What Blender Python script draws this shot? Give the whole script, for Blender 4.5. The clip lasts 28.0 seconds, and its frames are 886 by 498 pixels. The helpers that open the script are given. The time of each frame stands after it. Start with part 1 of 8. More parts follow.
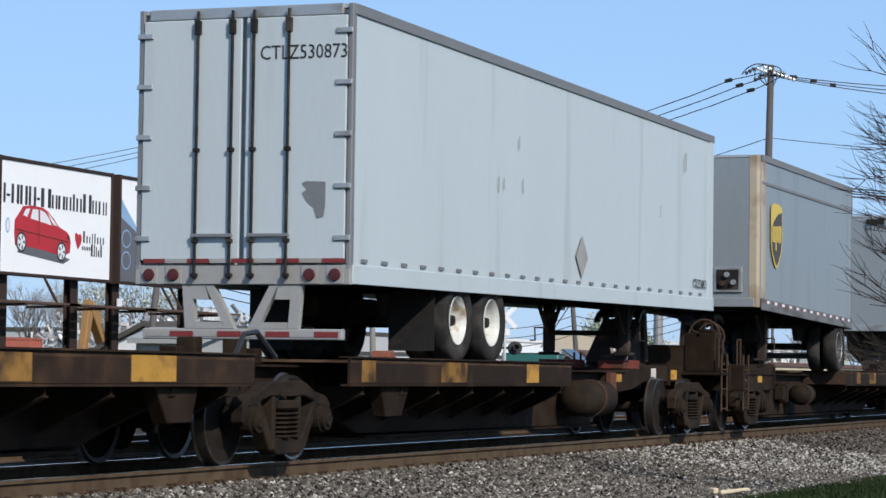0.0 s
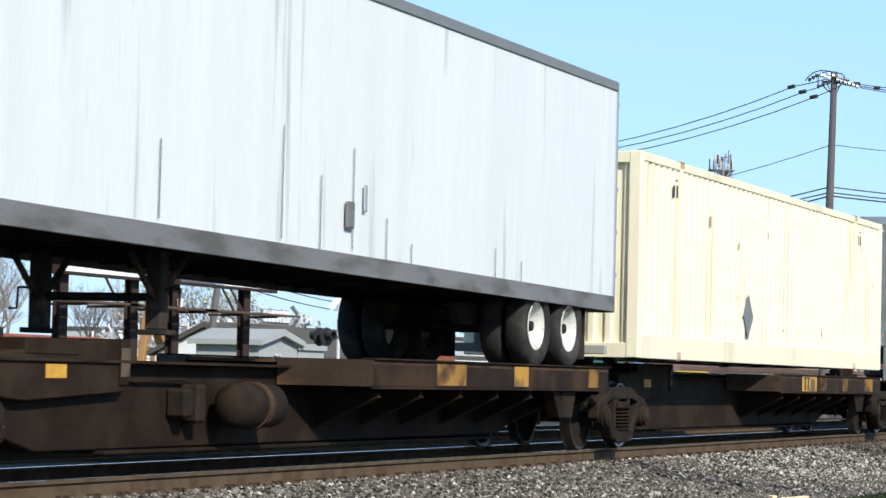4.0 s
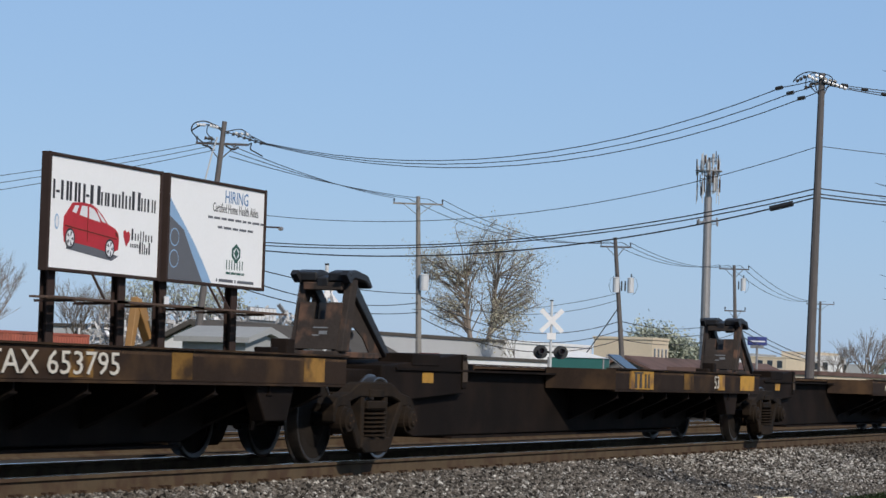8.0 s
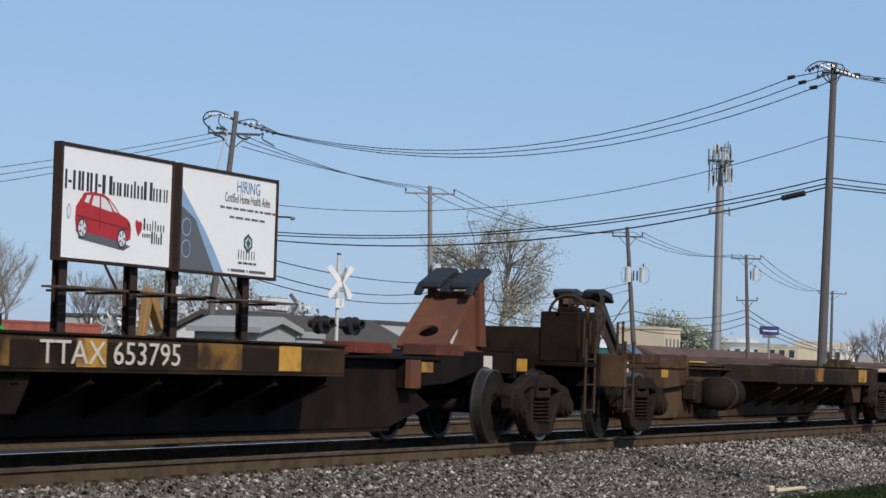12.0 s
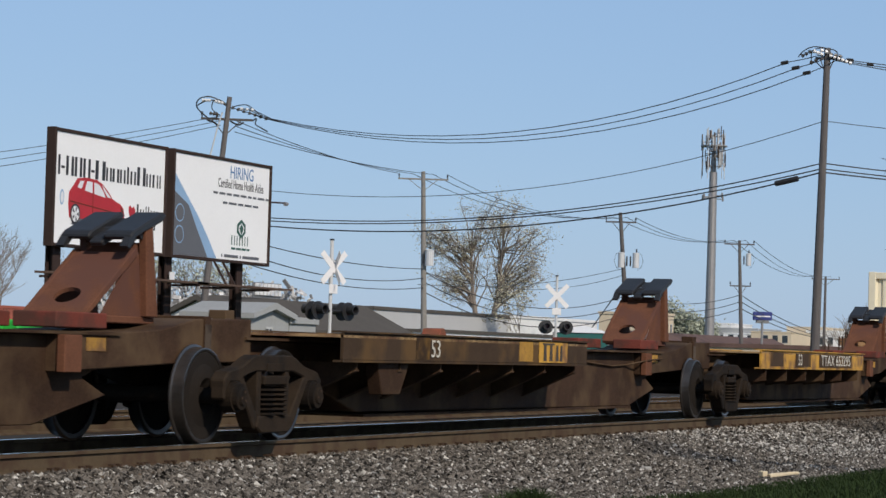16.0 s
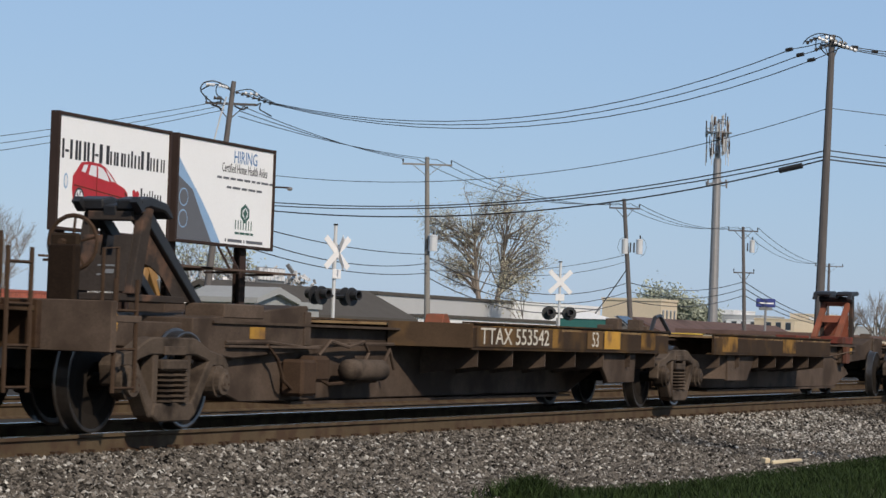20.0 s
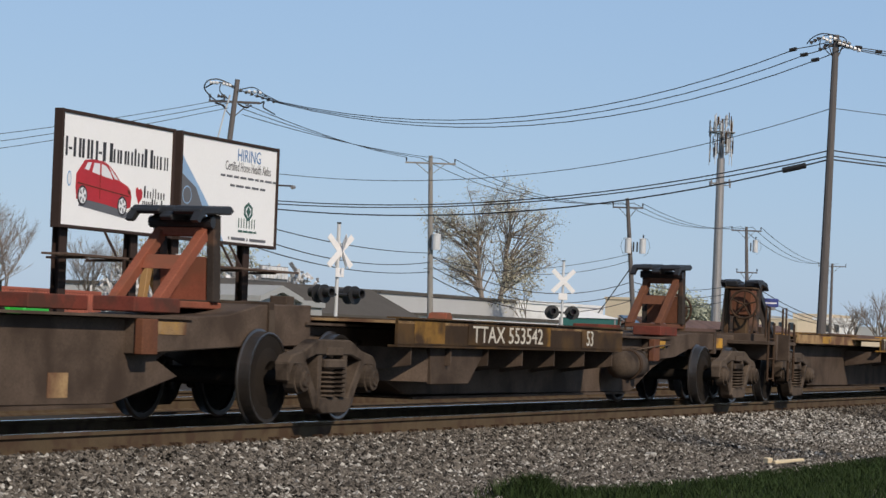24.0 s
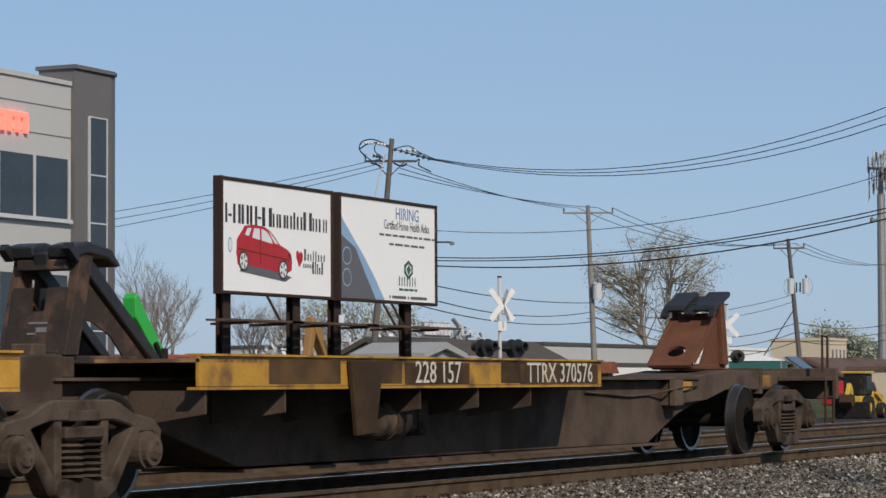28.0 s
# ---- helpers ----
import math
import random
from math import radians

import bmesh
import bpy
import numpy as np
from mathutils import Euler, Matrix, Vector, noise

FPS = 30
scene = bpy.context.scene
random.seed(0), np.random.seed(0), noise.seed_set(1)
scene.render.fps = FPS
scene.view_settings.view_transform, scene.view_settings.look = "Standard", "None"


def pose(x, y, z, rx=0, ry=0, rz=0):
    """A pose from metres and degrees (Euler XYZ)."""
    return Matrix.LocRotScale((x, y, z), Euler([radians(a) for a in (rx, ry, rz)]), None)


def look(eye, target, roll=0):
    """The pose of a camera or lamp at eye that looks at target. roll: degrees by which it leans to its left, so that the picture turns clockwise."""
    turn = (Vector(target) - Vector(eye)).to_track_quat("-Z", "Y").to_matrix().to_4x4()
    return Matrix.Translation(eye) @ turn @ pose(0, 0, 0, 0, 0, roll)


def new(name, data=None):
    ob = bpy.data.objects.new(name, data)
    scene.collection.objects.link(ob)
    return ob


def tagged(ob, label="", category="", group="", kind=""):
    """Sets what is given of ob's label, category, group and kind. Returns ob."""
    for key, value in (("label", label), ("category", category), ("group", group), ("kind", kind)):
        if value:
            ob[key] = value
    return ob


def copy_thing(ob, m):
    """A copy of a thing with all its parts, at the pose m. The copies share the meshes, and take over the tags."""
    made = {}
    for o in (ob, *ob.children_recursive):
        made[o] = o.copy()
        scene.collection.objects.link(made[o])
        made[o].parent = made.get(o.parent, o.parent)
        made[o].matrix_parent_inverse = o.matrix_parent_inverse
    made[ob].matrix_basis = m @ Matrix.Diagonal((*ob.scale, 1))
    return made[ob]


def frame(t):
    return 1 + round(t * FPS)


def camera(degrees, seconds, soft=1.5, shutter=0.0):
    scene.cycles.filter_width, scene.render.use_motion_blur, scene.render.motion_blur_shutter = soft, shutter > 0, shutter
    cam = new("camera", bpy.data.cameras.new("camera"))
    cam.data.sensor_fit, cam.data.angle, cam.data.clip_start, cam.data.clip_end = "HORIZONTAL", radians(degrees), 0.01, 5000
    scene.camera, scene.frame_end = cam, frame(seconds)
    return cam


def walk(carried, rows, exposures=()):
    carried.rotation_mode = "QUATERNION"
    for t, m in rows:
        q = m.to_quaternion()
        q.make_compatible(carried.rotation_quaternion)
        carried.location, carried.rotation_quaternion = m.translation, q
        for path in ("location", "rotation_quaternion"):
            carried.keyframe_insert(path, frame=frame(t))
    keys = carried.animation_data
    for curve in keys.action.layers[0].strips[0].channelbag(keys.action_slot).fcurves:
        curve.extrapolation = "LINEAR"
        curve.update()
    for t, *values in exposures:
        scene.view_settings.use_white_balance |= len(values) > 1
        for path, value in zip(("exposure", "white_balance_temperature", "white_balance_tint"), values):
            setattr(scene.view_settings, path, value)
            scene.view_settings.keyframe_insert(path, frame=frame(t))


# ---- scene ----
# ---------------- camera ----------------
# The camera stands on the near side of the line and pans; x runs along the track, y across it, z = 0 is the rail top.
EYE = (0.0, -11.748, 0.968)
cam = camera(19.766, 28.0, soft=1.5, shutter=0.05)
PATH = [
    (0, -69.72, 2.78, 0.77), (0.5, -69.69, 2.90, 0.88), (1, -69.58, 2.91, 1.00), (1.5, -69.49, 2.91, 1.05),
    (2, -69.27, 2.93, 1.14), (2.5, -68.98, 2.91, 1.34), (3, -68.64, 2.88, 1.39), (3.5, -68.34, 2.83, 1.42),
    (5.5, -68.49, 2.88, 1.48), (6, -68.51, 2.90, 1.57), (6.5, -68.68, 2.92, 1.62), (7, -68.73, 2.93, 1.63),
    (7.5, -68.68, 2.88, 1.68), (8, -68.65, 2.82, 1.76), (8.5, -68.60, 2.79, 1.65), (9, -68.59, 2.77, 1.65),
    (9.5, -68.57, 2.77, 1.57), (10, -68.52, 2.75, 1.70), (10.5, -68.48, 2.71, 1.84), (11, -68.46, 2.69, 1.76),
    (11.5, -68.44, 2.64, 1.73), (12, -68.39, 2.58, 1.74), (12.5, -68.41, 2.57, 1.62), (14.5, -68.60, 2.37, 1.59),
    (15, -68.65, 2.35, 1.53), (15.5, -68.62, 2.31, 1.67), (16, -68.55, 2.26, 1.72), (16.5, -68.51, 2.23, 1.76),
    (17, -68.48, 2.18, 1.63), (17.5, -68.49, 2.10, 1.54), (18, -68.50, 2.04, 1.67), (18.5, -68.49, 2.01, 1.74),
    (19, -68.51, 1.98, 1.77), (19.5, -68.49, 1.96, 1.84), (20, -68.48, 1.93, 1.97), (20.5, -68.48, 1.89, 1.99),
    (22.5, -68.38, 1.92, 2.02), (23, -68.37, 1.91, 2.09), (23.5, -68.38, 1.90, 2.10), (24, -68.41, 1.90, 2.16),
    (24.5, -68.47, 1.87, 2.10), (25, -68.57, 1.83, 2.04), (25.5, -68.69, 1.78, 2.04), (26, -68.77, 1.74, 1.99),
    (26.5, -68.79, 1.61, 1.68), (27, -68.27, 2.23, 1.37), (27.5, -67.28, 2.71, 0.86), (28, -64.78, 3.03, -0.30),
]


def aim(yaw, pitch, roll):
    return pose(*EYE, 90 + pitch, 0, yaw) @ pose(0, 0, 0, 0, 0, roll)


walk(cam, [(t, aim(a, b, c)) for t, a, b, c in PATH],
     exposures=[(0, 0.18, 6050, 10), (1, 0.33, 6050, 8), (2, 0.64, 6050, 6), (3.2, 0.72, 6050, 5), (5.5, 0.35, 6300, 9), (6.5, 0.24, 6300, 10), (7.1, 0.16, 6300, 11), (7.8, -0.12, 6300, 11), (12, -0.14, 6300, 11), (17, -0.12, 6560, 11), (22.5, -0.09, 6760, 12), (25, -0.09, 6780, 12), (27.2, -0.04, 6780, 12), (28, -0.22, 6680, 11)])

# ---------------- sky and sun ----------------
SUN = Vector((-0.50, -0.64, 0.56)).normalized()
world = bpy.data.worlds.new("sky")
scene.world = world
world.use_nodes = True
wn = world.node_tree.nodes
sky = wn.new("ShaderNodeTexSky")
sky.sky_type = "NISHITA"
sky.sun_disc = False
sky.sun_elevation = math.asin(SUN.z)
sky.sun_rotation = math.atan2(SUN.x, SUN.y)
sky.altitude, sky.air_density, sky.dust_density, sky.ozone_density = 200, 1.0, 0.5, 2.0
bg = wn["Background"]
bg.inputs["Strength"].default_value = 0.112
haze = wn.new("ShaderNodeMixRGB")
haze.inputs["Fac"].default_value = 0.72
haze.inputs["Color2"].default_value = (2.75, 4.45, 7.1, 1)
world.node_tree.links.new(sky.outputs[0], haze.inputs["Color1"])
# a clear sky darkens towards the zenith
place = wn.new("ShaderNodeTexCoord")
parts = wn.new("ShaderNodeSeparateXYZ")
height = wn.new("ShaderNodeMapRange")
height.inputs["From Min"].default_value, height.inputs["From Max"].default_value = 0.18, 0.9
height.inputs["To Min"].default_value, height.inputs["To Max"].default_value = 1.0, 0.42
fade = wn.new("ShaderNodeVectorMath")
fade.operation = "SCALE"
for a, b in ((place.outputs["Generated"], parts.inputs[0]), (parts.outputs["Z"], height.inputs["Value"]), (haze.outputs[0], fade.inputs[0]),
             (height.outputs[0], fade.inputs["Scale"]), (fade.outputs[0], bg.inputs["Color"])):
    world.node_tree.links.new(a, b)
sun_data = bpy.data.lights.new("sun", "SUN")
sun_data.energy, sun_data.angle, sun_data.color = 3.6, radians(0.53), (1.0, 0.9, 0.77)
sun = new("sun", sun_data)
sun.matrix_world = look((0, 0, 60), tuple(Vector((0, 0, 60)) - SUN))

# ---------------- materials ----------------


def material(name, base, rough=0.7, metal=0.0, var=0.18, scale=6.0, fine=60.0, bump=0.15, second=None, amount=0.35,
             sscale=1.5, stretch=(1, 1, 1), spread=0.0, island=False, emit=0.0, gloss=None):
    """Base colour with coarse and fine variation, stains of a second colour, bump, and a shift from object to object."""
    m = bpy.data.materials.new(name)
    m.use_nodes = True
    t = m.node_tree
    N, L = t.nodes, t.links.new
    b = N["Principled BSDF"]
    co = N.new("ShaderNodeTexCoord")
    mp = N.new("ShaderNodeMapping")
    mp.inputs["Scale"].default_value = stretch
    L(co.outputs["Object"], mp.inputs["Vector"])
    info = N.new("ShaderNodeObjectInfo")
    shift = N.new("ShaderNodeMath")
    shift.operation = "MULTIPLY"
    shift.inputs[1].default_value = 37.0
    L(info.outputs["Random"], shift.inputs[0])

    def noisy(s, detail):
        n = N.new("ShaderNodeTexNoise")
        n.noise_dimensions = "4D"
        n.inputs["Scale"].default_value, n.inputs["Detail"].default_value = s, detail
        L(mp.outputs[0], n.inputs["Vector"])
        L(shift.outputs[0], n.inputs["W"])
        return n.outputs["Fac"]

    coarse, small = noisy(scale, 4), noisy(fine, 3)
    both = N.new("ShaderNodeMath")
    both.operation = "MULTIPLY_ADD"
    both.inputs[1].default_value = 0.5
    L(small, both.inputs[0])
    half = N.new("ShaderNodeMath")
    half.operation = "MULTIPLY"
    half.inputs[1].default_value = 0.5
    L(coarse, half.inputs[0])
    L(half.outputs[0], both.inputs[2])
    ramp = N.new("ShaderNodeValToRGB")
    lo = [max(0.0, c * (1 - var)) for c in base]
    hi = [min(1.0, c * (1 + var)) for c in base]
    ramp.color_ramp.elements[0].position, ramp.color_ramp.elements[0].color = 0.3, (*lo, 1)
    ramp.color_ramp.elements[1].position, ramp.color_ramp.elements[1].color = 0.7, (*hi, 1)
    L(both.outputs[0], ramp.inputs["Fac"])
    col = ramp.outputs["Color"]
    if second:
        st = noisy(sscale, 8)
        r2 = N.new("ShaderNodeValToRGB")
        r2.color_ramp.elements[0].position, r2.color_ramp.elements[1].position = 0.66 - amount * 0.45, 0.74 - amount * 0.3
        L(st, r2.inputs["Fac"])
        mx = N.new("ShaderNodeMixRGB")
        L(r2.outputs["Color"], mx.inputs["Fac"])
        L(col, mx.inputs["Color1"])
        mx.inputs["Color2"].default_value = (*second, 1)
        col = mx.outputs["Color"]
    if spread:
        hv = N.new("ShaderNodeHueSaturation")
        mr = N.new("ShaderNodeMapRange")
        mr.inputs["To Min"].default_value, mr.inputs["To Max"].default_value = 1 - spread, 1 + spread
        if island:
            geo = N.new("ShaderNodeNewGeometry")
            L(geo.outputs["Random Per Island"], mr.inputs["Value"])
        else:
            L(info.outputs["Random"], mr.inputs["Value"])
        L(mr.outputs[0], hv.inputs["Value"])
        L(col, hv.inputs["Color"])
        col = hv.outputs["Color"]
    L(col, b.inputs["Base Color"])
    b.inputs["Roughness"].default_value, b.inputs["Metallic"].default_value = rough, metal
    # dusty, rough surfaces hardly shine
    b.inputs["Specular IOR Level"].default_value = (0.12 if rough >= 0.72 else 0.5) if gloss is None else gloss
    if bump:
        bp = N.new("ShaderNodeBump")
        bp.inputs["Strength"].default_value, bp.inputs["Distance"].default_value = bump, 0.01
        L(both.outputs[0], bp.inputs["Height"])
        L(bp.outputs[0], b.inputs["Normal"])
    if emit:
        b.inputs["Emission Color"].default_value = (*base, 1)
        b.inputs["Emission Strength"].default_value = emit
    return m


RUST = (0.13, 0.06, 0.035)
DUST = (0.16, 0.125, 0.095)
M = {
    "ballast": material("ballast_stone", (0.105, 0.093, 0.08), 0.95, var=0.6, scale=14, fine=90, bump=0.9, spread=0.95, island=True),
    "ballast_pale": material("pale_limestone", (0.40, 0.38, 0.345), 0.9, var=0.3, scale=14, fine=90, bump=0.6, spread=0.5, island=True),
    "ballast_bed": material("ballast_bed", (0.045, 0.041, 0.036), 0.95, var=0.55, scale=9, fine=45, bump=1.0, second=(0.05, 0.042, 0.036), amount=0.5, sscale=16),
    "ballast_rusty": material("rust_stained_stone", (0.075, 0.056, 0.04), 0.95, var=0.4, scale=14, fine=90, bump=0.8, spread=0.5, island=True),
    "earth": material("dry_earth", (0.085, 0.085, 0.045), 0.95, var=0.35, scale=0.6, fine=8, bump=0.5, second=(0.06, 0.085, 0.025), amount=0.5, sscale=0.35),
    "grass": material("grass_blades", (0.024, 0.040, 0.013), 0.8, var=0.4, scale=2, fine=9, bump=0, spread=0.45, island=True),
    "asphalt": material("asphalt", (0.055, 0.055, 0.056), 0.9, var=0.25, scale=1.2, fine=80, bump=0.3, second=(0.09, 0.085, 0.08), amount=0.4),
    "rail": material("weathered_rail", (0.10, 0.072, 0.044), 0.85, var=0.22, scale=3, fine=70, bump=0.25, second=(0.075, 0.047, 0.03), amount=0.45, sscale=4),
    "rail_top": material("polished_rail_head", (0.55, 0.54, 0.52), 0.22, 1.0, var=0.06, scale=3, fine=40, bump=0.02),
    "tie": material("timber_tie", (0.07, 0.053, 0.04), 0.95, var=0.35, scale=4, fine=40, bump=0.6, stretch=(3, 0.6, 3), spread=0.3),
    "iron": material("rusty_iron", (0.062, 0.039, 0.026), 0.9, var=0.3, scale=8, fine=60, bump=0.3),
    "bogie": material("dusty_cast_steel", (0.09, 0.068, 0.052), 0.85, var=0.3, scale=5, fine=50, bump=0.35, second=(0.035, 0.026, 0.02), amount=0.42, sscale=3, spread=0.2),
    # cast steel darkened for the leading bogies, with weaker sun put into its colour
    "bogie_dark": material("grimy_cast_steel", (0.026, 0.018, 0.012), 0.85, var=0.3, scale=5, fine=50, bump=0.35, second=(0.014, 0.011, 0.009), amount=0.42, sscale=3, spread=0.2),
    "wheel": material("wheel_steel", (0.02, 0.016, 0.013), 0.75, var=0.3, scale=5, fine=50, bump=0.2),
    "tread": material("bright_wheel_rim", (0.17, 0.15, 0.135), 0.32, 0.9, var=0.15, scale=8, fine=40, bump=0.05),
    "spine": material("brown_wagon_paint", (0.052, 0.029, 0.0175), 0.8, var=0.42, scale=2.5, fine=45, bump=0.2, second=(0.095, 0.06, 0.034), amount=0.45, sscale=1.6, spread=0.16),
    # two darkened copies of the wagon paint stand in for weak sunlight
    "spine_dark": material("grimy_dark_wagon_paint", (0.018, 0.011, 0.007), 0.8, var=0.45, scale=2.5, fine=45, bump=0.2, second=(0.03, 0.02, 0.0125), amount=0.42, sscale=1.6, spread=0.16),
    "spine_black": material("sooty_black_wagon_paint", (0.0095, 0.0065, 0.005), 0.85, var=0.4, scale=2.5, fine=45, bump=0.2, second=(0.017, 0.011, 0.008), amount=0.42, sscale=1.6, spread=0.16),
    # lighter copy of the wagon paint, for the last cars in stronger sun
    "spine_pale": material("dusty_brown_wagon_paint", (0.098, 0.071, 0.054), 0.85, var=0.35, scale=2.5, fine=45, bump=0.2, second=(0.058, 0.041, 0.031), amount=0.42, sscale=1.6, spread=0.16),
    "deck": material("scuffed_deck_plate", (0.34, 0.225, 0.115), 0.85, var=0.3, scale=3, fine=50, bump=0.35, second=(0.14, 0.075, 0.045), amount=0.5, sscale=2.2, spread=0.15),
    "sill": material("brown_side_sill", (0.06, 0.038, 0.023), 0.75, var=0.25, scale=3, fine=45, bump=0.2, second=(0.12, 0.07, 0.03), amount=0.38, sscale=1.6, spread=0.25),
    # sill and deck of the leading cars: grime, plus dim light in the colour
    "sill_dark": material("grimy_side_sill", (0.027, 0.017, 0.0115), 0.75, var=0.35, scale=3, fine=45, bump=0.2, second=(0.06, 0.035, 0.018), amount=0.33, sscale=1.6, spread=0.25),
    "deck_dark": material("grimy_deck_plate", (0.11, 0.068, 0.04), 0.85, var=0.35, scale=3, fine=50, bump=0.35, second=(0.06, 0.036, 0.024), amount=0.5, sscale=2.2, spread=0.15),
    "yellow": material("safety_yellow", (0.50, 0.265, 0.035), 0.7, var=0.25, scale=4, fine=50, bump=0.15, second=(0.2, 0.1, 0.035), amount=0.38, sscale=3.0, spread=0.2),
    "yellow_dull": material("faded_safety_yellow", (0.24, 0.13, 0.035), 0.75, var=0.3, scale=4, fine=50, bump=0.15, second=(0.06, 0.036, 0.02), amount=0.48, sscale=3.0, spread=0.25),
    "reflector_yellow": material("yellow_reflector", (0.62, 0.40, 0.03), 0.5, var=0.12, scale=6, fine=40, bump=0.02, second=(0.42, 0.26, 0.03), amount=0.25, sscale=4),
    "white_mark": material("white_lettering", (0.62, 0.58, 0.5), 0.7, var=0.12, scale=9, fine=60, bump=0.0),
    "black_mark": material("black_lettering", (0.022, 0.022, 0.024), 0.6, var=0.2, scale=9, fine=60, bump=0.0),
    "hitch_rust": material("rust_red_hitch", (0.145, 0.062, 0.036), 0.85, var=0.28, scale=4, fine=45, bump=0.3, second=(0.12, 0.055, 0.04), amount=0.42, sscale=2.2),
    "hitch_red": material("faded_red_hitch", (0.25, 0.082, 0.05), 0.8, var=0.25, scale=4, fine=45, bump=0.25, second=(0.2, 0.08, 0.05), amount=0.4, sscale=2.2),
    "shim_red": material("dull_red_block", (0.17, 0.045, 0.032), 0.85, var=0.25, scale=4, fine=45, bump=0.25, second=(0.09, 0.04, 0.03), amount=0.45, sscale=3),
    "hitch_dark": material("grimy_hitch_steel", (0.045, 0.036, 0.031), 0.8, var=0.3, scale=4, fine=45, bump=0.3, second=(0.14, 0.08, 0.055), amount=0.3, sscale=3),
    "grease": material("greasy_black_steel", (0.02, 0.02, 0.022), 0.5, var=0.3, scale=6, fine=40, bump=0.3),
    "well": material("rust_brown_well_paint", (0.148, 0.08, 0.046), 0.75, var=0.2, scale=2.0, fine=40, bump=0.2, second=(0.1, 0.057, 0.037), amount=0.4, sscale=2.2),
    # lighter tan copy of the well paint; puts sunlight on the posts into colour
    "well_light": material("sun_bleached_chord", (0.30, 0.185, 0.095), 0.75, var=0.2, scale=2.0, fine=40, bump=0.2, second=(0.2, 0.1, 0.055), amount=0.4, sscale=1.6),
    "cream": material("cream_container_paint", (0.82, 0.75, 0.56), 0.6, var=0.06, scale=1.2, fine=30, bump=0.05, second=(0.7, 0.61, 0.43), amount=0.24, sscale=0.9, stretch=(1.2, 1, 0.25)),
    "cream_rust": material("rusty_container_steel", (0.32, 0.19, 0.1), 0.8, var=0.35, scale=6, fine=40, bump=0.3),
    "white_panel": material("white_trailer_panel", (0.495, 0.55, 0.565), 0.45, var=0.04, scale=0.8, fine=30, bump=0.02, second=(0.43, 0.47, 0.48), amount=0.16, sscale=1.4, stretch=(1.6, 1, 0.16)),
    "dirty_panel": material("streaked_white_panel", (0.66, 0.68, 0.68), 0.5, var=0.08, scale=1.2, fine=30, bump=0.04, second=(0.4, 0.39, 0.37), amount=0.12, sscale=1.8, stretch=(2.2, 1, 0.14)),
    "silver": material("silver_trailer_skin", (0.29, 0.318, 0.33), 0.42, 0.25, var=0.05, scale=0.8, fine=30, bump=0.02, second=(0.235, 0.255, 0.27), amount=0.34, sscale=1.2, stretch=(1.8, 1, 0.18)),
    "silver_dark": material("grey_roller_door", (0.22, 0.23, 0.24), 0.5, 0.2, var=0.08, scale=1.5, fine=30, bump=0.03, second=(0.17, 0.18, 0.185), amount=0.35, sscale=1.0, stretch=(1, 1, 0.3)),
    "alu": material("dull_aluminium", (0.45, 0.46, 0.46), 0.45, 0.6, var=0.12, scale=4, fine=40, bump=0.05, second=(0.28, 0.26, 0.23), amount=0.3, sscale=2),
    "grey_rail": material("dark_grey_rail", (0.2, 0.205, 0.21), 0.6, 0.2, var=0.12, scale=3, fine=40, bump=0.05),
    "tan_post": material("tan_corner_post", (0.43, 0.36, 0.26), 0.6, var=0.12, scale=2, fine=40, bump=0.1, second=(0.28, 0.215, 0.145), amount=0.35, sscale=1.6),
    "hub_dark": material("dull_dark_wheel_disc", (0.07, 0.07, 0.072), 0.6, var=0.2, scale=8, fine=50, bump=0.1, second=(0.035, 0.03, 0.028), amount=0.4, sscale=4),
    "rail_grey": material("dirty_grey_bottom_rail", (0.17, 0.17, 0.172), 0.65, 0.1, var=0.2, scale=2, fine=40, bump=0.05, second=(0.1, 0.092, 0.085), amount=0.4, sscale=2.2, stretch=(0.6, 1, 2)),
    "chassis": material("black_chassis", (0.022, 0.021, 0.02), 0.8, var=0.35, scale=3, fine=40, bump=0.2, second=(0.06, 0.05, 0.04), amount=0.3, sscale=2),
    "tyre": material("worn_tyre", (0.028, 0.027, 0.026), 0.85, var=0.25, scale=6, fine=70, bump=0.3, second=(0.06, 0.055, 0.05), amount=0.35, sscale=3),
    "hub_white": material("white_wheel_disc", (0.62, 0.62, 0.58), 0.5, var=0.15, scale=8, fine=50, bump=0.1, second=(0.3, 0.22, 0.14), amount=0.25, sscale=4),
    "red_glass": material("red_lamp_lens", (0.075, 0.012, 0.012), 0.3, var=0.15, scale=20, fine=60, bump=0.05),
    "red_tape": material("red_reflector", (0.19, 0.028, 0.025), 0.45, var=0.15, scale=20, fine=60, bump=0.02),
    "white_tape": material("white_reflector", (0.78, 0.77, 0.77), 0.4, var=0.08, scale=20, fine=60, bump=0.02),
    "gold": material("gold_emblem", (0.66, 0.48, 0.07), 0.5, var=0.1, scale=3, fine=40, bump=0.0),
    "dark_emblem": material("dark_brown_emblem", (0.055, 0.038, 0.022), 0.5, var=0.15, scale=3, fine=40, bump=0.0),
    "skirt": material("pale_grey_skirt", (0.33, 0.325, 0.31), 0.55, var=0.1, scale=1.5, fine=40, bump=0.03, second=(0.3, 0.28, 0.25), amount=0.35, sscale=1.2),
    "pole_wood": material("weathered_pole_timber", (0.12, 0.11, 0.107), 0.9, var=0.25, scale=3, fine=40, bump=0.3, stretch=(3, 3, 0.4), spread=0.2),
    "pole_pale": material("bleached_pole_timber", (0.25, 0.235, 0.215), 0.9, var=0.2, scale=3, fine=40, bump=0.3, stretch=(3, 3, 0.4)),
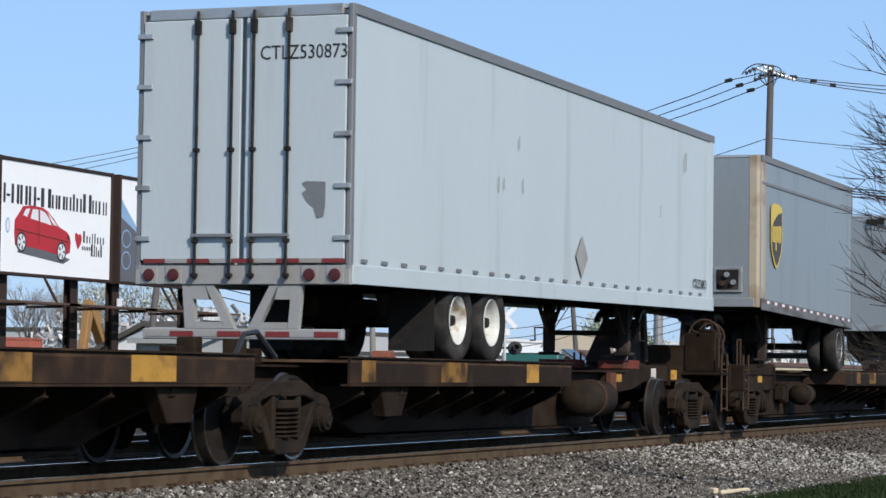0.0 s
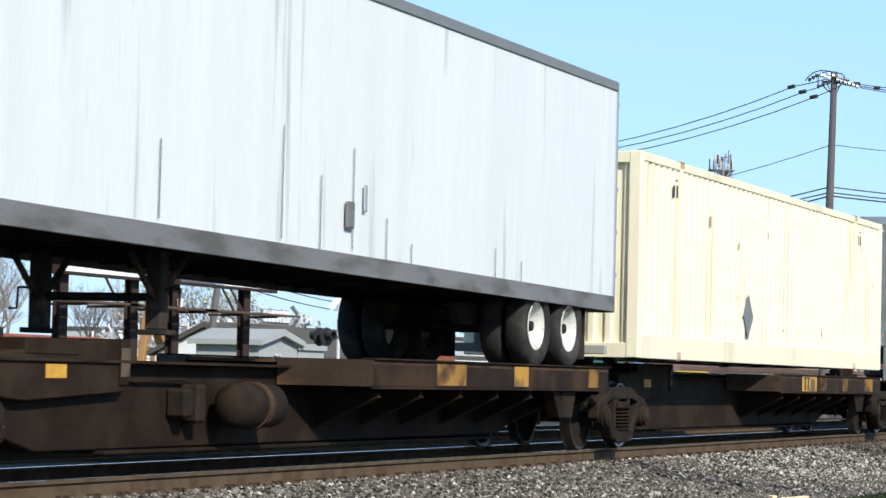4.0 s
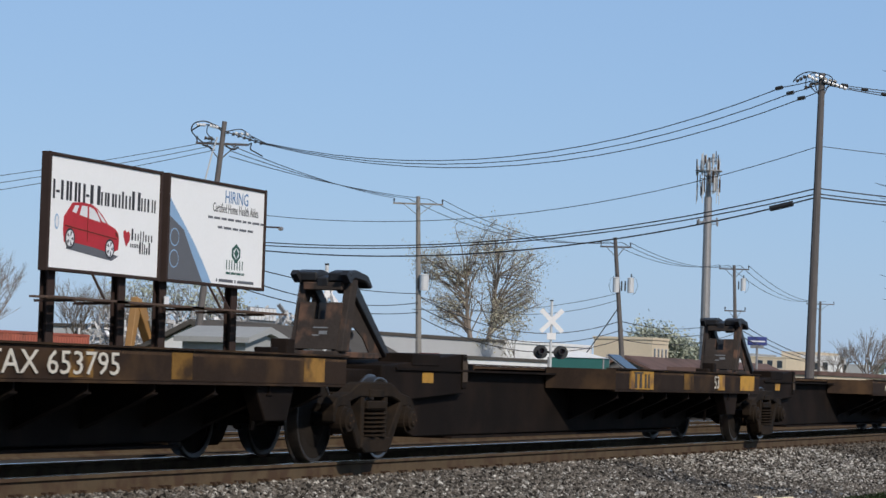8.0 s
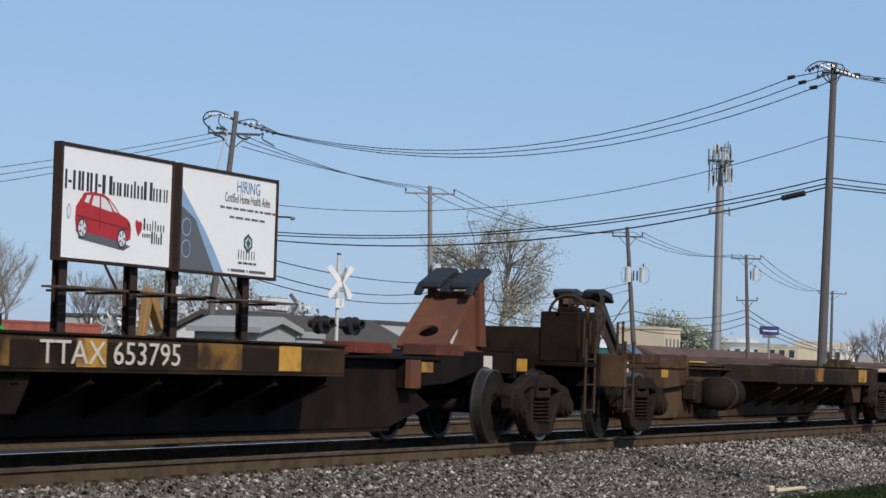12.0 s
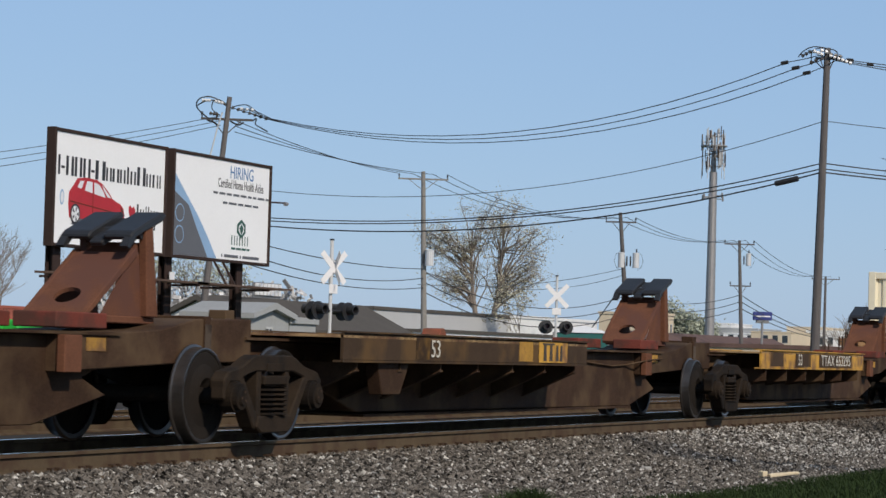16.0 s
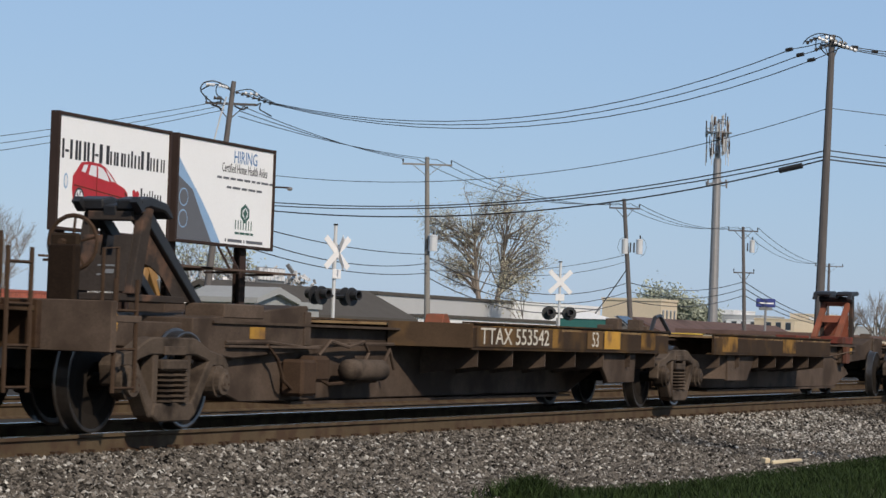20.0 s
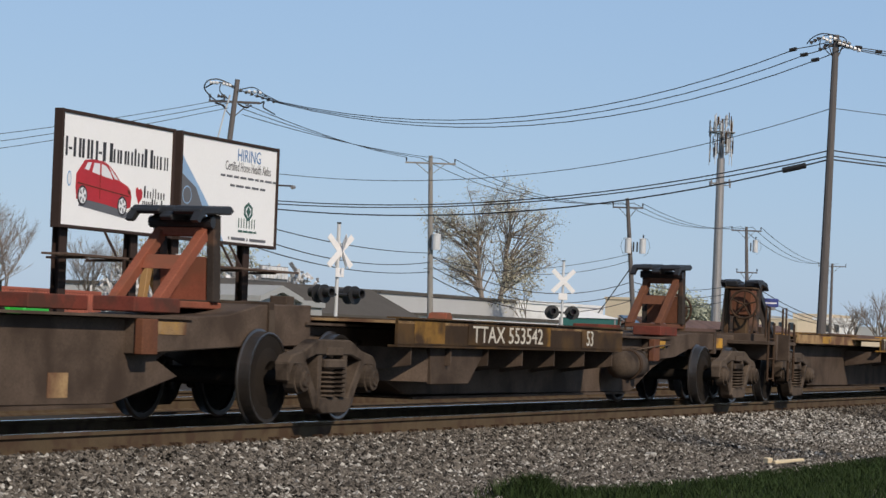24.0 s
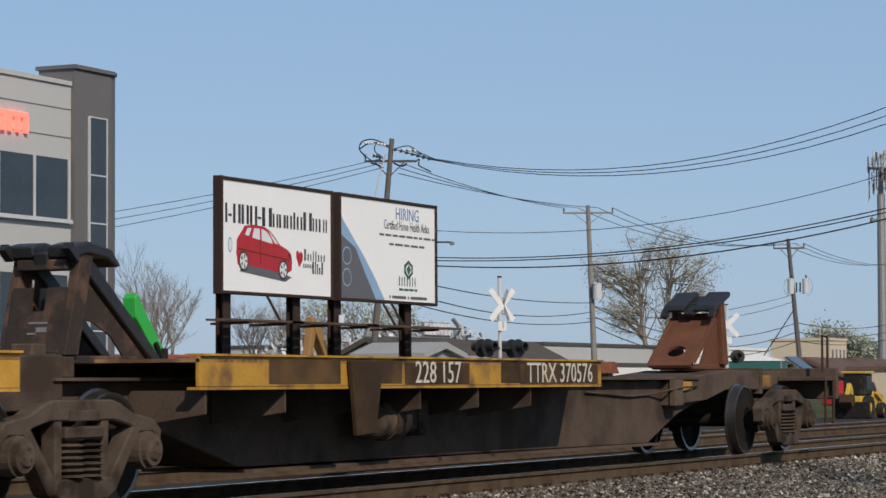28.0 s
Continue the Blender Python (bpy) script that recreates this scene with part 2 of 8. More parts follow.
    "wire": material("black_cable", (0.02, 0.02, 0.022), 0.6, var=0.1, scale=3, fine=20, bump=0),
    "insulator": material("dark_insulator", (0.03, 0.027, 0.026), 0.4, var=0.1, scale=3, fine=20, bump=0),
    "steel_pole": material("galvanised_mast", (0.3, 0.29, 0.29), 0.55, 0.4, var=0.12, scale=2, fine=20, bump=0.05),
    "pale_metal": material("pale_grey_tank", (0.6, 0.61, 0.62), 0.45, 0.1, var=0.08, scale=3, fine=30, bump=0.02),
    "post_brown": material("dark_brown_post", (0.045, 0.03, 0.026), 0.75, var=0.2, scale=2, fine=30, bump=0.1),
    "catwalk": material("rusty_catwalk", (0.11, 0.075, 0.06), 0.8, var=0.25, scale=3, fine=30, bump=0.15),
    "poster": material("poster_vinyl", (0.9, 0.9, 0.9), 0.6, var=0.03, scale=0.6, fine=12, bump=0.08),
    "ink": material("poster_ink_black", (0.03, 0.03, 0.035), 0.6, var=0.1, scale=2, fine=20, bump=0),
    "ink_blue": material("poster_ink_blue", (0.06, 0.19, 0.42), 0.6, var=0.08, scale=2, fine=20, bump=0),
    "ink_paleblue": material("poster_ink_pale_blue", (0.27, 0.42, 0.62), 0.6, var=0.08, scale=2, fine=20, bump=0),
    "ink_grey": material("poster_ink_grey", (0.12, 0.125, 0.14), 0.6, var=0.08, scale=2, fine=20, bump=0),
    "ink_green": material("poster_ink_green", (0.03, 0.1, 0.08), 0.6, var=0.08, scale=2, fine=20, bump=0),
    "ink_red": material("poster_ink_red", (0.45, 0.022, 0.03), 0.55, var=0.18, scale=1.5, fine=20, bump=0),
    "ink_white": material("poster_ink_white", (0.75, 0.76, 0.78), 0.6, var=0.05, scale=2, fine=20, bump=0),
    "white_wall": material("white_wall", (0.8, 0.8, 0.79), 0.8, var=0.08, scale=0.4, fine=6, bump=0.05, second=(0.6, 0.6, 0.59), amount=0.2, sscale=0.2),
    "grey_wall": material("grey_wall", (0.36, 0.37, 0.37), 0.8, var=0.08, scale=0.4, fine=6, bump=0.05),
    "tan_wall": material("tan_wall", (0.64, 0.54, 0.4), 0.85, var=0.08, scale=0.4, fine=6, bump=0.05),
    "dark_wall": material("dark_grey_cladding", (0.14, 0.135, 0.135), 0.7, var=0.1, scale=0.5, fine=10, bump=0.05),
    "pale_clad": material("pale_grey_cladding", (0.5, 0.5, 0.49), 0.6, var=0.05, scale=0.5, fine=10, bump=0.03),
    "roof_grey": material("grey_shingle", (0.095, 0.086, 0.077), 0.9, var=0.15, scale=0.8, fine=8, bump=0.2),
    "roof_brown": material("brown_metal_roof", (0.15, 0.095, 0.08), 0.75, var=0.15, scale=0.5, fine=8, bump=0.1, second=(0.1, 0.065, 0.055), amount=0.35, sscale=0.4),
    "glass": material("dark_window_glass", (0.035, 0.045, 0.055), 0.08, 0.0, var=0.15, scale=0.8, fine=5, bump=0.0),
    "red_steel": material("red_container_paint", (0.36, 0.1, 0.065), 0.7, var=0.15, scale=1, fine=15, bump=0.05, second=(0.24, 0.075, 0.05), amount=0.35, sscale=0.8),
    "orange": material("orange_machine_paint", (0.33, 0.18, 0.06), 0.6, var=0.15, scale=2, fine=20, bump=0.05),
    "green": material("bright_green_paint", (0.03, 0.42, 0.06), 0.5, var=0.12, scale=2, fine=20, bump=0.03),
    "machine_yellow": material("machine_yellow_paint", (0.6, 0.4, 0.06), 0.55, var=0.15, scale=2, fine=20, bump=0.05),
    "teal": material("teal_awning", (0.02, 0.12, 0.11), 0.7, var=0.12, scale=2, fine=10, bump=0.05),
    "scrap": material("scrap_metal", (0.48, 0.47, 0.46), 0.6, 0.3, var=0.5, scale=3, fine=12, bump=0.3, spread=0.6, island=True),
    "bark": material("grey_brown_bark", (0.23, 0.195, 0.165), 0.9, var=0.25, scale=3, fine=25, bump=0.3),
    "twig": material("dark_twig_bark", (0.04, 0.032, 0.027), 0.9, var=0.25, scale=3, fine=25, bump=0.3),
    "leaf": material("spring_leaf", (0.36, 0.335, 0.23), 0.7, var=0.25, scale=3, fine=10, bump=0, spread=0.4, island=True),
    "far_leaf": material("distant_leaf", (0.33, 0.35, 0.27), 0.8, var=0.25, scale=1, fine=6, bump=0, spread=0.4, island=True),
    "neon": material("glowing_red_letters", (1.0, 0.12, 0.085), 0.5, var=0.05, bump=0, emit=2.5),
    "wood": material("pale_split_wood", (0.66, 0.55, 0.38), 0.85, var=0.2, scale=4, fine=40, bump=0.3, stretch=(0.5, 4, 4)),
    "blue_paint": material("blue_sign_paint", (0.025, 0.04, 0.2), 0.5, var=0.1, scale=4, fine=20, bump=0.02),
}

# ---------------- mesh helpers ----------------


def box(bm, x0, x1, y0, y1, z0, z1, bevel=0.0):
    vs = [bm.verts.new((x, y, z)) for x in (x0, x1) for y in (y0, y1) for z in (z0, z1)]
    fs = [bm.faces.new([vs[i] for i in f]) for f in ((0, 1, 3, 2), (4, 6, 7, 5), (0, 4, 5, 1), (2, 3, 7, 6), (0, 2, 6, 4), (1, 5, 7, 3))]
    if bevel:
        es = {e for f in fs for e in f.edges}
        bmesh.ops.bevel(bm, geom=list(es), offset=bevel, segments=1, affect="EDGES")
    return bm


def prism(bm, pts, a, b, axis="y", bevel=0.0):
    """A polygon (x,z for axis y; y,z for axis x; x,y for axis z) drawn out from a to b."""
    put = {"y": lambda u, v, w: (u, w, v), "x": lambda u, v, w: (w, u, v), "z": lambda u, v, w: (u, v, w)}[axis]
    A = [bm.verts.new(put(u, v, a)) for u, v in pts]
    B = [bm.verts.new(put(u, v, b)) for u, v in pts]
    n = len(pts)
    fs = [bm.faces.new(A[::-1]), bm.faces.new(B)] + [bm.faces.new((A[i], A[(i + 1) % n], B[(i + 1) % n], B[i])) for i in range(n)]
    bmesh.ops.recalc_face_normals(bm, faces=fs)
    if bevel:
        es = {e for f in fs for e in f.edges}
        bmesh.ops.bevel(bm, geom=list(es), offset=bevel, segments=1, affect="EDGES")
    return bm


def rod(bm, p, q, r, seg=8, r2=None):
    p, q = Vector(p), Vector(q)
    d = (q - p).normalized()
    u = d.orthogonal().normalized()
    w = d.cross(u)
    r2 = r if r2 is None else r2
    A = [bm.verts.new(p + (u * math.cos(i * math.tau / seg) + w * math.sin(i * math.tau / seg)) * r) for i in range(seg)]
    B = [bm.verts.new(q + (u * math.cos(i * math.tau / seg) + w * math.sin(i * math.tau / seg)) * r2) for i in range(seg)]
    bm.faces.new(A[::-1])
    bm.faces.new(B)
    for i in range(seg):
        bm.faces.new((A[i], A[(i + 1) % seg], B[(i + 1) % seg], B[i]))
    return bm


def tube(bm, pts, r, seg=6):
    """One connected tube along the points."""
    pts = [Vector(p) for p in pts]
    rings = []
    u = (pts[1] - pts[0]).orthogonal().normalized()
    for i, p in enumerate(pts):
        d = (pts[min(i + 1, len(pts) - 1)] - pts[max(i - 1, 0)]).normalized()
        u = (u - d * u.dot(d)).normalized()
        w = d.cross(u)
        rings.append([bm.verts.new(p + (u * math.cos(k * math.tau / seg) + w * math.sin(k * math.tau / seg)) * r) for k in range(seg)])
    for A, C in zip(rings, rings[1:]):
        for k in range(seg):
            bm.faces.new((A[k], A[(k + 1) % seg], C[(k + 1) % seg], C[k]))
    bm.faces.new(rings[0][::-1])
    bm.faces.new(rings[-1])
    return bm


def lathe(bm, prof, seg=28, origin=(0, 0, 0), axis="y"):
    """A closed ring swept about an axis; prof holds (radius, along)."""
    rings = []
    for i in range(seg):
        a = i * math.tau / seg
        c, s = math.cos(a), math.sin(a)
        ring = []
        for r, h in prof:
            v = {"y": (r * c, h, r * s), "x": (h, r * c, r * s), "z": (r * c, r * s, h)}[axis]
            ring.append(bm.verts.new(Vector(v) + Vector(origin)))
        rings.append(ring)
    n = len(prof)
    fs = []
    for i in range(seg):
        A, B = rings[i], rings[(i + 1) % seg]
        for j in range(n - 1):
            fs.append(bm.faces.new((A[j], A[j + 1], B[j + 1], B[j])))
    bmesh.ops.remove_doubles(bm, verts=[v for g in rings for v in g], dist=1e-5)
    fs = [f for f in fs if f.is_valid]
    bmesh.ops.recalc_face_normals(bm, faces=fs)
    return bm


def mesh_of(name, bm, mat, smooth=False):
    me = bpy.data.meshes.new(name)
    bm.to_mesh(me)
    bm.free()
    me.materials.append(M[mat] if isinstance(mat, str) else mat)
    if smooth:
        for p in me.polygons:
            p.use_smooth = True
    return me


def part(name, bm, mat, parent, label="", smooth=False):
    ob = new(name, bm if isinstance(bm, bpy.types.Mesh) else mesh_of(name, bm, mat, smooth))
    ob.parent = parent
    if label:
        tagged(ob, label)
    return ob


def thing(name, label, category, group="", kind="", at=None):
    ob = new(name)
    ob.empty_display_size = 0.3
    tagged(ob, label, category, group, kind)
    if at is not None:
        ob.matrix_basis = at
    return ob


def solid(name, bm, mat, label, category, group="", kind="", at=None, smooth=False):
    ob = new(name, mesh_of(name, bm, mat, smooth))
    tagged(ob, label, category, group, kind)
    if at is not None:
        ob.matrix_basis = at
    return ob


def B():
    return bmesh.new()


def lettering(name, text, mat, parent, size, at, label="", squeeze=1.0, thick=0.002):
    """Words in the built-in font, as a thin mesh: at turns the flat text (x right, y up) into its thing's space."""
    cu = bpy.data.curves.new(name, "FONT")
    cu.body, cu.size, cu.extrude, cu.align_x, cu.align_y = text, size, thick, "CENTER", "CENTER"
    cu.resolution_u = 2
    ob = bpy.data.objects.new(name, cu)
    me = bpy.data.meshes.new_from_object(ob)
    bpy.data.objects.remove(ob)
    me.name = name
    me.materials.clear()
    me.materials.append(M[mat])
    me.transform(at @ Matrix.Diagonal((squeeze, 1, 1, 1)))
    o = new(name, me)
    o.parent = parent
    if label:
        tagged(o, label)
    return o


def near_side(x, y, z):
    """Upright and readable on a face that looks towards -y."""
    return pose(x, y, z, 90, 0, 0)


def front_side(x, y, z):
    """Upright and readable on a face that looks towards -x."""
    return pose(x, y, z, 90, 0, -90)


# ---------------- ground and tracks ----------------
GROUND = -0.42


def ground_sheet():
    ys = [-3000, -300, -60, -25, -14, -9, -6.5, -5, -4.0, -3.2, -2.4, -1.7, 1.7, 2.4, 3.0, 6.6, 8.0, 10, 16, 40, 100, 400, 3000]
    zs = {-5: -0.42, -4.0: -0.43, -3.2: -0.42, -2.4: -0.36, -1.7: -0.29, 1.7: -0.29, 2.4: -0.34, 3.0: -0.29, 6.6: -0.29, 8.0: -0.42}
    xs = [-3000, -300, -60, -10, 0, 8] + [12 + 2 * i for i in range(30)] + [80, 110, 180, 300, 600, 3000]
    bm = B()
    rows = []
    for y in ys:
        r = []
        for x in xs:
            z = zs.get(y, GROUND)
            if -7 < y < 8 and 0 <= x <= 110:
                z += 0.035 * noise.noise(Vector((x * 0.35, y * 0.5, 3)))
            r.append(bm.verts.new((x, y, z)))
        rows.append(r)
    for a, b in zip(rows, rows[1:]):
        for i in range(len(xs) - 1):
            bm.faces.new((a[i], a[i + 1], b[i + 1], b[i]))
    ob = solid("ground", bm, "earth", "dry grassy ground with a grey ballast bed under the tracks", "ground", kind="structure", smooth=True)
    ob.data.materials.append(M["ballast_bed"])
    for p in ob.data.polygons:
        if -6.4 < p.center.y < 15:
            p.material_index = 1
    return ob


ground_sheet()

TRACKS = [("near", 0.0), ("far", 4.55)]
RAIL_PROFILE = [(-0.075, -0.182), (0.075, -0.182), (0.075, -0.17), (0.012, -0.15), (0.010, -0.045), (0.036, -0.035), (0.036, -0.004),
                (-0.036, -0.004), (-0.036, -0.035), (-0.010, -0.045), (-0.012, -0.15), (-0.075, -0.17)]


def track(y0, length):
    tr = thing("railway_track", "standard-gauge railway track with rust-brown rails on timber ties", "railway track", "parallel tracks", "structure")
    for side in (-1, 1):
        yc = y0 + side * 0.7535
        r = part("rail", prism(B(), [(yc + u, v) for u, v in RAIL_PROFILE], -120, length, "x"), "rail", tr)
        part("running_surface", box(B(), -120, length, yc - 0.034, yc + 0.034, -0.0038, 0.0), "rail_top", r, "bright worn running surface")
    return tr


track_near = track(0.0, 700)
track_far = track(4.55, 700)

# ---------------- utility poles, mast, wires ----------------


def ground_pt(dist, az, z=GROUND):
    a = radians(az)
    return Vector((EYE[0] + dist * math.cos(a), EYE[1] + dist * math.sin(a), z))


WIRE_ENDS = {}


def utility_pole(key, dist, az, top, lean=0.0, arm_dir=90, arms=((0.35, 2.4),), tanks=(), r=0.15, label="", tank_down=2.6, tank_r=0.27, wood="pole_wood", pins=(-0.48, 0.48)):
    """A timber pole with cross-arms; lean in degrees towards +x; arm_dir is the direction of the arms in plan."""
    base = ground_pt(dist, az)
    t = thing("utility_pole", label or "weathered timber utility pole with cross-arms and insulators", "utility pole", "utility poles", at=Matrix.Translation(base))
    h = top - GROUND
    a = radians(lean)
    tip = Vector((math.sin(a) * h * math.sin(radians(az)), -math.sin(a) * h * math.cos(radians(az)), h))
    part("shaft", rod(B(), (0, 0, -0.5), tip, r, 10, r * 0.62), wood, t)
    d = Vector((math.cos(radians(arm_dir)), math.sin(radians(arm_dir)), 0))
    ends = []
    for down, w in arms:
        c = tip * (1 - down / h)
        arm = part("cross_arm", rod(B(), c - d * w / 2, c + d * w / 2, 0.065, 4), wood, t)
        for k in (-0.48, -0.2, 0.2, 0.48):
            p = c + d * w * k
            if k in pins:
                part("insulator", rod(rod(B(), p, p + Vector((0, 0, 0.16)), 0.03, 6), p + Vector((0, 0, 0.16)), p + Vector((0, 0, 0.3)), 0.06, 6, 0.035), "insulator", arm)
            ends.append(base + p + Vector((0, 0, 0.3)))
        for sgn in (-1, 1):
            part("arm_brace", rod(B(), c + d * sgn * w * 0.3, tip * (1 - (down + 0.7) / h), 0.025, 4), wood, arm)
    for off in tanks:
        c = tip * (1 - tank_down / h) + d * off + Vector((-0.2, -0.1, 0))
        tk = part("transformer", rod(B(), c, c + Vector((0, 0, 0.9)), tank_r, 12), "pale_metal", t, "pale grey transformer can")
        part("lid", lathe(B(), [(0, 0.98), (tank_r * 0.6, 0.97), (tank_r * 1.08, 0.92), (tank_r * 1.08, 0.885), (0, 0.885)], 12, c, "z"), "pale_metal", tk)
        part("bushing", rod(B(), c + Vector((0.1, 0, 0.93)), c + Vector((0.1, 0, 1.2)), 0.045, 6), "insulator", tk)
        arm = c - d * (0.35 if off > 0 else -0.35)
        part("fuse_cutout", rod(B(), arm + Vector((0, 0, 0.1)), arm + Vector((0.02, 0, 0.72)), 0.05, 6), "insulator", tk)
        loop = [c + d * 0.45 * math.sin(q) + Vector((0, 0, 0.45 + 0.62 * math.cos(q))) for q in (0.3, 0.9, 1.6, 2.3, 2.9)]
        part("lead_wire", tube(B(), loop if off > 0 else [c - (v - c).dot(d) * d + Vector((0, 0, (v - c).z)) for v in loop], 0.012, 4), "wire", tk)
    WIRE_ENDS[key] = (base + tip, ends, base, tip)
    return t


def along(key, f):
    top, ends, base, tip = WIRE_ENDS[key]
    return base + tip * f


def wire(p, q, sag, r=0.02, n=14, label="thin black overhead wire sagging between poles"):
    p, q = Vector(p), Vector(q)
    pts = [p.lerp(q, i / n) - Vector((0, 0, sag * 4 * (i / n) * (1 - i / n))) for i in range(n + 1)]
    return solid("overhead_wire", tube(B(), pts, r, 4), "wire", label, "wire", "overhead wires")


utility_pole("L", 109, 26.95, 11.5, 5.4, -63, arms=((0.97, 2.2),), r=0.17, pins=(-0.48, -0.2), label="leaning timber utility pole with looped cables over one cross-arm")
utility_pole("2", 151, 21.79, 11.5, -2.0, -68, arms=((0.45, 3.0),), tanks=(0.3,), r=0.2, tank_down=5.6, wood="pole_pale", label="pale timber utility pole with one cross-arm and a transformer")
utility_pole("3", 162, 17.16, 10.0, -5.0, -70, arms=((0.6, 1.95),), tanks=(-0.2, 0.73), r=0.19, tank_down=3.5, tank_r=0.21, label="leaning timber utility pole carrying two pale transformers")
utility_pole("R", 98, 13.10, 12.93, 1.1, -77, arms=((0.4, 0.9),), r=0.2, pins=(), label="tall timber utility pole with clustered cable terminations")
utility_pole("4", 196, 14.67, 10.0, -2.5, -70, arms=((0.3, 2.3), (3.5, 1.6)), tanks=(0.6,), r=0.18, tank_down=1.95, tank_r=0.2)
utility_pole("5", 275, 12.88, 10.0, 0.2, -70, arms=((0.3, 3.0),), r=0.2)


def head_frame(key):
    """The top of a pole and the level direction across it."""
    top = WIRE_ENDS[key][0]
    base = WIRE_ENDS[key][2] - Vector(EYE)
    return top, Vector((base.y, -base.x, 0)).normalized()


def head_cable(key, pts, r, label="black jumper cable looped round a pole head", depth=0.15):
    """A loop of cable at a pole head, as (across, up) from the top."""
    top, d = head_frame(key)
    n = len(pts) - 1
    line = []
    for i in range(n):
        p0, p1, p2, p3 = pts[max(i - 1, 0)], pts[i], pts[i + 1], pts[min(i + 2, n)]
        for q in (0.0, 0.33, 0.67):
            a, b = [0.5 * (2 * p1[k] + (p2[k] - p0[k]) * q + (2 * p0[k] - 5 * p1[k] + 4 * p2[k] - p3[k]) * q * q + (3 * p1[k] - p0[k] - 3 * p2[k] + p3[k]) * q ** 3) for k in (0, 1)]
            line.append((a, b))
    line.append(pts[n])
    m = len(line) - 1
    solid("jumper_cable", tube(B(), [top + d * a + Vector((-depth * math.sin(math.pi * i / m), 0, b)) for i, (a, b) in enumerate(line)], r, 5), "wire", label, "cable", "jumper cables")


def strain_string(key, p, q, n, mat, label):
    """A chain of bell insulators from p to q, as (across, up) from the top."""
    top, d = head_frame(key)
    a, b = top + d * p[0] + Vector((-0.2, 0, p[1])), top + d * q[0] + Vector((-0.2, 0, q[1]))
    t = thing("insulator_string", label, "insulator", "strain insulators", at=Matrix.Translation(a))
    part("rod", rod(B(), (0, 0, 0), b - a, 0.022, 5), "wire", t)
    for k in range(n):
        c = (b - a) * ((k + 0.5) / n)
        e = (b - a).normalized() * 0.055
        part("bell", rod(B(), c - e, c + e, 0.085, 8, 0.05), mat, t)


head_cable("L", [(-0.16, -0.36), (-0.5, -0.12), (-0.85, -0.03), (-1.22, -0.14), (-1.35, -0.42), (-1.2, -0.68), (-0.92, -0.92)], 0.03)
head_cable("L", [(-0.12, -0.32), (-0.4, -0.15), (-0.63, -0.22), (-0.68, -0.52), (-0.55, -0.7), (-0.4, -0.8)], 0.024)
head_cable("L", [(-1.4, -0.45), (-0.95, -0.22), (-0.5, -0.2), (-0.1, -0.4)], 0.03)
head_cable("L", [(0.1, -0.44), (0.45, -0.36), (0.8, -0.33), (1.08, -0.5), (1.28, -0.7)], 0.022)
head_cable("L", [(1.0, -1.0), (1.22, -0.9), (1.2, -1.15), (1.4, -1.28), (1.66, -1.43)], 0.03)
head_cable("L", [(-0.9, -1.05), (-0.6, -1.12), (-0.42, -1.25)], 0.04)
head_cable("L", [(0.08, -1.05), (0.3, -1.15), (0.5, -1.2), (0.62, -1.08)], 0.04)
for p, q, n, mat in (((-1.1, -0.2), (-0.7, -0.2), 3, "pale_metal"), ((-0.55, -0.22), (-0.15, -0.3), 3, "pale_metal"), ((0.12, -0.45), (1.8, -0.93), 7, "insulator"), ((0.5, -0.5), (1.2, -0.55), 3, "pale_metal"), ((-0.75, -0.75), (-0.35, -0.8), 3, "insulator")):
    strain_string("L", p, q, n, mat, "short string of bell insulators at a leaning pole head")
top, d = head_frame("L")
solid("cable_conduit", tube(B(), [top + d * a + Vector((-0.25, 0, b)) for a, b in ((-0.18, -0.7), (-0.4, -1.5), (-0.62, -2.5), (-0.72, -3.2))], 0.035, 6), "pale_metal", "pale conduit slanting down from a pole head", "conduit")

head_cable("R", [(0.0, -0.02), (-0.5, 0.03), (-0.88, -0.14), (-1.1, -0.36)], 0.022)
head_cable("R", [(-0.1, 0.0), (-0.4, -0.05), (-0.57, -0.2), (-0.6, -0.58)], 0.02)
head_cable("R", [(0.0, -0.03), (0.3, -0.1), (0.42, -0.25), (0.3, -0.45)], 0.022)
head_cable("R", [(-0.4, -0.55), (-0.25, -0.7), (-0.05, -0.85)], 0.022)
for p, q, n, mat in (((-0.95, -0.36), (-0.55, -0.14), 3, "insulator"), ((-0.62, -0.62), (-0.3, -0.47), 2, "insulator"), ((0.1, -0.3), (1.0, -0.62), 6, "pale_metal"), ((-0.5, -0.14), (-0.1, -0.3), 3, "pale_metal"), ((-0.25, -0.1), (0.1, -0.2), 2, "pale_metal"), ((0.1, -0.25), (0.62, -0.36), 3, "insulator")):
    strain_string("R", p, q, n, mat, "string of bell insulators at a tall pole head")

